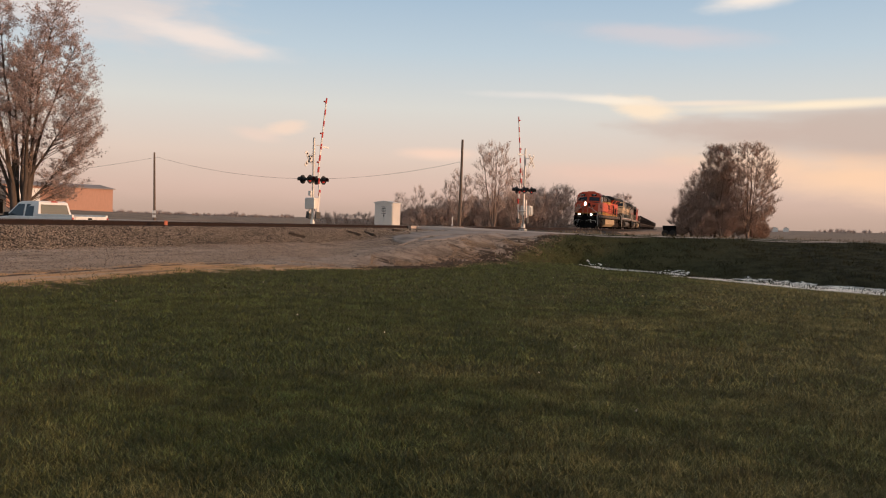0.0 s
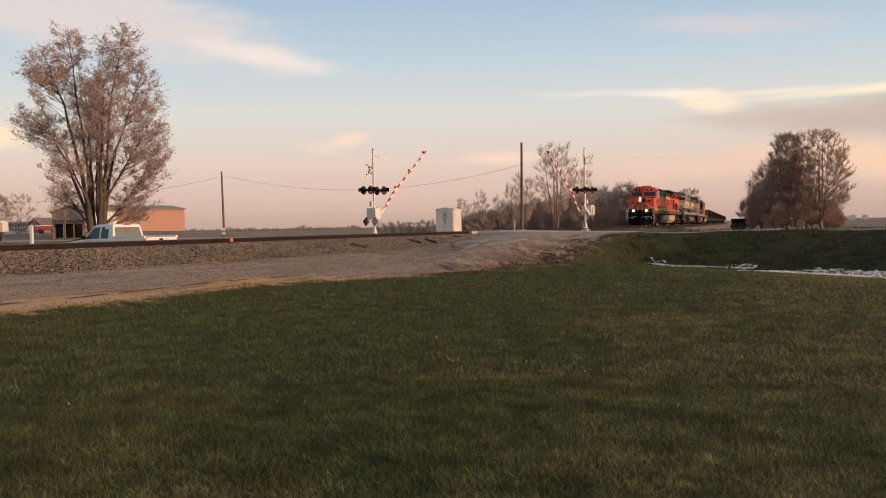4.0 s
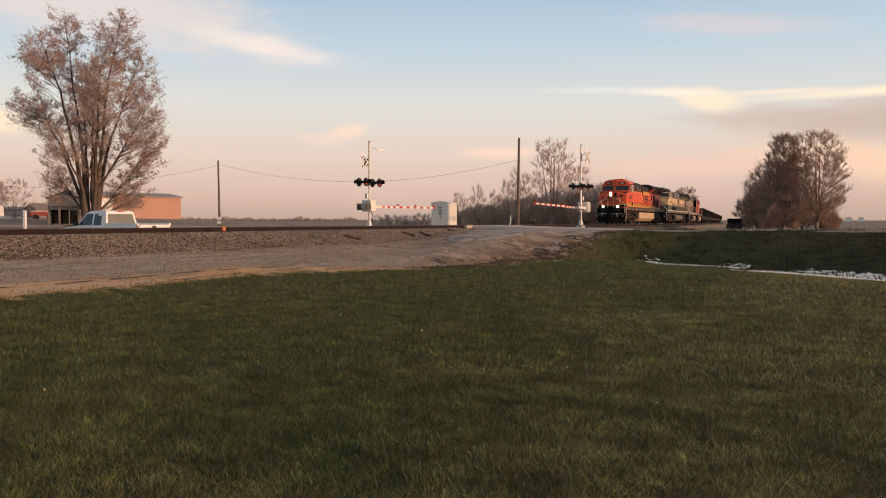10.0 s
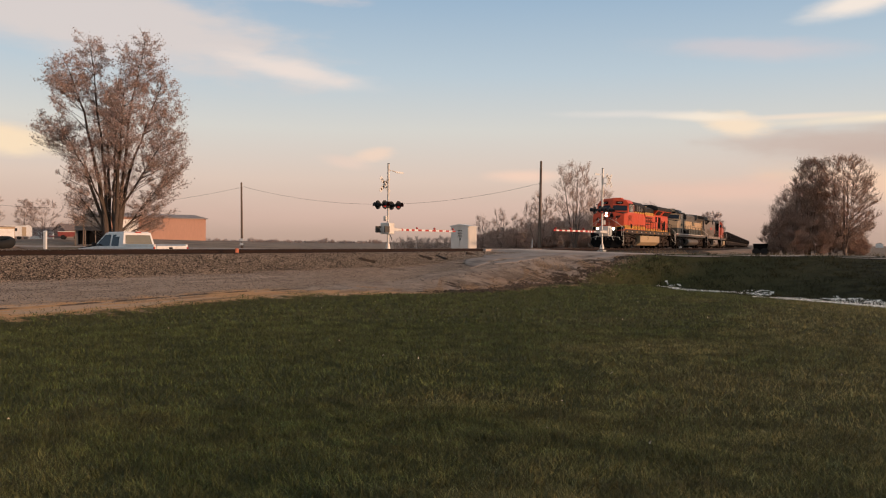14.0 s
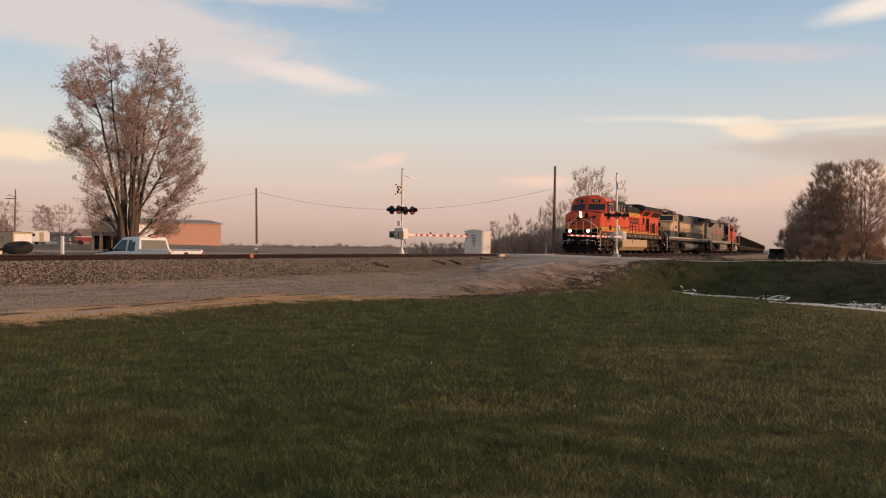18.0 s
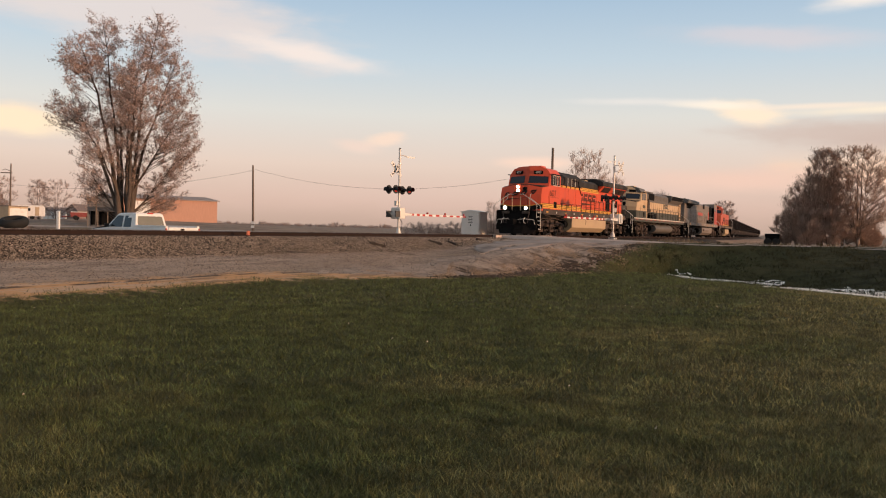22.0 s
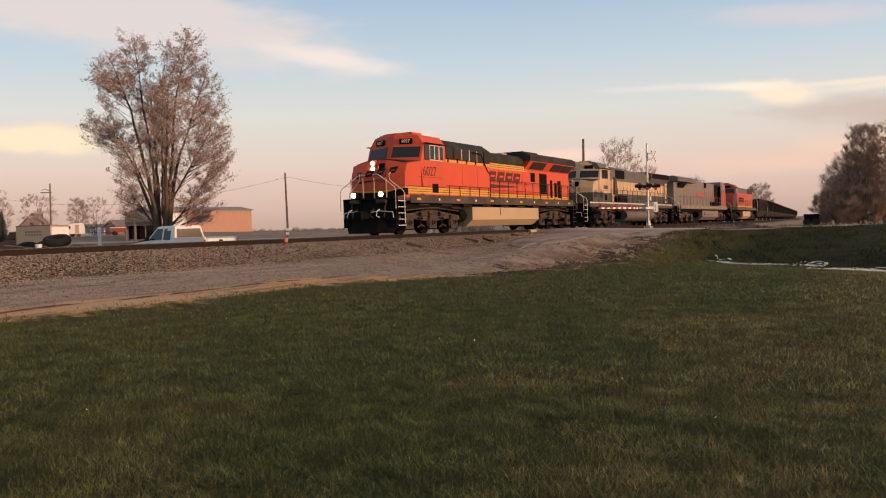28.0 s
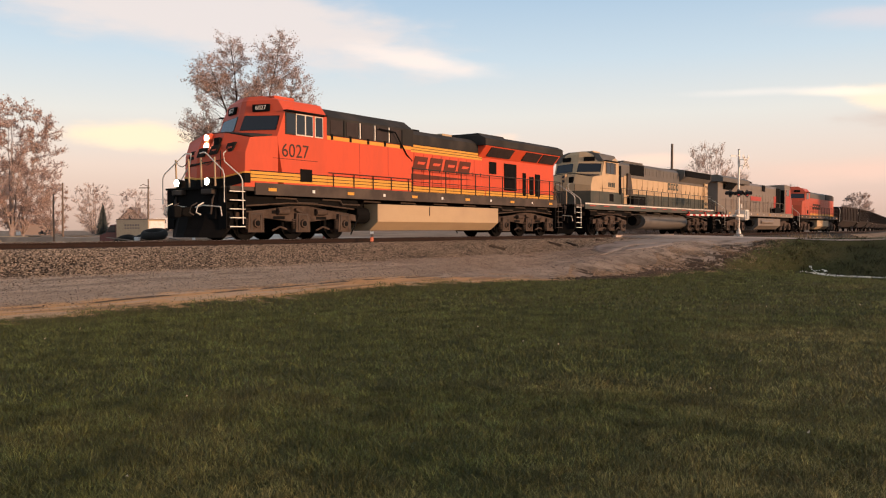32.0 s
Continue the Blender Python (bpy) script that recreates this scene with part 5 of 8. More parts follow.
        for g in (-1, 1):
            st = part("step_well", B(box(g * 1.26, Y(0.62), 1.0, 0.34, 0.05, 1.3), box(g * 1.26, Y(1.36), 1.0, 0.34, 0.05, 1.3), box(g * 1.1, Y(1.0), 1.0, 0.04, 0.7, 1.3)), M_GRIMESHADE, t)
            for k in range(5):
                part("step", B(box(g * 1.30, Y(1.0), 0.42 + 0.27 * k, 0.34, 0.68, 0.035)), M_GRIMESHADE, st)
                part("step_edge", B(box(g * 1.48, Y(1.0), 0.42 + 0.27 * k, 0.02, 0.60, 0.028)), M_STEPEDGE if f > 0 and not far else M_SILL, st)
            if not far or f > 0:
                hand = M_RAILING if f > 0 else M_SILL
                railing(t, [(g * 0.22, Y(0.60), 2.70), (g * 0.45, Y(0.58), 2.72), (g * 0.58, Y(0.58), 2.66), (g * 1.42, Y(0.50), 2.12), (g * 1.5, Y(0.48), 1.98), (g * 1.5, Y(0.48), 1.15)], hand)
                railing(t, [(g * 0.86, Y(1.10), 2.78), (g * 0.80, Y(1.04), 2.70), (g * 0.84, Y(1.04), 2.45), (g * 1.44, Y(1.16), 1.98), (g * 1.5, Y(1.18), 1.85), (g * 1.5, Y(1.20), 0.5)], hand)
            for x in (0.95, 0.30):
                part("end_post", B(cyl((g * x, Y(0.60), 1.6), (g * x, Y(0.57), 2.55), 0.028, seg=8)), M_TANK if f > 0 else M_SILL, t)
            part("chain", B(tube([(g * 0.95, Y(0.57), 2.5), (g * 0.78, Y(0.57), 2.36), (g * 0.62, Y(0.57), 2.31), (g * 0.46, Y(0.57), 2.36), (g * 0.30, Y(0.57), 2.5)], 0.012)), M_SILL, t)
            if front_first and f > 0 and lamps:
                dl = part("ditch_light", B(cyl((g * 0.74, 0.45, 1.80), (g * 0.74, 0.72, 1.80), 0.14, 0.1, 16), box(g * 0.74, 0.6, 1.66, 0.16, 0.2, 0.1)), M_GRIMESHADE, t)
                part("lamp_glass", B(cyl((g * 0.74, 0.43, 1.80), (g * 0.74, 0.452, 1.80), 0.11, seg=16)), M_HEAD, dl, "glowing ditch light")
    return bog


def stripes(t, x, y0, y1, z0, z1, bands=2):
    """Yellow bands parted by thin dark lines on a side wall at x."""
    f = 1 if x > 0 else -1
    h = (z1 - z0) / bands
    for k in range(bands):
        if k:
            part("stripe_line", B(box(x + f * 0.003, (y0 + y1) / 2, z0 + h * k, 0.01, y1 - y0, h * 0.22)), M_LOGO, t)
        part("yellow_stripe", B(box(x + f * 0.004, (y0 + y1) / 2, z0 + h * (k + 0.5), 0.01, y1 - y0, h * 0.80)), M_YELLOW, t)
    part("dark_line", B(box(x + f * 0.003, (y0 + y1) / 2, z1 + 0.012, 0.01, y1 - y0, 0.03)), M_LOGO, t)


def slanted_mark(t, x, y0, y1, z0, z1, m, swoosh=True, facing="side"):
    """The railway's mark as four plain slanted blocks over a tapering bar."""
    n, gap = 4, 0.18
    w = (y1 - y0) / n
    for k in range(n):
        a, b = y0 + w * k, y0 + w * (k + 1 - gap)
        sl = (z1 - z0) * 0.35
        h = z1 - z0
        pts = [(a, z0), (b, z0), (b + sl, z1), (a + sl, z1)]
        part("mark_block", B(prism(pts, x, x + 0.012)), m, t)
        inner = [(a + 0.30 * w, z0 + 0.42 * h), (b - 0.10 * w, z0 + 0.42 * h), (b + 0.02 * w, z0 + 0.62 * h), (a + 0.36 * w, z0 + 0.62 * h)]
        part("mark_gap", B(prism(inner, x - 0.004, x + 0.016)), M_ORANGE, t)
    if swoosh:
        part("mark_bar", B(prism([(y0 - 0.3, z0 - 0.42), (y1 + 0.2, z0 - 0.22), (y0 - 0.1, z0 - 0.16)], x, x + 0.012)), m, t)


def cab(t, c, y0=0.85, wide_nose=True, lit=True, number=None):
    """Wide-nosed comfort cab: nose, windscreens, side walls, number boards."""
    body = c["cab"]
    fc, fs = y0 + 0.22, y0 + 0.45

    def vee(x):                              # the cab front is folded along its middle
        return -0.12 + 0.34 * max(0.0, abs(x) - 0.12)

    def front(y, z, w=1.5):
        return [(x, y + vee(x), z) for x in (-w, -0.12, 0.12, w)]

    nose = [[(-1.46, fs, 1.66), (-0.60, fc, 1.66), (0.60, fc, 1.66), (1.46, fs, 1.66)],
            [(-1.46, fs + 0.04, 2.72), (-0.55, fc + 0.06, 2.85), (0.55, fc + 0.06, 2.85), (1.46, fs + 0.04, 2.72)],
            [(-1.47, fs + 0.22, 3.20), (-0.52, fc + 0.26, 3.38), (0.52, fc + 0.26, 3.38), (1.47, fs + 0.22, 3.20)]]
    full = []
    for k, ring in enumerate(nose):
        full.append([(-1.498, y0 + 1.8, ring[0][2] + (0.14 if k == 2 else 0))] + ring + [(1.498, y0 + 1.8, ring[0][2] + (0.14 if k == 2 else 0))])
    part("nose", B(loft(full)), c["nose"], t, c.get("nose_label", ""))
    yb = y0 + 4.05
    shell = [front(y0 + 1.72, 1.66) + [(1.5, yb, 1.66), (-1.5, yb, 1.66)],
             front(y0 + 1.42, 3.30) + [(1.5, yb, 3.30), (-1.5, yb, 3.30)],
             front(y0 + 1.75, 4.14) + [(1.5, yb, 4.20), (-1.5, yb, 4.20)],
             front(y0 + 1.85, 4.56, 1.2) + [(1.2, yb, 4.58), (-1.2, yb, 4.58)],
             front(y0 + 1.98, 4.72, 0.6) + [(0.6, yb, 4.72), (-0.6, yb, 4.72)]]
    cb = part("cab", B(loft(shell)), body, t)
    if "cab_low" in c:
        for f in (-1, 1):
            part("cab_lower_band", B(box(f * 1.504, y0 + 2.75, 2.08, 0.012, 2.6, 0.72)), c["cab_low"], t)
        part("nose_lower_band", B(loft([[(-1.47, fs - 0.02, z), (-0.60, fc - 0.012, z), (0.60, fc - 0.012, z), (1.47, fs - 0.02, z), (1.503, y0 + 1.5, z), (-1.503, y0 + 1.5, z)] for z in (1.68, 2.44)])), c["cab_low"], t)
    # two raked windscreens in black surrounds
    for f in (-1, 1):
        def scr(g, dz0, dz1, off):
            a = [(f * 0.14, 3.56 + dz0), (f * 1.40, 3.54 + dz0), (f * 1.38, 4.02 - dz1), (f * 0.16, 4.06 - dz1)]
            return [(x, y0 + 1.42 + vee(x) + 0.33 * (z - 3.30) / 0.84 - off, z) for x, z in a]
        w = part("windscreen_surround", B(loft([scr(0, 0, 0, 0.012), scr(0, 0, 0, 0.0)])), M_GRIMESHADE, cb)
        part("windscreen", B(loft([[(p[0] * 0.97 + f * 0.02, p[1], p[2] * 0.97 + 0.112) for p in scr(0, 0, 0, 0.022)], [(p[0] * 0.97 + f * 0.02, p[1], p[2] * 0.97 + 0.112) for p in scr(0, 0, 0, 0.012)]])), M_WINDSHIELD, w, "dark reflecting windscreen")
        nb = part("number_board", B(box(0, 0, 0, 0.62, 0.10, 0.24, 0.015)), M_GRIMESHADE, cb, "black number board", pose(f * 0.70, y0 + 1.76 + vee(0.70), 4.30, 0, 0, f * 18.8))
        if number:
            lettering(number, 0.2, M_STEPEDGE, nb, pose(0, -0.058, 0, 90, 0, 0), "number")
        part("grab_iron", B(tube([(f * 0.9, y0 + 2.1, 4.5), (f * 0.9, y0 + 2.1, 4.66), (f * 0.5, y0 + 2.1, 4.72), (f * 0.5, y0 + 2.1, 4.6)], 0.015)), M_GRIMESHADE, cb)
        # side windows
        panes = ((y0 + 2.15, y0 + 2.55, M_WINDSHIELD), (y0 + 2.62, y0 + 3.35, M_WINDSHIELD), (y0 + 3.5, y0 + 3.82, M_WINDSHIELD)) if number else ((y0 + 2.35, y0 + 2.85, M_WINDSHIELD), (y0 + 2.9, y0 + 3.4, M_WINDSHIELD))
        for a, b, m in panes:
            sw = part("window_frame", B(box(f * 1.503, (a + b) / 2, 3.78, 0.03, b - a + 0.07, 0.72, 0.01)), (M_HOOD if a < y0 + 2.6 else M_RAILING) if number else body, cb)
            part("window_pane", B(box(f * 1.512, (a + b) / 2, 3.78, 0.03, b - a, 0.64)), m, sw)
        if number:
            part("window_bar", B(box(f * 1.53, y0 + 3.0, 3.78, 0.02, 0.05, 0.64)), M_RAILING, cb)
        part("sun_visor", B(prism([(y0 + 2.05, 4.2), (y0 + 3.9, 4.2), (y0 + 3.9, 4.16), (y0 + 2.05, 4.16)], f * 1.5, f * 1.68)), M_GRIMESHADE, cb)
        part("battery_vent", B(box(f * 1.506, y0 + 3.05, 2.12, 0.02, 0.55, 0.42)), M_GRIMESHADE, cb)
        part("seam", B(box(f * 1.502, y0 + 2.6, 2.62, 0.008, 2.0, 0.015)), M_LOGO, cb)
    hl = part("headlight_housing", B(box(-0.12, y0 + 0.38, 3.12, 0.26, 0.18, 0.54, 0.04)), c["nose"], t)
    for z in (2.99, 3.24):
        if lit:
            part("headlight", B(cyl((-0.12, y0 + 0.255, z), (-0.12, y0 + 0.30, z), 0.095, seg=18)), M_HEAD, hl, "glowing headlight")
        else:
            part("headlight", B(cyl((-0.12, y0 + 0.255, z), (-0.12, y0 + 0.29, z), 0.075, seg=18)), M_WINDSHIELD, hl)
    part("nose_door_window", B(box(0.34, y0 + 0.36, 3.05, 0.28, 0.16, 0.36, 0.05)), M_GRIMESHADE, t)
    part("nose_door_seam", B(box(0.60, y0 + 0.24, 2.25, 0.02, 0.02, 1.1)), M_LOGO, t)
    part("roof_hatch", B(box(0.2, y0 + 2.9, 4.75, 0.9, 0.9, 0.1, 0.02)), c["cab"], t)
    return cb


def walkway_rail(t, x, y0, y1, m, n):
    for k in range(n + 1):
        y = y0 + (y1 - y0) * k / n
        part("rail_post", B(cyl((x, y, 1.6), (x, y, 2.72), 0.022, seg=6)), m, t)
    part("handrail", B(cyl((x, y0, 2.72), (x, y1, 2.72), 0.02, seg=6), cyl((x, y0, 2.2), (x, y1, 2.2), 0.014, seg=6)), m, t)


def lead_locomotive():
    t = thing("locomotive", along(0, 0, RAIL_TOP), "bright orange diesel locomotive with black roof and lit headlights", "locomotive", "locomotives")
    L = 22.9
    c = dict(cab=M_ORANGE, nose=M_ORANGE, sill=M_SILL, tank=M_TANK)
    bog = chassis(t, L, c, (1.9, 3.95, 6.0), (17.0, 19.15, 21.25), (7.6, 16.0, False))
    cab(t, c, number="6027")
    part("nose_top", B(loft([[(-1.36, 1.62, z - 0.05), (-0.50, 1.40, z + 0.09), (0.50, 1.40, z + 0.09), (1.36, 1.62, z - 0.05), (1.46, 2.45, z + 0.04), (-1.46, 2.45, z + 0.04)] for z in (3.29, 3.33)])), M_HOOD, t, "black anti-glare nose top")
    for f in (-1, 1):
        stripes(t, f * 1.5, 2.3, 4.9, 1.84, 2.16, 3)
        lettering("6027", 0.62, M_NUMBER, t, pose(f * 1.506, 3.42, 2.88, 90, 0, 90 * f), "number")
    # a black skirt across the nose under a thin yellow edge
    def hem(lo, hi, out, back):
        return loft([[(-1.47, 1.30 - out, z), (-0.60, 1.07 - out, z - 0.10), (0.60, 1.07 - out, z - 0.10), (1.47, 1.30 - out, z + 0.06), (1.503, back, z + 0.06), (-1.503, back, z)] for z in (lo, hi)])
    part("nose_skirt", B(hem(1.72, 2.02, 0.006, 1.5)), M_GRIMESHADE, t, "black lower edge of the nose")
    part("nose_stripe", B(hem(2.025, 2.075, 0.010, 2.3)), M_YELLOW, t)
    for f in (-1, 1):
        stripes(t, f * 1.5, 1.5, 2.3, 1.84, 2.16, 3)
    # the mark across the nose: plain slanted bars that rise towards the lawn side
    for k in range(4):
        w0, z0 = -1.15 + 0.60 * k, 2.58 + 0.055 * k
        part("mark_block", B(prism([(w0, z0), (w0 + 0.34, z0 + 0.02), (w0 + 0.54, z0 + 0.30), (w0 + 0.16, z0 + 0.27)], 1.06 + 0.13 * (k in (0, 3)), 1.13 + 0.13 * (k in (0, 3)), "y")), M_LOGO, t)
        part("mark_gap", B(prism([(w0 + 0.16, z0 + 0.11), (w0 + 0.36, z0 + 0.12), (w0 + 0.38, z0 + 0.17), (w0 + 0.19, z0 + 0.16)], 1.056 + 0.13 * (k in (0, 3)), 1.12 + 0.13 * (k in (0, 3)), "y")), M_ORANGE, t)
    part("mark_bar", B(prism([(-0.95, 2.36), (0.75, 2.52), (-0.85, 2.44)], 1.075, 1.15, "y")), M_LOGO, t)
    # equipment cabin, as wide as the cab
    part("equipment_cabin", B(box(0, 7.25, 2.62, 2.98, 4.7, 1.94, 0.01)), M_ORANGE, t)
    part("equipment_cabin_top", B(prism([(-1.38, 3.58), (-1.38, 4.22), (-0.9, 4.56), (0.9, 4.56), (1.38, 4.22), (1.38, 3.58)], 4.9, 9.9, "y", 0.01)), M_HOOD, t, "black cabin top with window grilles")
    for f in (-1, 1):
        stripes(t, f * 1.49, 4.92, 9.6, 1.84, 2.16, 3)
        stripes(t, f * 1.49, 4.92, 9.6, 3.40, 3.56, 1)
        for k in range(5):
            y = 5.3 + 0.82 * k
            part("roof_grille", B(box(f * 1.385, y + 0.2, 3.88, 0.03, 0.62, 0.5, 0.01)), M_GRILLE, t)
            part("grille_post", B(box(f * 1.40, y + 0.6, 3.88, 0.04, 0.05, 0.56)), M_RAILING if k in (1, 2, 3) else M_HOOD, t)
        for k in range(5):
            part("lifting_eye", B(box(f * 1.5, 5.15 + 0.95 * k, 3.52, 0.05, 0.09, 0.2)), M_GRIMESHADE, t)
        part("side_pipe", B(tube([(f * 1.5, 7.7, 4.05), (f * 1.52, 8.6, 4.0), (f * 1.52, 9.3, 3.2), (f * 1.45, 9.7, 3.0)], 0.03)), M_GRIMESHADE, t)
        for y in (6.6, 8.2):
            part("cabin_seam", B(box(f * 1.492, y, 2.8, 0.01, 0.02, 1.2)), M_OLDRED, t)
        part("cabin_rail", B(cyl((f * 1.53, 4.95, 2.28), (f * 1.53, 9.6, 2.28), 0.016, seg=6)), M_HOOD, t)
        for k in range(5):
            part("rail_post", B(cyl((f * 1.53, 5.2 + 1.05 * k, 1.8), (f * 1.53, 5.2 + 1.05 * k, 2.28), 0.016, seg=6)), M_HOOD, t)
        part("end_vent", B(box(f * 1.3, 9.62, 2.0, 0.36, 0.05, 0.42)), M_GRIMESHADE, t)
        # engine hood, walkway and doors
        for k in range(9):
            y = 10.0 + 0.62 * k
            part("hood_door", B(box(f * 1.062, y, 2.62, 0.025, 0.58, 1.5, 0.008)), M_ORANGE, t)
            part("door_latch", B(box(f * 1.08, y + 0.2, 2.75, 0.02, 0.04, 0.16)), M_SILL, t)
        stripes(t, f * 1.075, 9.7, 15.5, 1.74, 2.06, 3)
        stripes(t, f * 1.058, 9.7, 15.3, 3.40, 3.72, 3)
        slanted_mark(t, (1.078 if f > 0 else -1.09), 10.2, 14.4, 2.72, 3.26, M_SIDEMARK)
        walkway_rail(t, f * 1.45, 9.75, 22.0, M_HOOD, 11)
        # radiator end
        part("radiator_flare", B(prism([(f * 1.06, 3.55), (f * 1.46, 4.02), (f * 1.46, 4.06), (f * 1.0, 4.06)], 15.0, 22.0, "y")), M_ORANGE, t)
        for a, b in ((15.5, 17.5), (18.6, 20.1), (20.25, 21.8)):
            part("radiator_grille", B(prism([(f * 1.14, 3.62), (f * 1.46, 4.00), (f * 1.475, 3.985), (f * 1.155, 3.605)], a, b, "y")), M_GRILLE, t, "dark radiator intake grille")
        # black panels carry the shade of the body openings
        for a, b, z0, z1 in ((15.9, 16.5, 2.85, 3.4), (17.2, 18.3, 2.15, 3.4), (18.9, 19.2, 1.95, 3.05), (19.55, 19.95, 2.0, 2.9), (20.1, 20.6, 1.95, 3.05)):
            part("body_opening", B(box(f * 1.068, (a + b) / 2, (z0 + z1) / 2, 0.03, b - a, z1 - z0, 0.01)), M_GRIMESHADE, t)
        stripes(t, f * 1.062, 15.6, 22.0, 1.74, 2.06, 3)
    part("engine_hood", B(box(0, 12.6, 2.65, 2.1, 5.8, 2.0)), M_ORANGE, t)
    part("hood_top", B(prism([(-1.05, 3.64), (-1.05, 4.12), (-0.75, 4.32), (0.75, 4.32), (1.05, 4.12), (1.05, 3.64)], 9.9, 15.4, "y", 0.01)), M_HOOD, t, "black hood roof")
    part("exhaust_stack", B(box(0, 11.2, 4.38, 0.6, 1.0, 0.2, 0.03)), M_GRIMESHADE, t)
    for x, y in ((0.45, 9.95), (0.3, 10.15), (0.15, 10.3)):
        part("horn", B(cyl((x, y - 0.18, 4.46), (x, y + 0.18, 4.46), 0.08, 0.03)), M_GRIMESHADE, t)
    part("roof_hatch", B(box(0.2, 13.2, 4.36, 0.9, 0.7, 0.12, 0.02)), M_TANK, t)
    part("radiator_body", B(box(0, 18.75, 2.6, 2.1, 6.6, 1.95)), M_ORANGE, t)
    part("radiator_cap", B(prism([(-1.52, 4.05), (-1.52, 4.36), (-1.2, 4.52), (1.2, 4.52), (1.52, 4.36), (1.52, 4.05)], 14.9, 22.2, "y", 0.02), prism([(-0.9, 4.5), (-0.75, 4.68), (0.75, 4.68), (0.9, 4.5)], 15.5, 17.6, "y")), M_HOOD, t, "overhanging black radiator roof")
    for z in (0, 1, 2):
        part("end_rail", B(tube([(-1.0 + z, L - 0.55, 1.6), (-1.0 + z, L - 0.55, 2.7), (-0.6 + z, L - 0.5, 2.7), (-0.6 + z, L - 0.55, 1.6)], 0.02)), M_HOOD, t)
    return t, bog


def second_locomotive():
    t = thing("locomotive", along(0, 0, RAIL_TOP), "faded cream and dark green diesel locomotive", "locomotive", "locomotives")
    L = 24.6
    c = dict(cab=M_CREAM, nose=M_CREAM, sill=M_GREEN, tank=M_GREYTOP, cab_low=M_GREEN, sill_line=M_RAILING)
    chassis(t, L, c, (4.0, 5.6, 7.2), (18.7, 20.4, 22.1), (10.2, 17.8, True), lamps=False)
    cab(t, c, y0=2.0, lit=False)
    part("nose_top", B(loft([[(-1.36, 2.72, z - 0.05), (-0.50, 2.50, z + 0.09), (0.50, 2.50, z + 0.09), (1.36, 2.72, z - 0.05), (1.46, 3.58, z + 0.04), (-1.46, 3.58, z + 0.04)] for z in (3.29, 3.34)])), M_HOOD, t, "black anti-glare nose top")
    part("hood", B(box(0, 14.75, 2.9, 1.95, 17.4, 2.5)), M_CREAM, t)
    part("hood_roof", B(prism([(-1.0, 3.46), (-1.0, 4.2), (-0.7, 4.42), (0.7, 4.42), (1.0, 4.2), (1.0, 3.46)], 6.1, 23.5, "y", 0.01)), M_GREYTOP, t, "sooty grey roof")
    for f in (-1, 1):
        part("lower_band", B(box(f * 0.982, 14.75, 2.08, 0.02, 17.4, 0.84)), M_GREEN, t, "dark green lower band")
        for k in range(15):
            part("hood_door", B(box(f * 0.99, 10.4 + 0.88 * k, 2.98, 0.025, 0.83, 0.92, 0.008)), M_CREAM, t)
            part("door_lower", B(box(f * 0.995, 10.4 + 0.88 * k, 2.14, 0.026, 0.83, 0.66, 0.008)), M_GREEN, t)
            part("door_latch", B(box(f * 1.006, 10.7 + 0.88 * k, 2.9, 0.02, 0.04, 0.2)), M_GREEN, t)
        for k in range(9):
            part("roof_panel", B(box(f * 1.004, 11.6 + 0.62 * k, 3.96, 0.02, 0.56, 0.4, 0.006)), M_GREYTOP, t)
        # flat black panel: the recess is only shade put into its colour
        part("dark_recess", B(box(f * 0.99, 7.0, 3.25, 0.04, 1.1, 1.7)), M_GRIMESHADE, t)
        part("cream_panel", B(box(f * 1.0, 8.3, 2.7, 0.04, 0.7, 1.7, 0.01)), M_CREAM, t)
        part("air_intake", B(box(f * 1.01, 9.9, 3.98, 0.05, 2.2, 0.66, 0.02)), M_GRIMESHADE, t, "dark air intake screen")
        part("radiator_flare", B(prism([(f * 0.98, 3.6), (f * 1.35, 3.95), (f * 1.35, 4.42), (f * 0.8, 4.5)], 17.4, 23.2, "y", 0.01)), M_GREYTOP, t)
        part("radiator_grille", B(box(f * 1.362, 20.3, 4.18, 0.03, 5.4, 0.42)), M_GRIMESHADE, t, "dark radiator grille")
        part("equipment_box", B(box(f * 1.25, 9.3, 2.02, 0.42, 1.9, 0.62, 0.03)), M_GRIMESHADE, t)
        part("exhaust_shield", B(prism([(8.2, 2.4), (9.1, 2.4), (8.7, 3.7), (8.3, 3.7)], f * 1.0, f * 1.12)), M_SILL, t)
        lad = part("ladder", B(box(f * 1.1, 22.4, 2.8, 0.06, 0.05, 1.9), box(f * 1.1, 23.1, 2.8, 0.06, 0.05, 1.9)), M_CREAM, t)
        for k in range(5):
            part("rung", B(box(f * 1.1, 22.75, 2.0 + 0.4 * k, 0.05, 0.7, 0.16)), M_CREAM, lad)
        walkway_rail(t, f * 1.45, 6.6, 23.0, M_GREEN, 13)
        for k in range(4):
            part("number_bar", B(box(f * 1.008, 15.4 + 0.52 * k, 3.2, 0.03, 0.36, 0.46, 0.0)), M_GREEN, t)
            part("number_bar_gap", B(box(f * 1.012, 15.4 + 0.52 * k, 3.2, 0.03, 0.12, 0.2, 0.0)), M_CREAM, t)
        for k in range(4):
            part("name_bar", B(box(f * 1.512, 4.7 + 0.24 * k, 2.85, 0.012, 0.17, 0.26)), M_GREEN, t)
        part("cab_door", B(box(f * 1.506, 4.95, 3.78, 0.03, 1.35, 0.62, 0.01)), M_SILL, t, "dark sliding cab window band")
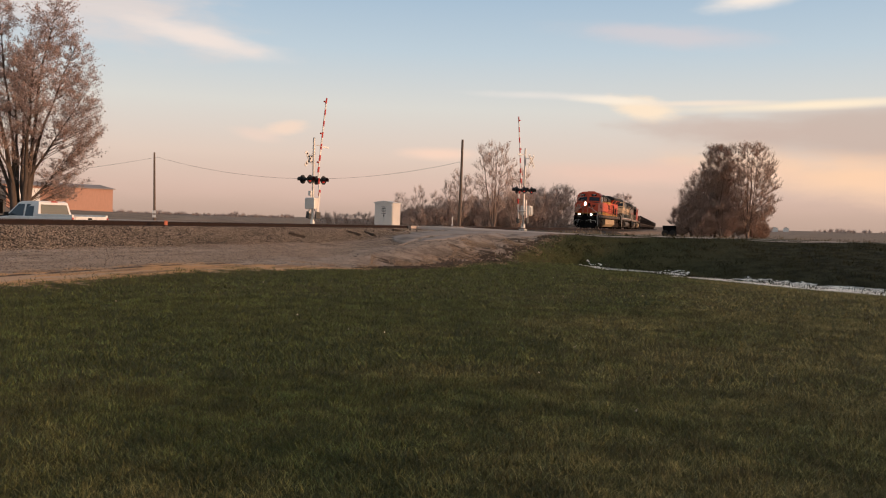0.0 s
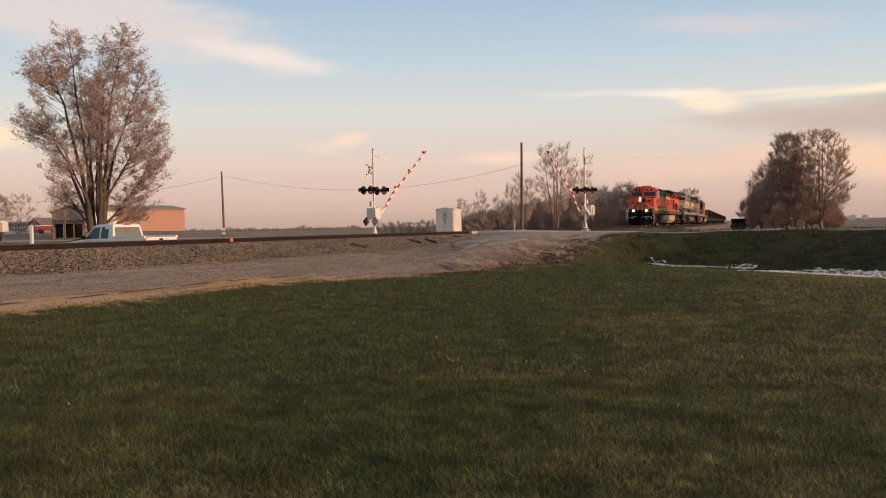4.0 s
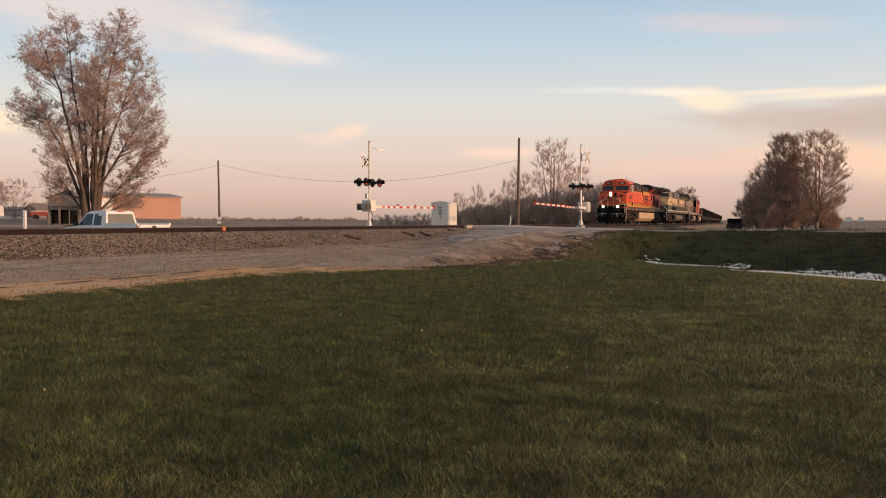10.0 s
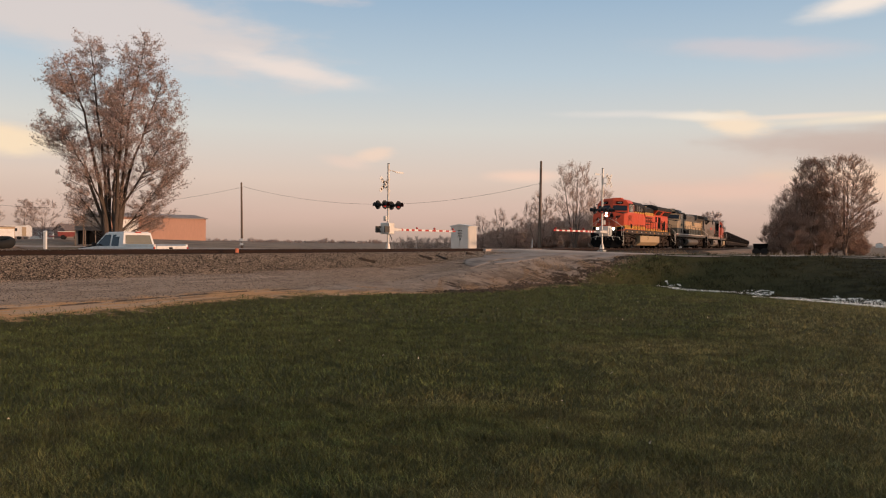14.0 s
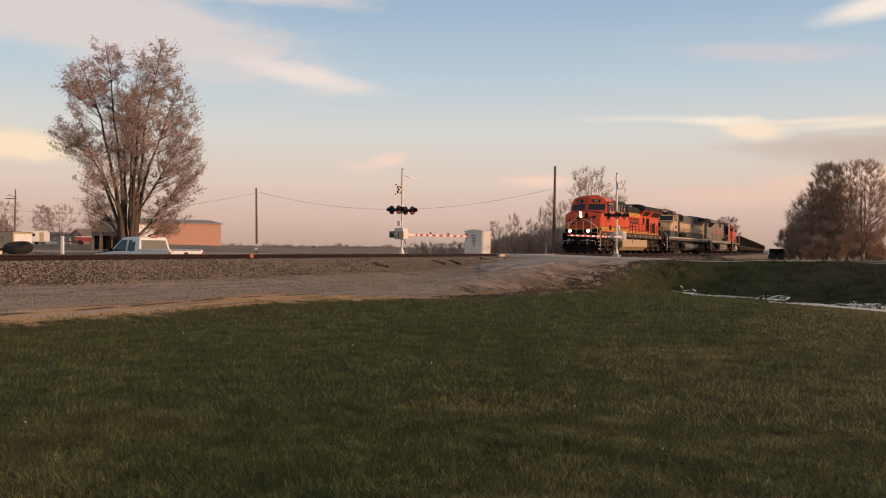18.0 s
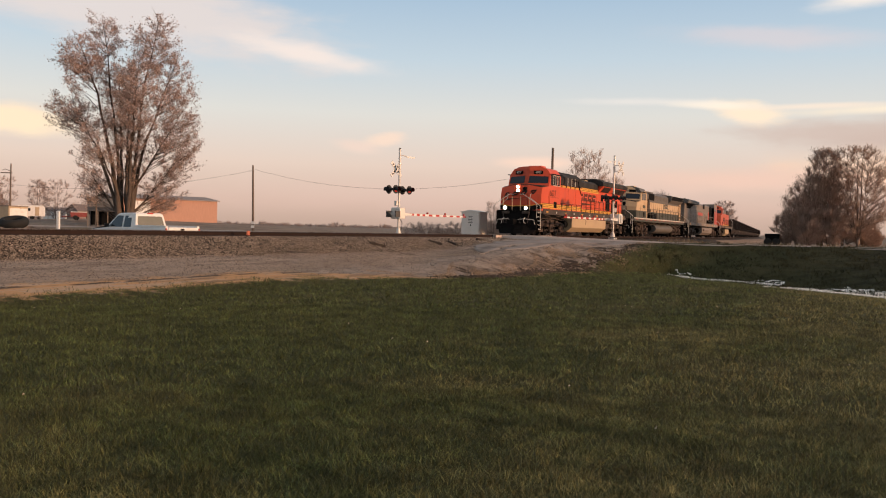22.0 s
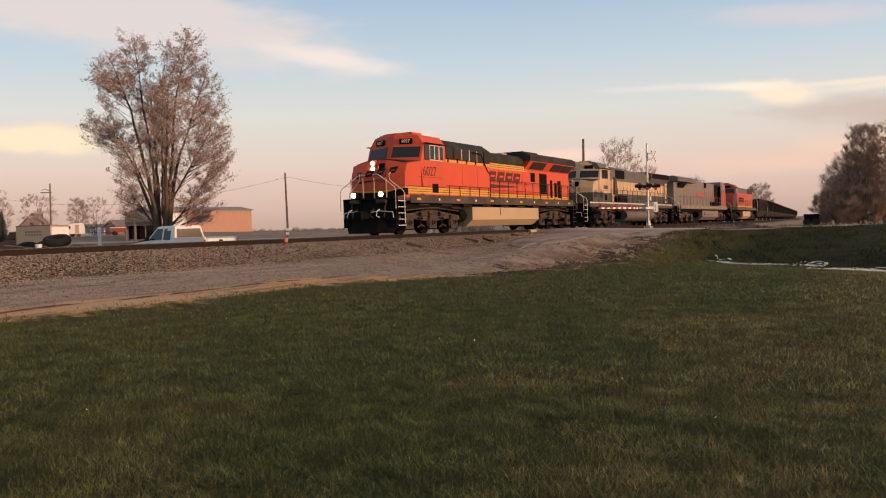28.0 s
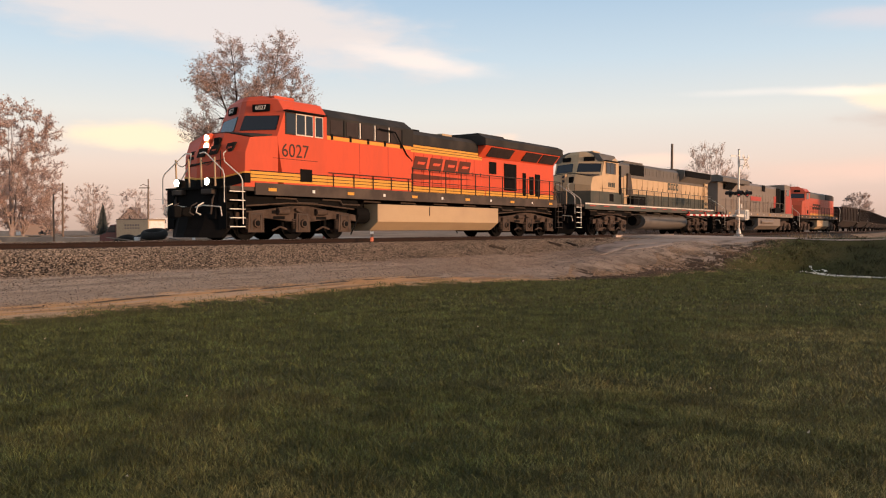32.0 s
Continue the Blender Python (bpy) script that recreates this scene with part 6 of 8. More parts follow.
    part("roof_fan", B(*[cyl((0, 18.2 + 1.7 * k, 4.42), (0, 18.2 + 1.7 * k, 4.56), 0.65, seg=20) for k in range(3)]), M_GREYTOP, t)
    part("cab_roof", B(prism([(-1.51, 4.15), (-1.215, 4.575), (-0.61, 4.735), (0.61, 4.735), (1.215, 4.575), (1.51, 4.15)], 3.98, 6.08, "y", 0.01)), M_GREYTOP, t, "sooty grey cab roof")
    part("dynamic_brake", B(box(0, 10.0, 4.46, 1.5, 3.0, 0.12, 0.03)), M_GREYTOP, t)
    return t


def third_locomotive():
    """Runs long hood first; its cab is at the rear."""
    t = thing("locomotive", along(0, 0, RAIL_TOP), "dull silver and red diesel locomotive running hood first", "locomotive", "locomotives")
    L = 24.4
    c = dict(cab=M_OLDRED, nose=M_OLDRED, sill=M_SILVER, tank=M_SILVER)
    chassis(t, L, c, (2.7, 4.8, 6.8), (19.2, 20.9, 22.6), (10.6, 18.2, False), far=True, lamps=False)
    part("hood", B(box(0, 10.4, 2.75, 2.0, 18.8, 2.1)), M_SILVER, t)
    part("hood_roof", B(prism([(-1.0, 3.75), (-1.0, 4.1), (-0.7, 4.35), (0.7, 4.35), (1.0, 4.1), (1.0, 3.75)], 1.0, 19.8, "y", 0.01)), M_SILVER, t)
    part("radiator_roof", B(prism([(-1.5, 4.02), (-1.5, 4.35), (-1.1, 4.55), (1.1, 4.55), (1.5, 4.35), (1.5, 4.02)], 0.7, 8.0, "y", 0.02)), M_GREYTOP, t, "sooty overhanging radiator roof")
    part("cab", B(prism([(19.8, 1.66), (22.1, 1.66), (22.4, 3.4), (22.1, 4.2), (21.8, 4.55), (19.8, 4.55)], -1.48, 1.48, "x", 0.03)), M_SILVER, t)
    part("nose", B(box(0, 22.6, 2.45, 2.7, 1.3, 1.6, 0.1)), M_OLDRED, t)
    part("exhaust_stack", B(box(0, 12.2, 4.42, 0.7, 1.2, 0.3, 0.03)), M_GRIMESHADE, t)
    for f in (-1, 1):
        part("radiator_grille", B(prism([(f * 1.0, 3.5), (f * 1.42, 4.0), (f * 1.44, 3.98), (f * 1.02, 3.48)], 2.3, 4.6, "y")), M_GRIMESHADE, t)
        for k in range(14):
            part("hood_door", B(box(f * 1.01, 5.4 + 0.98 * k, 2.6, 0.025, 0.92, 1.6, 0.008)), M_SILVER if k < 13 else M_OLDRED, t)
        part("red_side_band", B(box(f * 1.03, 11.6, 3.0, 0.02, 3.4, 0.36)), M_OLDRED, t, "faded red lettering band")
        part("red_cab_side", B(box(f * 1.49, 21.1, 2.9, 0.02, 1.9, 2.4)), M_OLDRED, t)
        part("cab_door", B(box(f * 1.3, 19.78, 3.0, 0.36, 0.03, 2.1), box(f * 1.035, 19.1, 3.1, 0.03, 1.3, 2.2)), M_GRIMESHADE, t)
        part("cab_window", B(box(f * 1.496, 20.9, 3.8, 0.03, 1.1, 0.6, 0.02)), M_WINDSHIELD, t)
        part("dark_vent", B(box(f * 1.04, 14.0, 4.0, 0.04, 1.0, 0.55)), M_GRIMESHADE, t)
        part("air_cleaner", B(box(f * 1.25, 17.4, 2.0, 0.45, 2.2, 0.6, 0.04)), M_GRIMESHADE, t)
        part("air_tank", B(cyl((f * 1.4, 11.4, 0.95), (f * 1.4, 15.4, 0.95), 0.2, seg=14)), M_SILVER, t)
        walkway_rail(t, f * 1.45, 1.6, 19.4, M_SILVER, 13)
    return t


def fourth_locomotive():
    t = thing("locomotive", along(0, 0, RAIL_TOP), "weathered orange and dark diesel locomotive", "locomotive", "locomotives")
    L = 22.4
    c = dict(cab=M_OLDORANGE, nose=M_OLDORANGE, sill=M_SILL, tank=M_TANK)
    chassis(t, L, c, (3.0, 4.7, 6.4), (17.0, 18.7, 20.4), (9.6, 15.8, False), far=True, lamps=False)
    cab(t, c, y0=1.8, lit=False)
    part("hood", B(box(0, 13.6, 2.7, 1.95, 15.6, 2.1)), M_OLDORANGE, t)
    part("hood_roof", B(prism([(-1.0, 3.7), (-1.0, 4.2), (-0.7, 4.4), (0.7, 4.4), (1.0, 4.2), (1.0, 3.7)], 5.8, 21.4, "y", 0.01)), M_GREYTOP, t, "sooty grey roof")
    for f in (-1, 1):
        stripes(t, f * 0.98, 5.9, 21.3, 1.75, 2.1, 1)
        for k in range(16):
            part("hood_door", B(box(f * 0.99, 7.0 + 0.9 * k, 2.75, 0.025, 0.84, 1.4, 0.008)), M_OLDORANGE, t)
        part("radiator_grille", B(box(f * 1.02, 18.4, 4.0, 0.06, 4.0, 0.6)), M_GRILLE, t)
        # the recess behind the cab is a black panel with painted shade
        part("dark_recess", B(box(f * 0.99, 6.4, 3.3, 0.04, 0.8, 1.5)), M_GRIMESHADE, t)
        slanted_mark(t, (1.004 if f > 0 else -1.016), 9.5, 13.5, 2.5, 3.1, M_LOGO, False)
        walkway_rail(t, f * 1.45, 6.2, 21.0, M_SILL, 10)
    return t


def coal_car():
    t = thing("coal_car", along(0, 0, RAIL_TOP), "sooty black high-sided coal car heaped with coal", "railway car", "coal cars")
    L = 16.2
    part("body", B(prism([(-1.5, 1.35), (-1.58, 3.08), (-1.50, 3.08), (-1.42, 1.5), (1.42, 1.5), (1.50, 3.08), (1.58, 3.08), (1.5, 1.35), (0.9, 0.55), (-0.9, 0.55)], 0.9, L - 0.9, "y")), M_COALCAR, t)
    for y in (0.9, L - 0.9):
        part("end_wall", B(box(0, y, 2.24, 3.0, 0.08, 1.7)), M_COALCAR, t)
    for f in (-1, 1):
        part("top_rail", B(box(f * 1.57, L / 2, 3.08, 0.14, L - 1.6, 0.14, 0.02)), M_COALCAR, t)
        part("side_sill", B(box(f * 1.52, L / 2, 1.38, 0.12, L - 1.6, 0.2, 0.02)), M_COALCAR, t)
        for k in range(11):
            part("side_post", B(box(f * 1.60, 1.1 + (L - 2.2) * k / 10, 2.22, 0.07, 0.12, 1.62)), M_COALCAR, t)
        part("end_ladder", B(tube([(f * 1.4, 0.3, 1.2), (f * 1.45, 0.35, 2.7), (f * 1.2, 0.85, 3.0)], 0.03)), M_RAILING, t)
        for ys in ((2.0, 3.78), (L - 3.78, L - 2.0)):
            part("side_frame", B(prism([(ys[0] - 0.4, 0.4), (ys[0] - 0.35, 0.6), (ys[0] + 0.5, 0.78), (ys[1] - 0.5, 0.78), (ys[1] + 0.35, 0.6), (ys[1] + 0.4, 0.4), (ys[1] - 0.4, 0.4), (ys[0] + 0.5, 0.22), (ys[1] - 0.5, 0.22)][:7], f * 1.0 - 0.06, f * 1.0 + 0.06)), M_GRIMESHADE, t)
    for y in (2.0, 3.78, L - 3.78, L - 2.0):
        part("wheelset", B(cyl((-0.78, y, 0.46), (-0.66, y, 0.46), 0.46, seg=18), cyl((0.66, y, 0.46), (0.78, y, 0.46), 0.46, seg=18), cyl((-1.0, y, 0.46), (1.0, y, 0.46), 0.08)), M_GRIMESHADE, t)
    part("centre_sill", B(box(0, L / 2, 0.95, 0.5, L - 0.4, 0.4)), M_GRIMESHADE, t)

    def heap(bm):
        ys = [1.0 + (L - 2.0) * k / 14 for k in range(15)]
        xs = [-1.42 + 2.84 * k / 6 for k in range(7)]
        vs = [[bm.verts.new((x, y, 2.86 + 0.26 * (1 - (x / 1.45) ** 2) * min(1, 1.6 * math.sin(math.pi * (y - 0.6) / (L - 1.2))) + 0.08 * noise.noise((x * 2, y, 0)))) for x in xs] for y in ys]
        for a, b in zip(vs, vs[1:]):
            for k in range(6):
                bm.faces.new((a[k], a[k + 1], b[k + 1], b[k]))
    part("coal_load", B(heap), M_COAL, t, "heaped coal", smooth=True)
    return t


UNITS = []
lead, WHEELS = lead_locomotive()
UNITS.append((lead, 0.0, 22.9))
UNITS.append((second_locomotive(), 23.1, 24.6))
UNITS.append((third_locomotive(), 48.0, 24.4))
UNITS.append((fourth_locomotive(), 72.7, 22.4))
first_car = coal_car()
for k in range(17):
    UNITS.append((first_car if k == 0 else copy_thing(first_car, along(0, 0, RAIL_TOP)), 95.4 + 16.4 * k, 16.2))

# ---- trees ----
def spikes(rows):
    """Thin tapering twigs: rows of (foot, tip, radius)."""
    P0, P1 = np.array([r[0] for r in rows], float), np.array([r[1] for r in rows], float)
    R = np.array([r[2] for r in rows], float)[:, None]
    d = P1 - P0
    d /= np.linalg.norm(d, axis=1, keepdims=True) + 1e-9
    u = np.cross(d, np.where(np.abs(d[:, 2:3]) > 0.9, [[1.0, 0, 0]], [[0, 0, 1.0]]))
    u /= np.linalg.norm(u, axis=1, keepdims=True) + 1e-9
    v = np.cross(d, u)
    ring = [P0 + R * (math.cos(a) * u + math.sin(a) * v) for a in (0, math.tau / 3, 2 * math.tau / 3)]
    pts = np.stack([ring[0], ring[1], P1, ring[1], ring[2], P1, ring[2], ring[0], P1], 1).reshape(-1, 3)
    return pts


def raw_mesh(name, pts, material):
    n = len(pts) // 3
    me = bpy.data.meshes.new(name)
    me.vertices.add(3 * n)
    me.loops.add(3 * n)
    me.polygons.add(n)
    me.vertices.foreach_set("co", np.ascontiguousarray(pts, np.float32).ravel())
    me.loops.foreach_set("vertex_index", np.arange(3 * n, dtype=np.int32))
    me.polygons.foreach_set("loop_start", np.arange(0, 3 * n, 3, dtype=np.int32))
    me.update(calc_edges=True)
    me.materials.append(material)
    return me


def limb(bm, pts, r0, r1, seg=6):
    rings = []
    n = len(pts)
    for i, p in enumerate(pts):
        d = (pts[min(i + 1, n - 1)] - pts[max(i - 1, 0)]).normalized()
        q = d.to_track_quat("Z", "Y")
        r = r0 + (r1 - r0) * (i / (n - 1)) ** 0.8
        rings.append([bm.verts.new(p + q @ Vector((r * math.cos(k * math.tau / seg), r * math.sin(k * math.tau / seg), 0))) for k in range(seg)])
    for a, b in zip(rings, rings[1:]):
        for k in range(seg):
            bm.faces.new((a[k], a[(k + 1) % seg], b[(k + 1) % seg], b[k]))
    bm.faces.new(rings[-1])


def tree(m, H, W, label, seed, limbs=8, clusters=300, leaves=0, leaf=0.14, r0=0.2, twig=0.012, twigs=12, reach=0.75, base=0.1, square=2.4, fork=0.12, category="tree", mats=None, name="tree", lobes=0.16, bough=0.03, slope=0.65, rise=0.35, crowns=()):
    """Slender limbs fan out from low down and fill an egg-shaped crown with twigs and sparse leaves."""
    rnd = random.Random(seed)
    t = thing(name, m, label, category)
    bark, leafm, twigm = mats or (M_BARK, M_LEAF, M_TWIG)
    bm = bmesh.new()
    zc, half = H * (1.06 + base) / 2, H * (1 - base) * 0.53

    def radius_at(z, a):
        f = min(1.0, abs((z - zc) / half))
        f = f ** 0.95 if z < zc else f ** 0.9
        lobe = 1 + lobes * noise.noise((math.cos(a) * 1.3 + seed, math.sin(a) * 1.3, z * 3.2 / H)) + 0.6 * lobes * noise.noise((math.cos(a) * 3 + seed, math.sin(a) * 3, z * 9 / H))
        return W / 2 * (1 - f ** square) ** (1 / 2.2) * lobe

    limb(bm, [Vector((0, 0, -0.4)), Vector((0, 0, fork * H * 0.4)), Vector((0.02, 0, fork * H))], r0 * 1.6, r0 * 1.1, 10)
    spine = []
    for u, v, zz, ru, rz in crowns:          # one stem into each part of the crown, bowed outwards low down
        foot, n, pts = Vector((0.30 * math.copysign(1, u) * min(1, abs(u)), 0.08 * v, 0.0)), 12, []
        side, top = Vector((u, v, 0)), min(zz + 0.75 * rz, H * 0.99)
        high = top > 0.6 * H
        for k in range(n + 1):
            f = k / n
            g = f ** 1.9 if high else max(0.0, (f - 0.3) / 0.7) ** 0.95
            z = f if high else min(f / 0.35, 1.0) * 0.45 + max(0.0, (f - 0.35) / 0.65) * 0.55
            wob = 0.012 * H * f * (1 - 0.5 * f)
            pts.append(foot + side * (0.92 * g) + Vector((rnd.uniform(-wob, wob), rnd.uniform(-wob, wob), -0.3 + (top + 0.3) * z)))
        limb(bm, pts, r0 * rnd.uniform(0.42, 0.6) * (1.0 if top > 0.6 * H else 0.6), 0.014)
        for k in range(n):
            for f in (0.0, 0.5):
                spine.append((pts[k].lerp(pts[k + 1], f), k / n))
    for i in range(0 if crowns else limbs):
        a = math.tau * (i + rnd.uniform(-0.3, 0.3)) / limbs
        rr = (0.12, 0.75, 0.45, 0.95)[i % 4] * rnd.uniform(0.85, 1.1)
        top = H * (0.98 - 0.26 * rr ** 1.5 * rnd.uniform(0.7, 1.1))
        end = rr * min(radius_at(top * 0.9, a), W * 0.42)
        pts, n = [], 11
        for k in range(n + 1):
            f = k / n
            z = fork * H * 0.55 + (top - fork * H * 0.55) * f
            r = end * (0.45 * f + 0.55 * f ** 0.55) * (0.72 + 0.28 * f) + 0.10 * (1 - f)
            wob = 0.02 * H * f * (1 - 0.4 * f)
            pts.append(Vector((r * math.cos(a) + rnd.uniform(-wob, wob) * 0.5, r * math.sin(a) + rnd.uniform(-wob, wob) * 0.5, z)))
        rl = r0 * rnd.uniform(0.42, 0.62)
        limb(bm, pts, rl, 0.012)
        for k in range(n):
            for f in (0.0, 0.5):
                spine.append((pts[k].lerp(pts[k + 1], f), k / n))
    low = 0.16 if category == "tree" else 0.05
    S = np.array([p[:] for p, _ in spine])
    along_limb = np.array([f for _, f in spine])
    rows, feet, cl = [], [], []
    sizes = [ru * ru * rz for _, _, _, ru, rz in crowns]
    while len(cl) < clusters and crowns:
        u, v, zz, ru, rz = rnd.choices(crowns, sizes)[0]
        d = Vector((rnd.gauss(0, 1), rnd.gauss(0, 1), rnd.gauss(0, 1))).normalized()
        r = rnd.random() ** 0.36 * (0.90 + 0.3 * noise.noise((d.x * 2 + u, d.y * 2 + zz, d.z * 2)))
        cl.append(Vector((u + d.x * ru * r, v + d.y * ru * 1.1 * r, max(base * H, zz + d.z * rz * r))))
    while len(cl) < clusters:
        z, a = H * rnd.uniform(base, 1.0), rnd.uniform(0, math.tau)
        R = radius_at(z, a)
        if rnd.random() * W / 2 > R:
            continue
        r = R * rnd.random() ** 0.42 * rnd.uniform(0.92, 1.03)
        cl.append(Vector((r * math.cos(a), r * math.sin(a), z)))
    for c in cl:
        d = np.linalg.norm(S - np.array(c[:]), axis=1)
        drop = S[:, 2] - (c.z - slope * np.hypot(S[:, 0] - c.x, S[:, 1] - c.y))
        k = int(np.argmin(d + 2.4 * np.maximum(drop, 0) + 0.5 * (along_limb < low) * H))
        p = Vector(S[k])
        mid = p.lerp(c, 0.5) + Vector((rnd.gauss(0, 0.05), rnd.gauss(0, 0.05), 0.02)) * (c - p).length
        br = bough * (1.2 - along_limb[k]) * (0.5 + (c - p).length / W)
        limb(bm, [p, mid, c], br + 0.006, 0.006, 3)
        out = (c - p).normalized() if (c - p).length > 1e-3 else Vector((0, 0, 1))
        for _ in range(twigs):
            g = rnd.uniform(0.35, 1.0)
            b = mid.lerp(c, g)
            d3 = (out * 0.7 + Vector((rnd.gauss(0, 0.75), rnd.gauss(0, 0.75), rnd.gauss(rise, 0.6)))).normalized()
            e = b + d3 * reach * rnd.uniform(0.35, 1.0)
            rows.append((b[:], e[:], twig))
            feet.append((b, e))
            for _ in range(2):
                b2 = b.lerp(e, rnd.uniform(0.3, 0.9))
                d4 = (d3 + Vector((rnd.gauss(0, 0.6), rnd.gauss(0, 0.6), rnd.gauss(0.2, 0.5)))).normalized()
                rows.append((b2[:], (b2 + d4 * reach * rnd.uniform(0.2, 0.5))[:], twig * 0.7))
    part("trunk", bm, bark, t, smooth=True)
    tw = new("twig_spray", raw_mesh("twig_spray", spikes(rows), twigm))
    tw.parent = t
    if leaves:
        rng = np.random.default_rng(seed)
        pick = rng.integers(0, len(feet), leaves)
        A, E = np.array([f[0][:] for f in feet]), np.array([f[1][:] for f in feet])
        c = A[pick] + (E[pick] - A[pick]) * rng.uniform(0.2, 1.15, (leaves, 1)) + rng.normal(0, 0.09, (leaves, 3))
        u = rng.normal(0, 1, (leaves, 3))
        u /= np.linalg.norm(u, axis=1, keepdims=True)
        v = np.cross(u, rng.normal(0, 1, (leaves, 3)))
        v /= np.linalg.norm(v, axis=1, keepdims=True)
        w = leaf * rng.uniform(0.5, 1.2, (leaves, 1))
        pts = np.stack([c - u * w * 0.5, c + v * w * 0.42, c + u * w * 0.55, c - u * w * 0.5, c + u * w * 0.55, c - v * w * 0.36], 1).reshape(-1, 3)
        cr = new("crown", raw_mesh("crown", pts, leafm))
        cr.parent = t
        tagged(cr, "sparse dry reddish brown leaves")
    return t


def shrub(m, H, W, label, seed, mats, twig=0.022, clusters=130, twigs=13):
    return tree(m, H, W, label, seed, limbs=7, clusters=clusters, r0=0.07, twig=twig, twigs=twigs, reach=H * 0.13 + 0.35, base=0.03, fork=0.05, category="shrub", mats=mats, name="shrub", bough=0.012, lobes=0.3, rise=0.9)


M_BRUSH = island_mat("brushwood", (0.46, 0.345, 0.29), (0.72, 0.56, 0.47), 0.95)
M_GROVE = island_mat("grove_twigs", (0.46, 0.345, 0.28), (0.70, 0.545, 0.45), 0.95, 0.5)
# far twigs, leaves and wood: haze is put into their pale colours
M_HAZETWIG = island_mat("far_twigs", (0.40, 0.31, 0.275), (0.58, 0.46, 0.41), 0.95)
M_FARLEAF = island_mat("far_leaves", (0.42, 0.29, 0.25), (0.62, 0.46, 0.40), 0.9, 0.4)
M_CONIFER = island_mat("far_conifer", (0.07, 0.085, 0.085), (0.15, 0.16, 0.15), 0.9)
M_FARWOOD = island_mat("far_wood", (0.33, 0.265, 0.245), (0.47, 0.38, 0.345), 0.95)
M_MAPLEBARK = mat("maple_bark", (0.105, 0.078, 0.062), 0.95, vary=0.4, scale=5, fine=30, bump=0.8, stretch=(2, 2, 0.5))
# bark paled by painted haze like the far twigs
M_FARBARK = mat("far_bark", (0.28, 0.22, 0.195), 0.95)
M_GROVEBARK = mat("grove_bark", (0.22, 0.165, 0.135), 0.95)
MAPLE_CROWNS = ((-1.4, 0.5, 13.0, 1.4, 2.4), (1.8, -0.5, 12.9, 1.95, 2.4), (-2.8, -0.9, 11.4, 1.75, 2.2), (-3.5, 0.8, 8.5, 1.85, 1.4), (3.1, 0.9, 10.3, 1.9, 2.6), (3.3, -0.9, 6.7, 2.0, 2.6), (2.5, 1.0, 3.6, 1.8, 1.6), (-1.9, -1.4, 6.2, 1.7, 2.0), (-2.1, 1.2, 3.7, 1.5, 1.4), (0.6, -2.7, 9.0, 1.9, 3.2), (-0.5, 2.7, 9.4, 1.9, 3.2), (0.3, 0.2, 5.6, 1.5, 2.2), (0.2, 0.0, 10.4, 1.5, 2.4))
tree(pose(-25.8, 53.3, 0.2, 0, 0, 26), 15.6, 10.2, "tall maple with sparse dry reddish leaves in the yard", 5, clusters=1350, leaves=52000, leaf=0.10, r0=0.42, twigs=6, reach=0.60, base=0.12, fork=0.09, bough=0.018, slope=0.5, crowns=MAPLE_CROWNS, mats=(M_MAPLEBARK, M_LEAF, M_TWIG))
# right of the track: a dense grove with two tall trees
GROVE, HEDGE = (M_GROVEBARK, M_LEAF, M_GROVE), (M_GROVEBARK, M_LEAF, M_BRUSH)
tree(pose(34.6, 100.5, 0.7), 11.0, 4.2, "tall bare tree rising out of the grove", 21, limbs=6, clusters=230, r0=0.15, twig=0.018, twigs=16, reach=0.9, base=0.42, mats=GROVE, fork=0.3, rise=1.1, bough=0.016, lobes=0.3)
tree(pose(38.2, 99.5, 0.7), 11.2, 7.2, "bare spreading tree with fine twigs by the grove", 22, limbs=9, clusters=430, r0=0.17, twig=0.018, twigs=16, reach=0.9, base=0.06, mats=GROVE, lobes=0.3, rise=0.9, bough=0.016)
for k, (x, y, h, w) in enumerate(((31.2, 102.5, 3.6, 3.2), (31.9, 101.0, 5.2, 3.4), (32.6, 103.0, 6.6, 4.0), (33.6, 101.5, 7.6, 4.4), (34.8, 102.5, 8.0, 4.6), (36.2, 101.5, 7.4, 4.4), (37.6, 102.5, 5.8, 4.2), (39.4, 101.0, 3.2, 3.6), (40.6, 101.5, 1.8, 2.8), (35.0, 99.5, 4.2, 4.2), (32.8, 99.8, 4.0, 3.6))):
    shrub(pose(x, y, 0.6, 0, 0, 47 * k), h, w, "dense bare grey-brown brush of the grove", 70 + k, GROVE, clusters=125, twig=0.017, twigs=18)
# behind the pole: bare trees and a long brushy hedge
tree(pose(7.3, 95.6, 0.4), 10.2, 5.2, "bare tree with a few last leaves behind the pole", 31, limbs=9, clusters=190, leaves=900, r0=0.15, twig=0.012, twigs=11, reach=0.9, base=0.22, bough=0.016, rise=1.2, square=3.0, mats=HEDGE)
tree(pose(3.4, 99.0, 0.4), 7.0, 4.0, "small bare tree in the hedge", 32, limbs=6, clusters=130, r0=0.08, twig=0.013, base=0.15, reach=0.9, rise=1.2, bough=0.014, mats=HEDGE)
tree(pose(10.5, 101.0, 0.4), 7.6, 4.6, "slender bare tree in the hedge", 35, limbs=6, clusters=150, r0=0.08, twig=0.013, base=0.15, reach=0.9, rise=1.2, bough=0.014, mats=HEDGE)
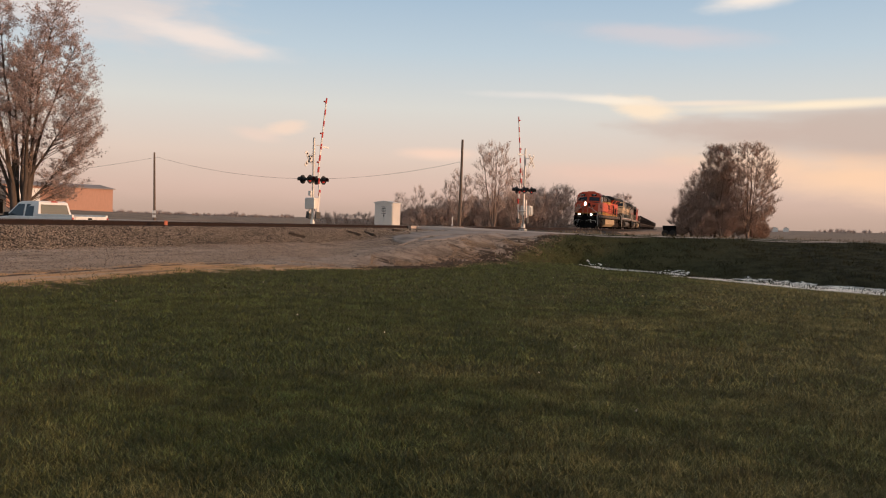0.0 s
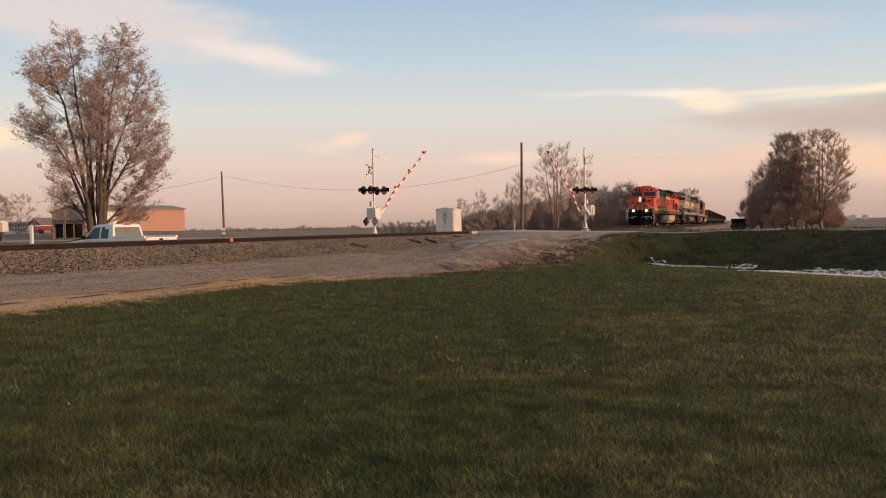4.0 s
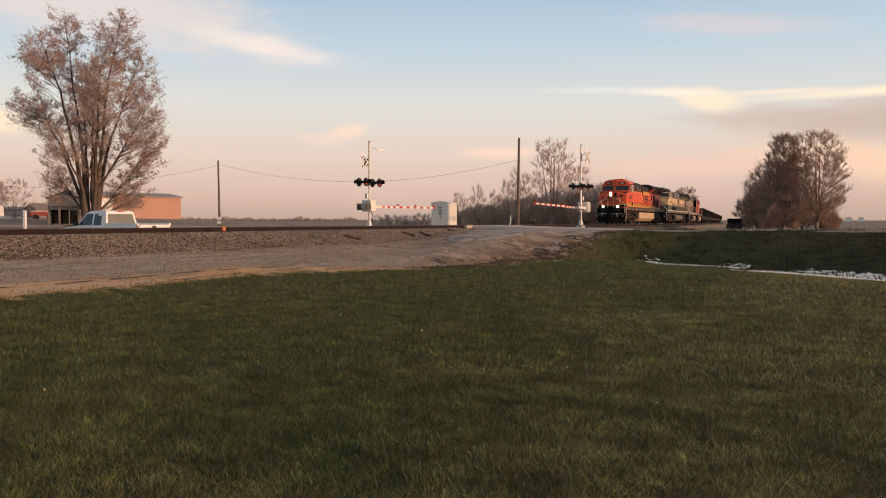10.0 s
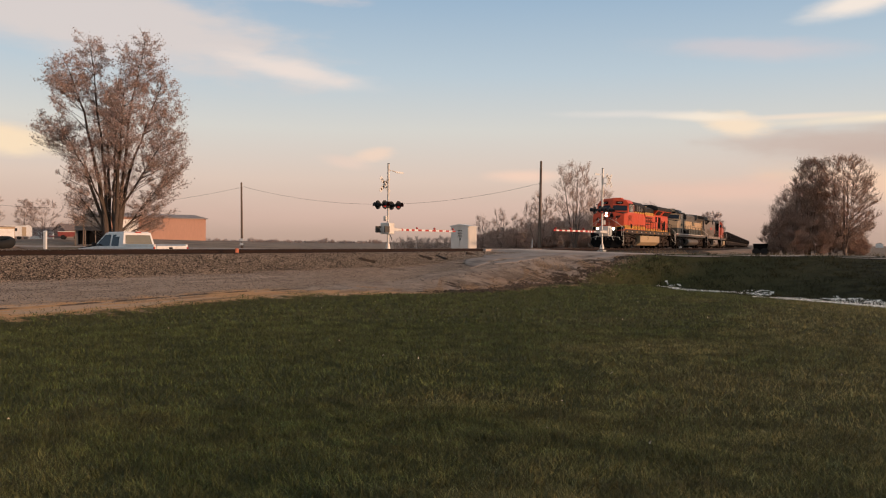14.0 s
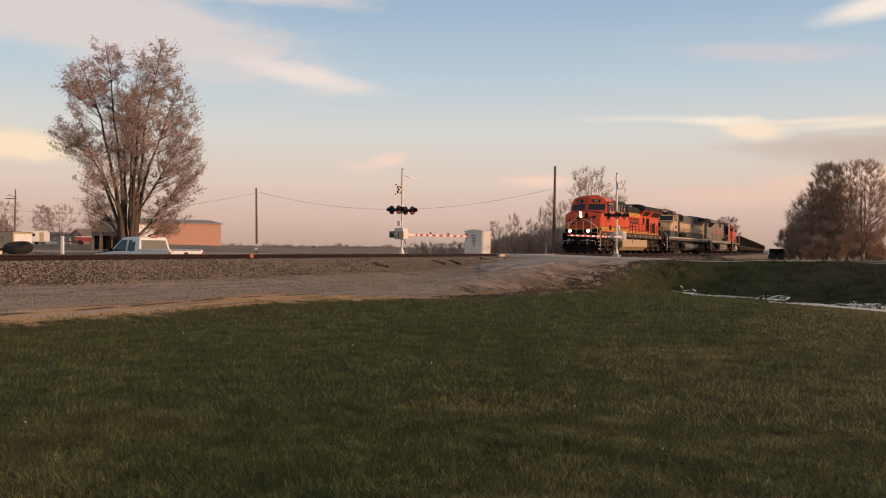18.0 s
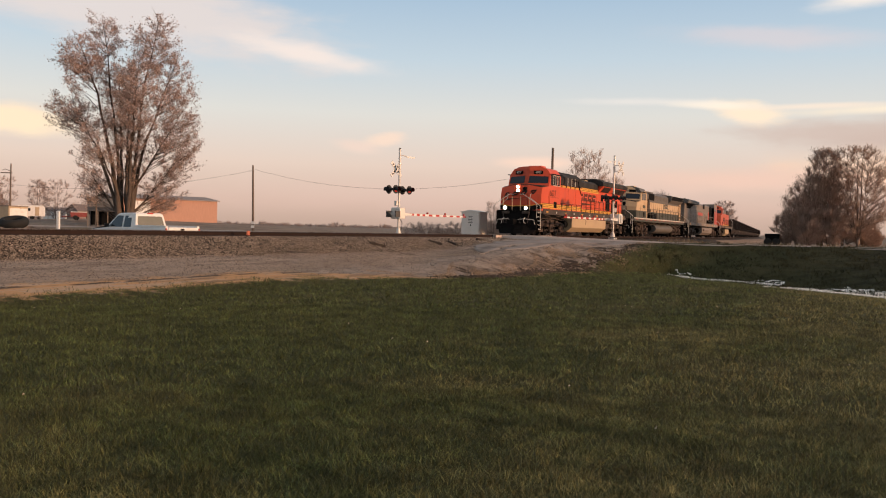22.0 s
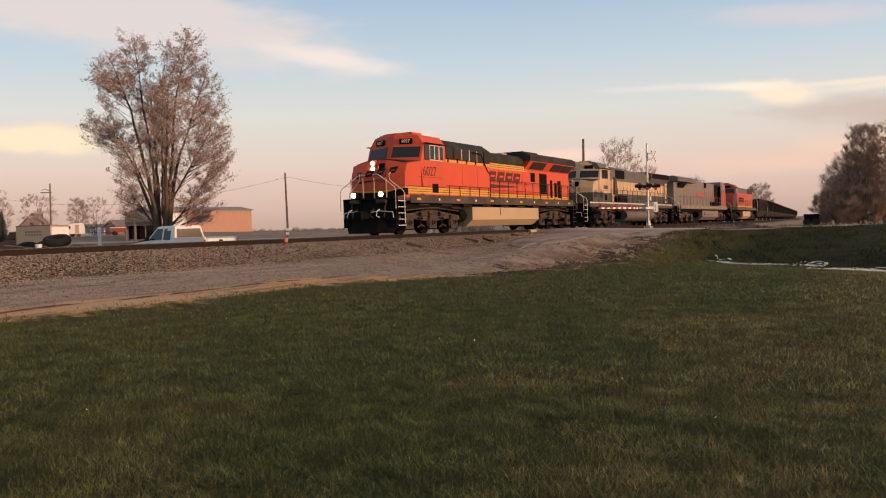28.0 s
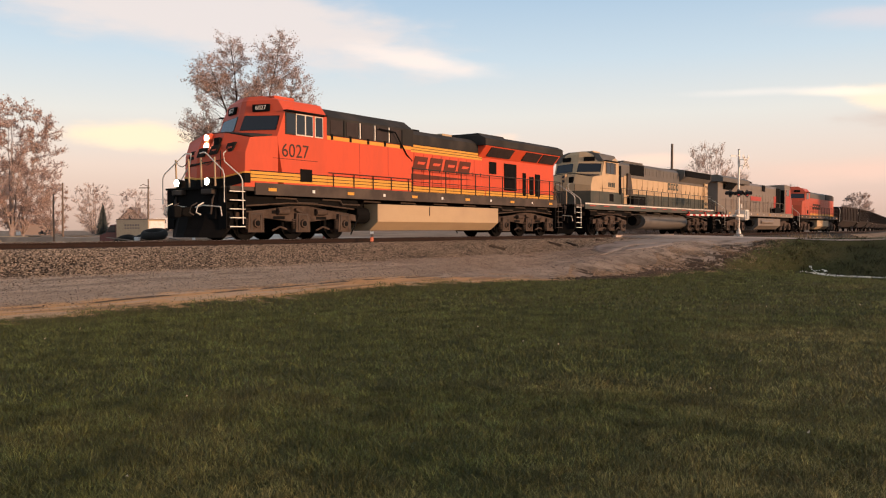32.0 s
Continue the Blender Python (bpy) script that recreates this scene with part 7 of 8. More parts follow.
for k in range(20):
    f = k / 19
    shrub(pose(-3.5 + 20.5 * f, 106.5 + 2.0 * math.sin(k * 2.3), 0.4, 0, 0, 61 * k), (2.3 + 3.4 * f ** 0.8) * (1 + 0.09 * math.sin(k * 4.1)), 4.6, "bare brown brush of the long hedge", 90 + k, HEDGE, clusters=110, twig=0.019, twigs=19)
for k in range(7):
    shrub(pose(-14.5 + 1.9 * k, 112.0, 0.4, 0, 0, 53 * k), 1.9 + 0.4 * math.sin(k * 3.0), 3.2, "low bare brown brush in the field hedge", 120 + k, HEDGE, clusters=60, twig=0.017)
for x, h in ((-3.6, 4.6), (-1.4, 5.4), (0.6, 5.0)):
    tree(pose(x, 104.0, 0.4), h, 2.4, "thin bare sapling in the hedge", 36 + int(4 * x) % 5, limbs=4, clusters=60, leaves=60, leaf=0.14, r0=0.05, twig=0.011, rise=1.3, bough=0.01, mats=HEDGE)
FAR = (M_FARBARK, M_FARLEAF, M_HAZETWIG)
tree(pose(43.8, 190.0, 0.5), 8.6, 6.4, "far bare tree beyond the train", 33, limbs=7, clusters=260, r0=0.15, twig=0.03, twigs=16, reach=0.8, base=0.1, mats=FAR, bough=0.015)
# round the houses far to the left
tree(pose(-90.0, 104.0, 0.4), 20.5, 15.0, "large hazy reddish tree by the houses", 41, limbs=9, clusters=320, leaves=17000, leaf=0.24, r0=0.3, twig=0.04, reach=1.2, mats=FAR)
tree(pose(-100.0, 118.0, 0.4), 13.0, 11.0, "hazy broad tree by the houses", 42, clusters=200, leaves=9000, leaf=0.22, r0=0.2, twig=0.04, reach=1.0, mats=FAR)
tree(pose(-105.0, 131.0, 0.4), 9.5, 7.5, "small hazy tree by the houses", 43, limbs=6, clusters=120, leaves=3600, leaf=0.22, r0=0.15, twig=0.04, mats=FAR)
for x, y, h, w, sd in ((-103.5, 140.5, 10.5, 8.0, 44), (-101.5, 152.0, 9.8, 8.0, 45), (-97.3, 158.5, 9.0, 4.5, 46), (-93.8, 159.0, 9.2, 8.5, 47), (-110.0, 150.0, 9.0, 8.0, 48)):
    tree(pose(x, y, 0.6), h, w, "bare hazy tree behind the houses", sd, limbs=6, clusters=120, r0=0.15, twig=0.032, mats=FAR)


def conifer(m, h, r, label, seed):
    rnd = random.Random(seed)
    t = thing("conifer", m, label, "tree")
    part("trunk", B(cyl((0, 0, -0.3), (0, 0, h), 0.12, 0.02)), M_FARBARK, t)
    rows = []
    for k in range(1500):
        f = rnd.random() ** 0.8
        z, a = h * (0.06 + 0.92 * f), rnd.uniform(0, math.tau)
        ln = r * (1 - f) * rnd.uniform(0.7, 1.1) + 0.12
        rows.append(((0, 0, z), (ln * math.cos(a), ln * math.sin(a), z - 0.25 * ln), 0.09))
    ob = new("foliage", raw_mesh("foliage", spikes(rows), M_CONIFER))
    ob.parent = t
    return t


conifer(pose(-95.0, 132.0, 0.6), 6.2, 1.7, "small dark blue-green conifer by the houses", 51)


def tree_line(points, h, label, seed, material):
    """A far strip of woodland: trunks and twig clumps with an uneven top."""
    rnd = random.Random(seed)
    t = new("far_woodland")
    tagged(t, label, "woodland", kind="stuff")
    rows = []
    for (x0, y0), (x1, y1), n in points:
        for _ in range(n):
            f = rnd.random()
            x, y = x0 + (x1 - x0) * f + rnd.gauss(0, 3), y0 + (y1 - y0) * f + rnd.gauss(0, 6)
            q, s = to_plan(x, y)
            z = ground_at(q, s)
            hh = h * (0.55 + 0.45 * noise.noise((f * 9, seed, 0))) * rnd.uniform(0.6, 1.2)
            for _ in range(30):
                a, e = rnd.uniform(0, math.tau), rnd.uniform(0.1, 0.5)
                rows.append(((x + rnd.gauss(0, hh * 0.15), y, z + hh * rnd.uniform(0, 0.5)), (x + math.cos(a) * hh * e, y + math.sin(a) * hh * e, z + hh * rnd.uniform(0.45, 0.9)), hh * 0.022))
    ob = new("woodland", raw_mesh("woodland", spikes(rows), material))
    ob.parent = t
    ob["kind"] = "stuff"


# the haze on these woods is only their pale colour
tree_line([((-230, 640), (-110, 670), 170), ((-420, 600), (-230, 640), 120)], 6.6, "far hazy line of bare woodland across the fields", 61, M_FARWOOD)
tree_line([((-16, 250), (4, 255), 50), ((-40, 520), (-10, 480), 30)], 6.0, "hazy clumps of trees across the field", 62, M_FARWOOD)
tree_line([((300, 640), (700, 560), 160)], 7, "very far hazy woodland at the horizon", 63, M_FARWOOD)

# ---- beyond the track: pickup, van, scrap, houses ----
M_CARWHITE = mat("white_car_paint", (0.84, 0.81, 0.78), 0.3, vary=0.06, bump=0.01, dirt=(0.45, 0.38, 0.32), dirt_amount=0.2)
M_MAROON = mat("maroon_paint", (0.13, 0.05, 0.045), 0.45, vary=0.15)
M_VANBOX = mat("tan_van_panel", (0.52, 0.40, 0.27), 0.6, vary=0.15, bump=0.05, dirt=(0.34, 0.24, 0.16))
M_RUBBER = mat("black_rubber", (0.02, 0.019, 0.018), 0.8, vary=0.3)
M_CHROME = mat("chrome", (0.6, 0.6, 0.6), 0.2, 1.0)
# the sunlit orange of the shed wall is put into this siding colour
M_BARNWALL = mat("lit_metal_siding", (0.46, 0.25, 0.18), 0.6, vary=0.12, stretch=(4, 4, 0.4))
M_BARNGREY = mat("grey_siding", (0.17, 0.17, 0.175), 0.7, vary=0.15, stretch=(4, 4, 0.4))
M_BARNROOF = mat("pale_metal_roof", (0.34, 0.285, 0.26), 0.9, vary=0.1)
M_BARNDARK = mat("dark_barn_boards", (0.15, 0.148, 0.150), 0.9, vary=0.25, stretch=(4, 4, 0.4))
M_BARNDARKROOF = mat("dark_barn_roof", (0.085, 0.08, 0.078), 0.9, vary=0.2)
M_MACHINE = mat("faded_red_machine", (0.30, 0.075, 0.065), 0.7, vary=0.25)
M_HOUSE = mat("house_siding", (0.24, 0.185, 0.16), 0.8, vary=0.1)
M_HOUSEROOF = mat("shingle_roof", (0.21, 0.165, 0.15), 0.9, vary=0.25)
M_OLDWOOD = mat("grey_boards", (0.20, 0.16, 0.13), 0.9, vary=0.3)


def heading(x, y, z, bearing):
    """Local -Y is forward, towards the bearing."""
    return pose(x, y, z, 0, 0, 180 - bearing)


def car_wheel(t, x, y, r=0.37):
    w = part("wheel", B(cyl((x - 0.11, y, r), (x + 0.11, y, r), r, seg=20)), M_RUBBER, t, "black tyre")
    f = 1 if x > 0 else -1
    part("rim", B(cyl((x + f * 0.10, y, r), (x + f * 0.125, y, r), r * 0.6, r * 0.5, 16)), M_CHROME, w)


# part-metal pane; the khaki of its reflection is put into the base colour
M_REARGLASS = mat("tinted_rear_glass", (0.42, 0.33, 0.22), 0.08, 0.7, vary=0.08, bump=0)


def pickup():
    t = thing("pickup_truck", heading(-17.65, 38.8, 0.27, -61.5), "white extended-cab pickup truck with a black bonnet parked in the yard", "pickup truck")
    part("lower_body", B(prism([(-2.75, 0.45), (-2.8, 0.72), (-2.7, 0.98), (-1.5, 1.10), (0.75, 1.12), (3.1, 1.14), (3.1, 0.5), (2.2, 0.42), (-2.2, 0.40)], -0.95, 0.95, "x", 0.05)), M_CARWHITE, t)
    part("cab", B(loft([[(-0.88, -1.45, 1.08), (0.88, -1.45, 1.08), (0.88, 0.82, 1.08), (-0.88, 0.82, 1.08)], [(-0.72, -0.72, 1.74), (0.72, -0.72, 1.74), (0.74, 0.66, 1.76), (-0.74, 0.66, 1.76)], [(-0.62, -0.6, 1.80), (0.62, -0.6, 1.80), (0.64, 0.56, 1.82), (-0.64, 0.56, 1.82)]])), M_CARWHITE, t)
    for f in (-1, 1):
        part("side_window", B(loft([[(f * (0.885 - 0.13 * k) , y, 1.14 + 0.53 * k) for k, y in ((0, -1.28), (0, -0.22), (1, -0.25), (1, -0.68))], [(f * (0.873 - 0.13 * k), y, 1.14 + 0.53 * k) for k, y in ((0, -1.28), (0, -0.22), (1, -0.25), (1, -0.68))]])), M_GLASS, t, "dark side window")
        part("rear_side_window", B(loft([[(f * (0.885 - 0.13 * k), y, 1.14 + 0.53 * k) for k, y in ((0, -0.10), (0, 0.45), (1, 0.40), (1, -0.12))], [(f * (0.873 - 0.13 * k), y, 1.14 + 0.53 * k) for k, y in ((0, -0.10), (0, 0.45), (1, 0.40), (1, -0.12))]])), M_GLASS, t)
        part("mirror", B(box(f * 1.05, -1.15, 1.2, 0.2, 0.12, 0.18, 0.03)), M_RUBBER, t, "black door mirror")
        part("door_handle", B(box(f * 0.96, -0.4, 0.95, 0.03, 0.16, 0.04, 0.01)), M_RUBBER, t)
        part("tail_lamp", B(box(f * 0.91, 3.11, 0.95, 0.07, 0.05, 0.34, 0.01)), M_RED, t, "red tail lamp")
        part("bed_side", B(box(f * 0.88, 1.95, 1.18, 0.12, 2.3, 0.12, 0.02)), M_CARWHITE, t)
        for y in (-1.75, 1.75):
            car_wheel(t, f * 0.86, y)
            part("wheel_arch", B(cyl((f * 0.93, y, 0.42), (f * 0.96, y, 0.42), 0.45, seg=20)), M_RUBBER, t)
    part("rear_window", B(loft([[(-0.74, 0.83, 1.16), (0.74, 0.83, 1.16), (0.66, 0.70, 1.66), (-0.66, 0.70, 1.66)], [(-0.74, 0.815, 1.16), (0.74, 0.815, 1.16), (0.66, 0.685, 1.66), (-0.66, 0.685, 1.66)]])), M_REARGLASS, t, "broad rear window reflecting the evening sky")
    part("windscreen", B(loft([[(-0.8, -1.44, 1.12), (0.8, -1.44, 1.12), (0.68, -0.78, 1.72), (-0.68, -0.78, 1.72)], [(-0.8, -1.42, 1.12), (0.8, -1.42, 1.12), (0.68, -0.76, 1.72), (-0.68, -0.76, 1.72)]])), M_GLASS, t)
    part("brake_lamp", B(box(0, 0.72, 1.79, 0.3, 0.05, 0.05)), M_RED, t)
    part("tailgate", B(box(0, 3.12, 0.92, 1.6, 0.05, 0.5, 0.01)), M_CARWHITE, t)
    part("tailgate_latch", B(box(0.05, 3.15, 1.07, 0.2, 0.03, 0.08, 0.01)), M_RUBBER, t, "black tailgate latch")
    part("bumper", B(box(0, 3.2, 0.55, 1.9, 0.16, 0.2, 0.03)), M_CHROME, t)
    part("wiper_cowl", B(box(0, -1.55, 1.10, 1.5, 0.2, 0.05)), M_RUBBER, t)
    part("bonnet", B(prism([(-2.72, 0.96), (-2.66, 1.04), (-1.62, 1.17), (-1.5, 1.12)], -0.80, 0.80, "x", 0.01)), M_RUBBER, t, "black bonnet")


def box_van():
    x, y = -45.8, 68.4
    t = thing("box_van", heading(x, y, 0.2, -78), "old maroon van with a faded tan box body", "van")
    part("box_body", B(box(0, 1.3, 1.55, 2.1, 3.9, 2.0, 0.03)), M_VANBOX, t, "faded tan panel box")
    part("cab", B(prism([(-2.9, 0.5), (-2.9, 1.15), (-2.1, 1.35), (-1.5, 2.1), (-0.65, 2.15), (-0.65, 0.5)], -0.98, 0.98, "x", 0.05)), M_MAROON, t)
    for f in (-1, 1):
        part("side_window", B(prism([(-1.95, 1.4), (-1.48, 2.0), (-0.85, 2.02), (-0.85, 1.4)], f * 0.975, f * 0.99)), M_GLASS, t)
        for yy in (-2.0, 2.2):
            car_wheel(t, f * 0.85, yy)
        for k in range(6):
            part("faded_letter_bar", B(box(f * 1.054, 0.5 + 0.32 * k, 2.05, 0.012, 0.2, 0.16)), M_HOUSEROOF, t)
            part("faded_letter_bar", B(box(f * 1.054, 0.5 + 0.32 * k, 1.78, 0.012, 0.2, 0.12)), M_HOUSEROOF, t)
    part("windscreen", B(prism([(-2.08, 1.36), (-1.52, 2.06), (-1.5, 2.05), (-2.06, 1.35)], -0.85, 0.85)), M_GLASS, t)
    part("roof_edge", B(box(0, 1.3, 2.58, 2.14, 3.94, 0.07, 0.01)), M_OLDWOOD, t)
    part("rear_door", B(box(0, 3.27, 1.5, 1.9, 0.04, 1.8, 0.01)), M_CARWHITE, t)


def tyre(m, label="worn black tractor tyre on the scrap heap"):
    t = thing("tyre", m, label, "tyre", "scrap tyres")
    R, r, n, k = 0.55, 0.19, 28, 10

    def f(bm):
        rings = [[bm.verts.new(((R + r * math.cos(b)) * math.cos(a), (R + r * math.cos(b)) * math.sin(a), 1.3 * r * math.sin(b))) for b in [j * math.tau / k for j in range(k)]] for a in [i * math.tau / n for i in range(n)]]
        for i in range(n):
            for j in range(k):
                bm.faces.new((rings[i][j], rings[(i + 1) % n][j], rings[(i + 1) % n][(j + 1) % k], rings[i][(j + 1) % k]))
    part("carcass", B(f), M_RUBBER, t, smooth=True)


def scrap():
    z = 0.35
    tyre(pose(-26.45, 42.4, z + 1.14, 13, 5, -10))
    tyre(pose(-27.0, 42.5, z + 0.85, 14, -8, 30))
    tyre(pose(-28.2, 42.3, z + 0.62, 32, 10, 0))
    tyre(pose(-25.6, 42.9, z + 0.35, 10, 5, 0))
    for k, (x, y, a, tilt) in enumerate(((-25.0, 42.6, 20, 12), (-25.3, 42.2, 5, 14), (-24.8, 42.9, -10, 9), (-25.9, 42.0, 12, 4), (-28.0, 41.8, 0, 6))):
        t = thing("plank", pose(x, y, z + 0.62 + 0.06 * k, 0, tilt, a), "weathered grey plank leaning on the scrap heap", "plank", "scrap planks")
        part("board", B(box(0, 0, 0, 2.2, 0.2, 0.05, 0.005)), M_OLDWOOD, t)
    t = thing("earth_mound", pose(-26.4, 42.6, 0.2), "low mound of dark earth and scrap", "mound")

    def f(bm):
        rings = []
        for k in range(7):
            rr, h = 3.4 * (1 - k / 6.5), 0.75 * math.sin(k / 6 * math.pi / 2)
            rings.append([bm.verts.new((1.3 * rr * math.cos(a) * (1 + 0.15 * noise.noise((a, k, 0))), 0.5 * rr * math.sin(a), h + 0.1 * noise.noise((a * 2, k, 1)))) for a in [i * math.tau / 20 for i in range(20)]])
        for a, b in zip(rings, rings[1:]):
            for i in range(20):
                bm.faces.new((a[i], a[(i + 1) % 20], b[(i + 1) % 20], b[i]))
        bm.faces.new(rings[-1])
    part("heap", B(f), M_GRIMESHADE, t, smooth=True)
    t = thing("bucket", pose(-27.0, 41.6, 0.95), "white plastic bucket on the scrap heap", "bucket")
    part("pail", B(cyl((0, 0, 0), (0, 0, 0.38), 0.14, 0.17, 16)), M_WHITE, t)
    part("rim", B(cyl((0, 0, 0.36), (0, 0, 0.40), 0.18, seg=16)), M_WHITE, t)
    t = thing("marker_post", pose(-24.55, 43.4, 0.2), "stout white painted marker post", "post")
    part("shaft", B(box(0, 0, 0.95, 0.15, 0.15, 1.9, 0.02)), M_WHITE, t)
    part("cap", B(prism([(-0.08, 1.9), (0.08, 1.9), (0, 1.97)], -0.08, 0.08)), M_WHITE, t)
    # flag at the near rail
    t = thing("track_flag", at_track(1.45, 3.6, 1.0), "small orange marker flag beside the rail", "flag")
    part("staff", B(cyl((0, 0, 0), (0, 0, 0.42), 0.012)), M_GRIMESHADE, t)
    part("cloth", B(box(0, 0.05, 0.34, 0.02, 0.16, 0.16)), M_FLAG, t)
    # hoses and sticks lying on the shoulder
    for q, s, a in ((2.7, 10.3, 50), (2.5, 15.8, 20), (2.6, 17.4, -15), (2.3, 21.5, 60)):
        t = thing("tie_scrap", at_track(q, s, max(ground_at(q, s), float(np.interp(q, [2.15, 3.15, 3.4], [1.08, 0.69, 0.60]))) + 0.05, a), "broken dark tie end lying on the ballast", "scrap", "tie scraps")
        part("splinter", B(box(0, 0, 0, 0.7, 0.16, 0.12, 0.02, m=pose(0, 0, 0, 0, 12, 0))), M_TIE, t)


M_FLAG = mat("orange_flag", (0.55, 0.17, 0.10), 0.7)


def gable_building(name, m, W, L, eave, ridge, wall, gable, roof, label, openings=()):
    """Ridge along Y; the gable ends face -Y and +Y."""
    t = thing(name, m, label, "building")
    part("long_wall", B(box(W / 2 - 0.1, 0, eave / 2 - 0.3, 0.2, L, eave + 0.6)), wall, t)
    part("long_wall", B(box(-W / 2 + 0.1, 0, eave / 2 - 0.3, 0.2, L, eave + 0.6)), wall, t)
    for y in (-L / 2 + 0.1, L / 2 - 0.1):
        part("gable_wall", B(prism([(-W / 2 + 0.2, -0.6), (W / 2 - 0.2, -0.6), (W / 2 - 0.2, eave - 0.02), (0, ridge - 0.05), (-W / 2 + 0.2, eave - 0.02)], y - 0.1, y + 0.1, "y")), gable, t)
    for f in (-1, 1):
        part("roof", B(prism([(f * (W / 2 + 0.35), eave - 0.12), (0, ridge), (0, ridge + 0.14), (f * (W / 2 + 0.35), eave + 0.02)], -L / 2 - 0.35, L / 2 + 0.35, "y")), roof, t)
    for kind, x0, x1, z0, z1, m2 in openings:
        o = part(kind, B(box((x0 + x1) / 2, -L / 2 - 0.02, (z0 + z1) / 2, x1 - x0, 0.08, z1 - z0)), m2, t)
        part("frame", B(box((x0 + x1) / 2, -L / 2 - 0.05, z1 + 0.05, x1 - x0 + 0.2, 0.08, 0.1)), M_WHITE, o)
    return t


def homestead():
    # machine shed: long wall with the low sun's orange put into its colour, grey gable end; local -Y is the gable that
    # faces the yard
    m = Matrix.Translation((-72.4, 141.7, 1.8)) @ pose(0, 0, 0, 0, 0, -45) @ pose(-6.2, 9.6, 0)
    shed = gable_building("machine_shed", m, 12.4, 19.2, 4.3, 5.0, M_BARNWALL, M_BARNGREY, M_BARNROOF, "long machine shed, low-sun orange painted into its metal side", (("shed_door", -1.2, 2.6, 0, 3.0, M_GLASS), ("shed_door", 3.0, 5.2, 0, 2.8, M_OLDWOOD)))
    part("white_door", B(box(6.22, -5.2, 1.9, 0.06, 3.8, 3.8, 0.01)), M_WHITE, shed, "large white sliding door")
    gable_building("small_shed", pose(-133.0, 239.0, 1.2, 0, 0, -30), 6.0, 7.0, 3.6, 5.4, M_HOUSE, M_HOUSE, M_HOUSEROOF, "small weathered shed with a dark roof")
    house = gable_building("house", pose(-160.0, 237.0, 1.3, 0, 0, 22), 8.4, 9.0, 3.6, 8.2, M_HOUSE, M_HOUSE, M_HOUSEROOF, "brown gabled house behind the yard", (("window", -0.6, 0.6, 4.4, 5.6, M_GLASS), ("window", -3.2, -2.0, 1.0, 2.4, M_GLASS), ("window", 1.6, 2.8, 1.0, 2.4, M_GLASS), ("door", -0.9, 0.3, 0, 2.1, M_OLDWOOD)))
    part("chimney", B(box(1.6, 1.0, 7.2, 0.7, 0.7, 1.8, 0.02)), M_HOUSEROOF, house)
    cabin = gable_building("white_shed", pose(-146.0, 246.0, 1.3, 0, 0, -40), 5.0, 6.0, 3.4, 4.4, M_WHITE, M_WHITE, M_HOUSEROOF, "small pale shed catching the sun")
    gable_building("garage", pose(-200.0, 240.0, 1.3, 0, 0, -40), 9.0, 10.0, 3.2, 4.6, M_HOUSE, M_WHITE, M_HOUSEROOF, "low garage with a pale front")
    for x, y, b, m2, lab in ((-104.0, 186.0, -75, M_OLDRED, "old red car parked by the shed"), (-132.0, 206.0, -80, M_CARWHITE, "white car parked by the house"), (-168.0, 206.0, -70, M_RUBBER, "dark car parked by the house")):
        t = thing("parked_car", heading(x, y, 0.85, b), lab, "car", "parked cars")
        part("body", B(prism([(-2.1, 0.3), (-2.15, 0.75), (-1.1, 0.95), (-0.6, 1.42), (0.9, 1.45), (1.5, 1.0), (2.15, 0.92), (2.15, 0.35)], -0.85, 0.85, "x", 0.06)), m2, t)
        for f in (-1, 1):
            part("side_window", B(prism([(-0.95, 0.98), (-0.55, 1.36), (0.85, 1.38), (1.3, 1.0)], f * 0.845, f * 0.86)), M_GLASS, t)
            for yy in (-1.35, 1.35):
                car_wheel(t, f * 0.75, yy, 0.32)
    for x, y, h, lean in ((-66.2, 102.2, 8.6, 0.8), (-61.0, 78.4, 6.7, 0.5), (-37.4, 70.9, 4.0, 0.5), (-48.1, 61.0, 4.6, 0.2)):
        p = utility_pole(x, y, 0.3, h, (0, lean), 0.13 if h > 5 else 0.09, "weathered pole by the yard" if h > 5 else "short pale post by the yard drive")
        if h > 8:
            part("crossarm", B(box(-0.6, 0, h - 1.2, 1.6, 0.1, 0.12), tube([(0, 0, h - 1.0), (-0.8, 0, h - 0.7), (-1.2, 0, h - 0.9)], 0.04)), M_POLE, p)
    barn = gable_building("barn", pose(-65.3, 124.4, 1.15, 0, 0, 26), 4.4, 5.0, 3.9, 4.7, M_BARNDARK, M_BARNDARK, M_BARNDARKROOF, "dark grey weathered barn with an open lean-to")
    part("lean_to_roof", B(prism([(-2.55, 2.55), (-4.9, 2.05), (-4.9, 2.16), (-2.55, 2.70)], -2.1, 2.3, "x")), M_BARNDARKROOF, barn, "grey lean-to roof")
    for x in (-2.0, -0.6, 0.8, 2.1):
        part("lean_to_post", B(box(x, -4.7, 0.7, 0.14, 0.14, 2.7)), M_OLDWOOD, barn)
    # flat panel, the doorway's shade put into its black
    part("barn_door", B(box(0.1, -2.52, 1.1, 3.6, 0.08, 2.2)), M_GRIMESHADE, barn, "black panel for the shade in the open barn doorway")
    m = pose(-73.2, 132.4, float(height(*to_plan(-73.2, 132.4))) + 0.1, 0, 0, 24)
    t = thing("farm_implement", m, "faded red farm implement standing in the yard", "farm machine")
    part("hopper", B(prism([(-1.7, 0.5), (-1.9, 1.25), (1.9, 1.25), (1.5, 0.5)], -0.8, 0.8, "y", 0.03)), M_MACHINE, t)
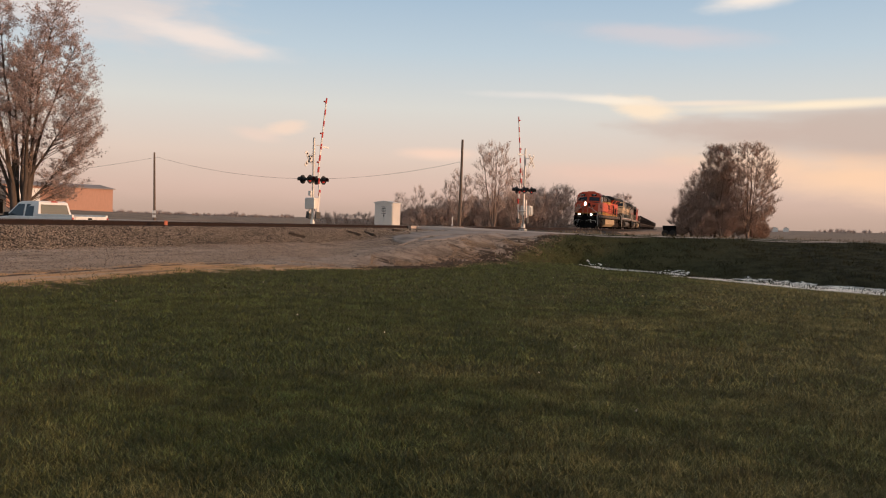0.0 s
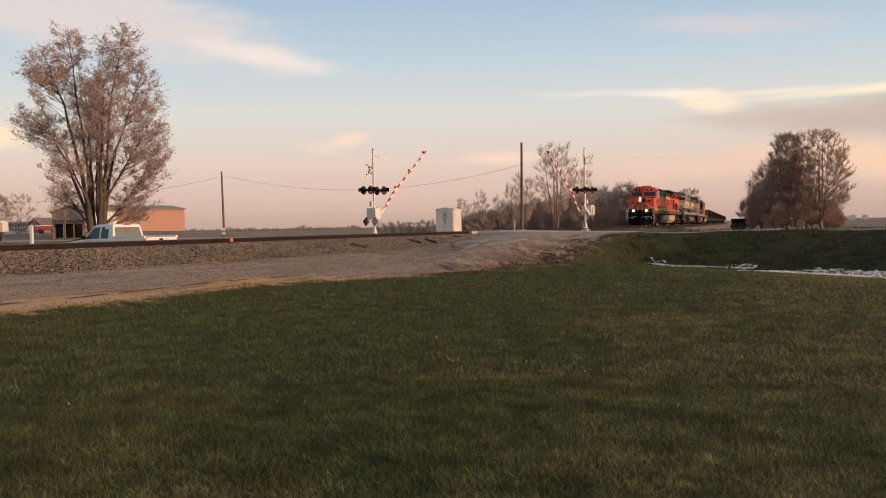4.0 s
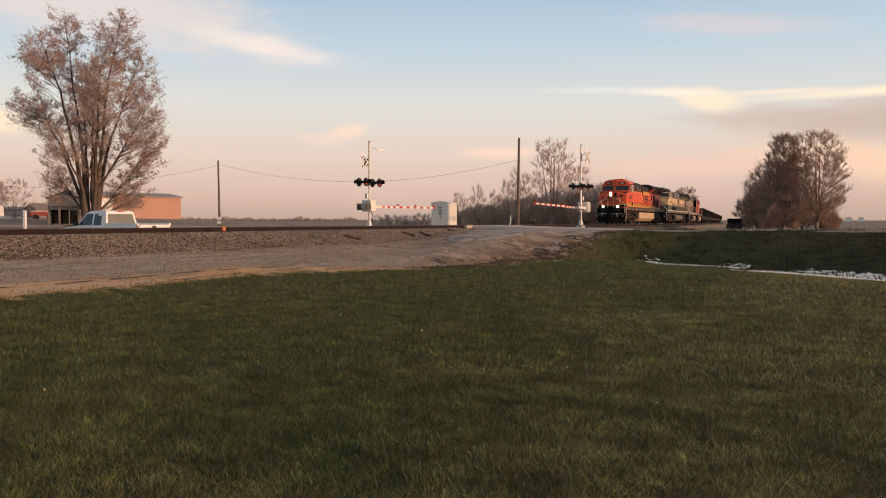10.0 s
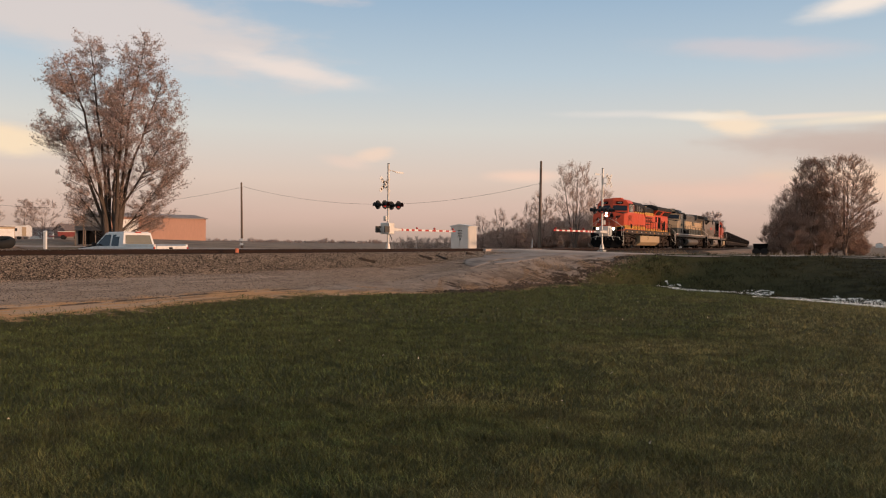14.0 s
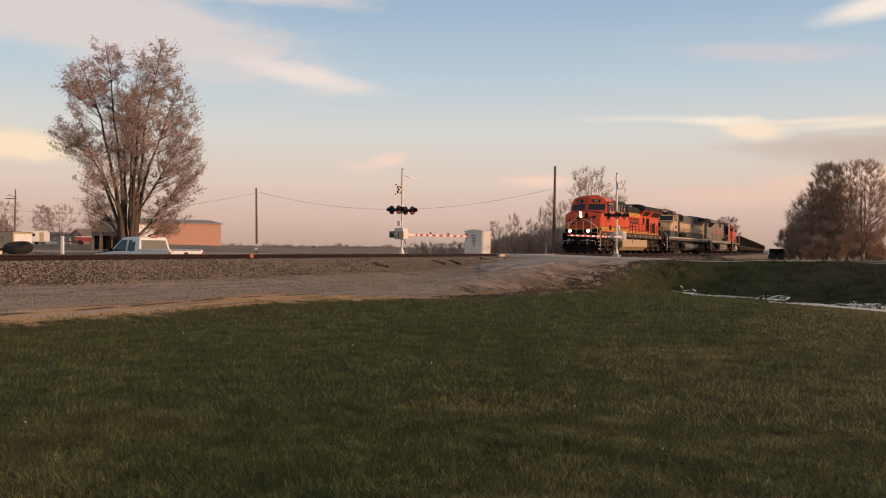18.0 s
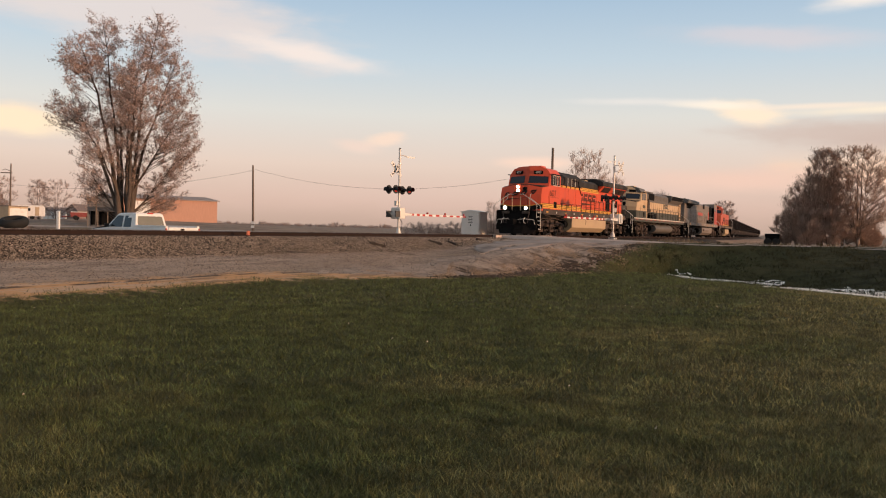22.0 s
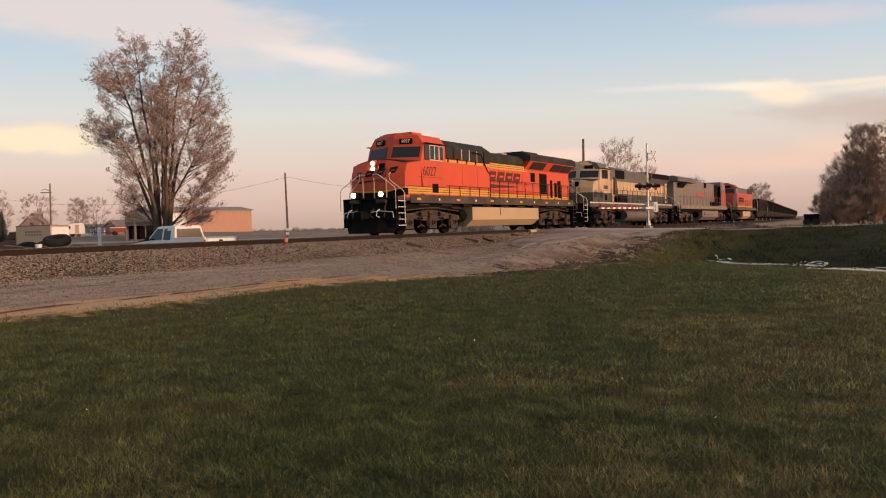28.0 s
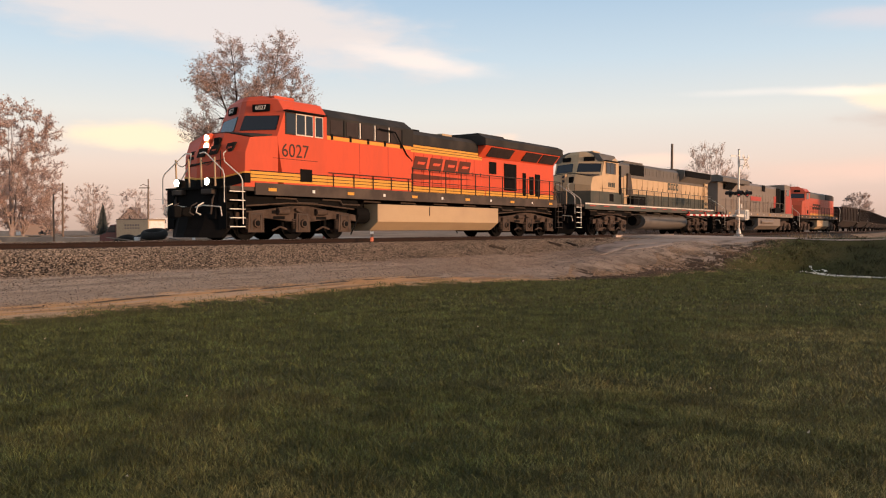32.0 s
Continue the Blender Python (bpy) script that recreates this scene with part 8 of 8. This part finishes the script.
    part("cover", B(box(0, 0, 1.32, 3.5, 1.5, 0.12, 0.03)), M_WHITE, t, "pale cover")
    part("drawbar", B(cyl((-1.8, 0, 0.6), (-3.2, 0, 0.5), 0.07)), M_MACHINE, t)
    for x in (-1.0, 1.0):
        for y in (-0.85, 0.85):
            part("wheel", B(cyl((x, y - 0.1, 0.38), (x, y + 0.1, 0.38), 0.38, seg=16)), M_RUBBER, t)
    m = pose(-84.7, 136.1, float(height(*to_plan(-84.7, 136.1))), 0, 0, 30)
    t = thing("camper_trailer", m, "old white camper trailer with a cream end", "trailer")
    part("body", B(prism([(-2.2, 0.5), (-2.3, 1.2), (-2.0, 2.3), (1.9, 2.4), (2.2, 2.0), (2.2, 0.5)], -1.0, 1.0, "y", 0.06)), M_CARWHITE, t)
    part("window", B(box(-0.4, -1.02, 1.65, 0.7, 0.04, 0.5, 0.01)), M_GLASS, t)
    part("door", B(box(1.0, -1.02, 1.35, 0.65, 0.04, 1.5, 0.01)), M_VANBOX, t)
    for y in (-0.85, 0.85):
        part("wheel", B(cyl((0.2, y - 0.1, 0.34), (0.2, y + 0.1, 0.34), 0.34, seg=16)), M_RUBBER, t)
    part("hitch", B(cyl((-2.2, 0, 0.5), (-3.2, 0, 0.45), 0.06)), M_GRIMESHADE, t)
    # pale drive across the yard
    d = new("yard_drive")
    tagged(d, "pale gravel drive across the yard grass", "drive", kind="structure")

    def f(bm):
        rows = []
        for k in range(25):
            x = -130 + 3.4 * k
            y = 84 + 6 * math.sin(k * 0.3)
            row = []
            for o in (-2.2, 0, 2.2):
                q, s = to_plan(x, y + o)
                row.append(bm.verts.new((x, y + o, ground_at(q, s) + 0.06)))
            rows.append(row)
        for a, b in zip(rows, rows[1:]):
            for k in range(2):
                bm.faces.new((a[k], b[k], b[k + 1], a[k + 1]))
    part("gravel_strip", B(f), M_TANK, d)
    # two white gabled blocks added in place of far lights on the horizon
    for x, y, w in ((270.7, 646.8, 5.0), (286.4, 661.8, 4.0)):
        gable_building("far_barn", pose(x, y, float(height(*to_plan(x, y))), 0, 0, -22), w, 9.0, 2.6, 3.6, M_WHITE, M_WHITE, M_BARNROOF, "small white gabled block put for a far light across the fields")
    # a dark farm wagon at the edge of the grove
    t = thing("farm_wagon", pose(29.2, 101.0, 0.75, 0, 0, -20), "dark derelict farm wagon at the edge of the grove", "wagon")
    part("bin", B(prism([(-0.65, 0.35), (-0.8, 1.25), (0.8, 1.25), (0.65, 0.35)], -0.7, 0.7, "y", 0.03)), M_GRIMESHADE, t)
    for x in (-0.45, 0.45):
        for y in (-0.7, 0.7):
            part("wheel", B(cyl((x, y - 0.08, 0.32), (x, y + 0.08, 0.32), 0.42, seg=16)), M_RUBBER, t)


pickup()
box_van()
scrap()
homestead()

# ---- what moves ----
def nose_at(t):
    """Where the leading pilot stands along the track at t seconds: the train gathers speed."""
    late = float(np.interp(t, [0, 10, 18, 22.5, 25, 28, 32], [0, 0.2, 0.5, 0.9, 0.75, 0.4, 0.3]))
    return 83.256 - 1.2055 * t - 0.07097 * t ** 2 + 0.000734 * t ** 3 + late


ARM_FAR = [(0, 82), (1, 70), (2, 59), (2.5, 54), (4.5, 35), (5, 31), (6, 23), (7, 16), (8, 9), (9, 4), (9.6, 1), (10.5, 0), (13, 0), (32, 0)]
ARM_NEAR = [(0, 81), (0.5, 75), (1, 69), (2, 56), (2.5, 50), (4.5, 32), (5, 28), (6, 22), (7, 15), (8, 10), (9, 6), (9.6, 3), (10.5, 1), (13, 0), (32, 0)]


def seat(s, length):
    """A vehicle from s to s + length, its ends on the track."""
    a, b = along(0, s, RAIL_TOP).translation, along(0, s + length, RAIL_TOP).translation
    d = b - a
    return pose(a.x, a.y, a.z, 0, 0, -math.degrees(math.atan2(d.x, d.y)))


def motions():
    times = [k * 1.0 for k in range(33)]
    for ob, back, length in UNITS:
        walk(ob, [(t, seat(nose_at(t) + back, length)) for t in times])
    turn, last = 0.0, nose_at(0)
    rows = []
    for k in range(161):
        now = nose_at(k * 0.2)
        turn += math.degrees((last - now) / 0.53)
        last = now
        rows.append((k * 0.2, turn))
    for w in WHEELS:
        home = w.matrix_local.translation.copy()
        walk(w, [(t, pose(home.x, home.y, home.z, a, 0, 0)) for t, a in rows])
    walk(arm_far, [(t, arm_pose(PIVOT_FAR, 1, up)) for t, up in ARM_FAR])
    walk(arm_near, [(t, arm_pose(PIVOT_NEAR, -1, up)) for t, up in ARM_NEAR])


motions()
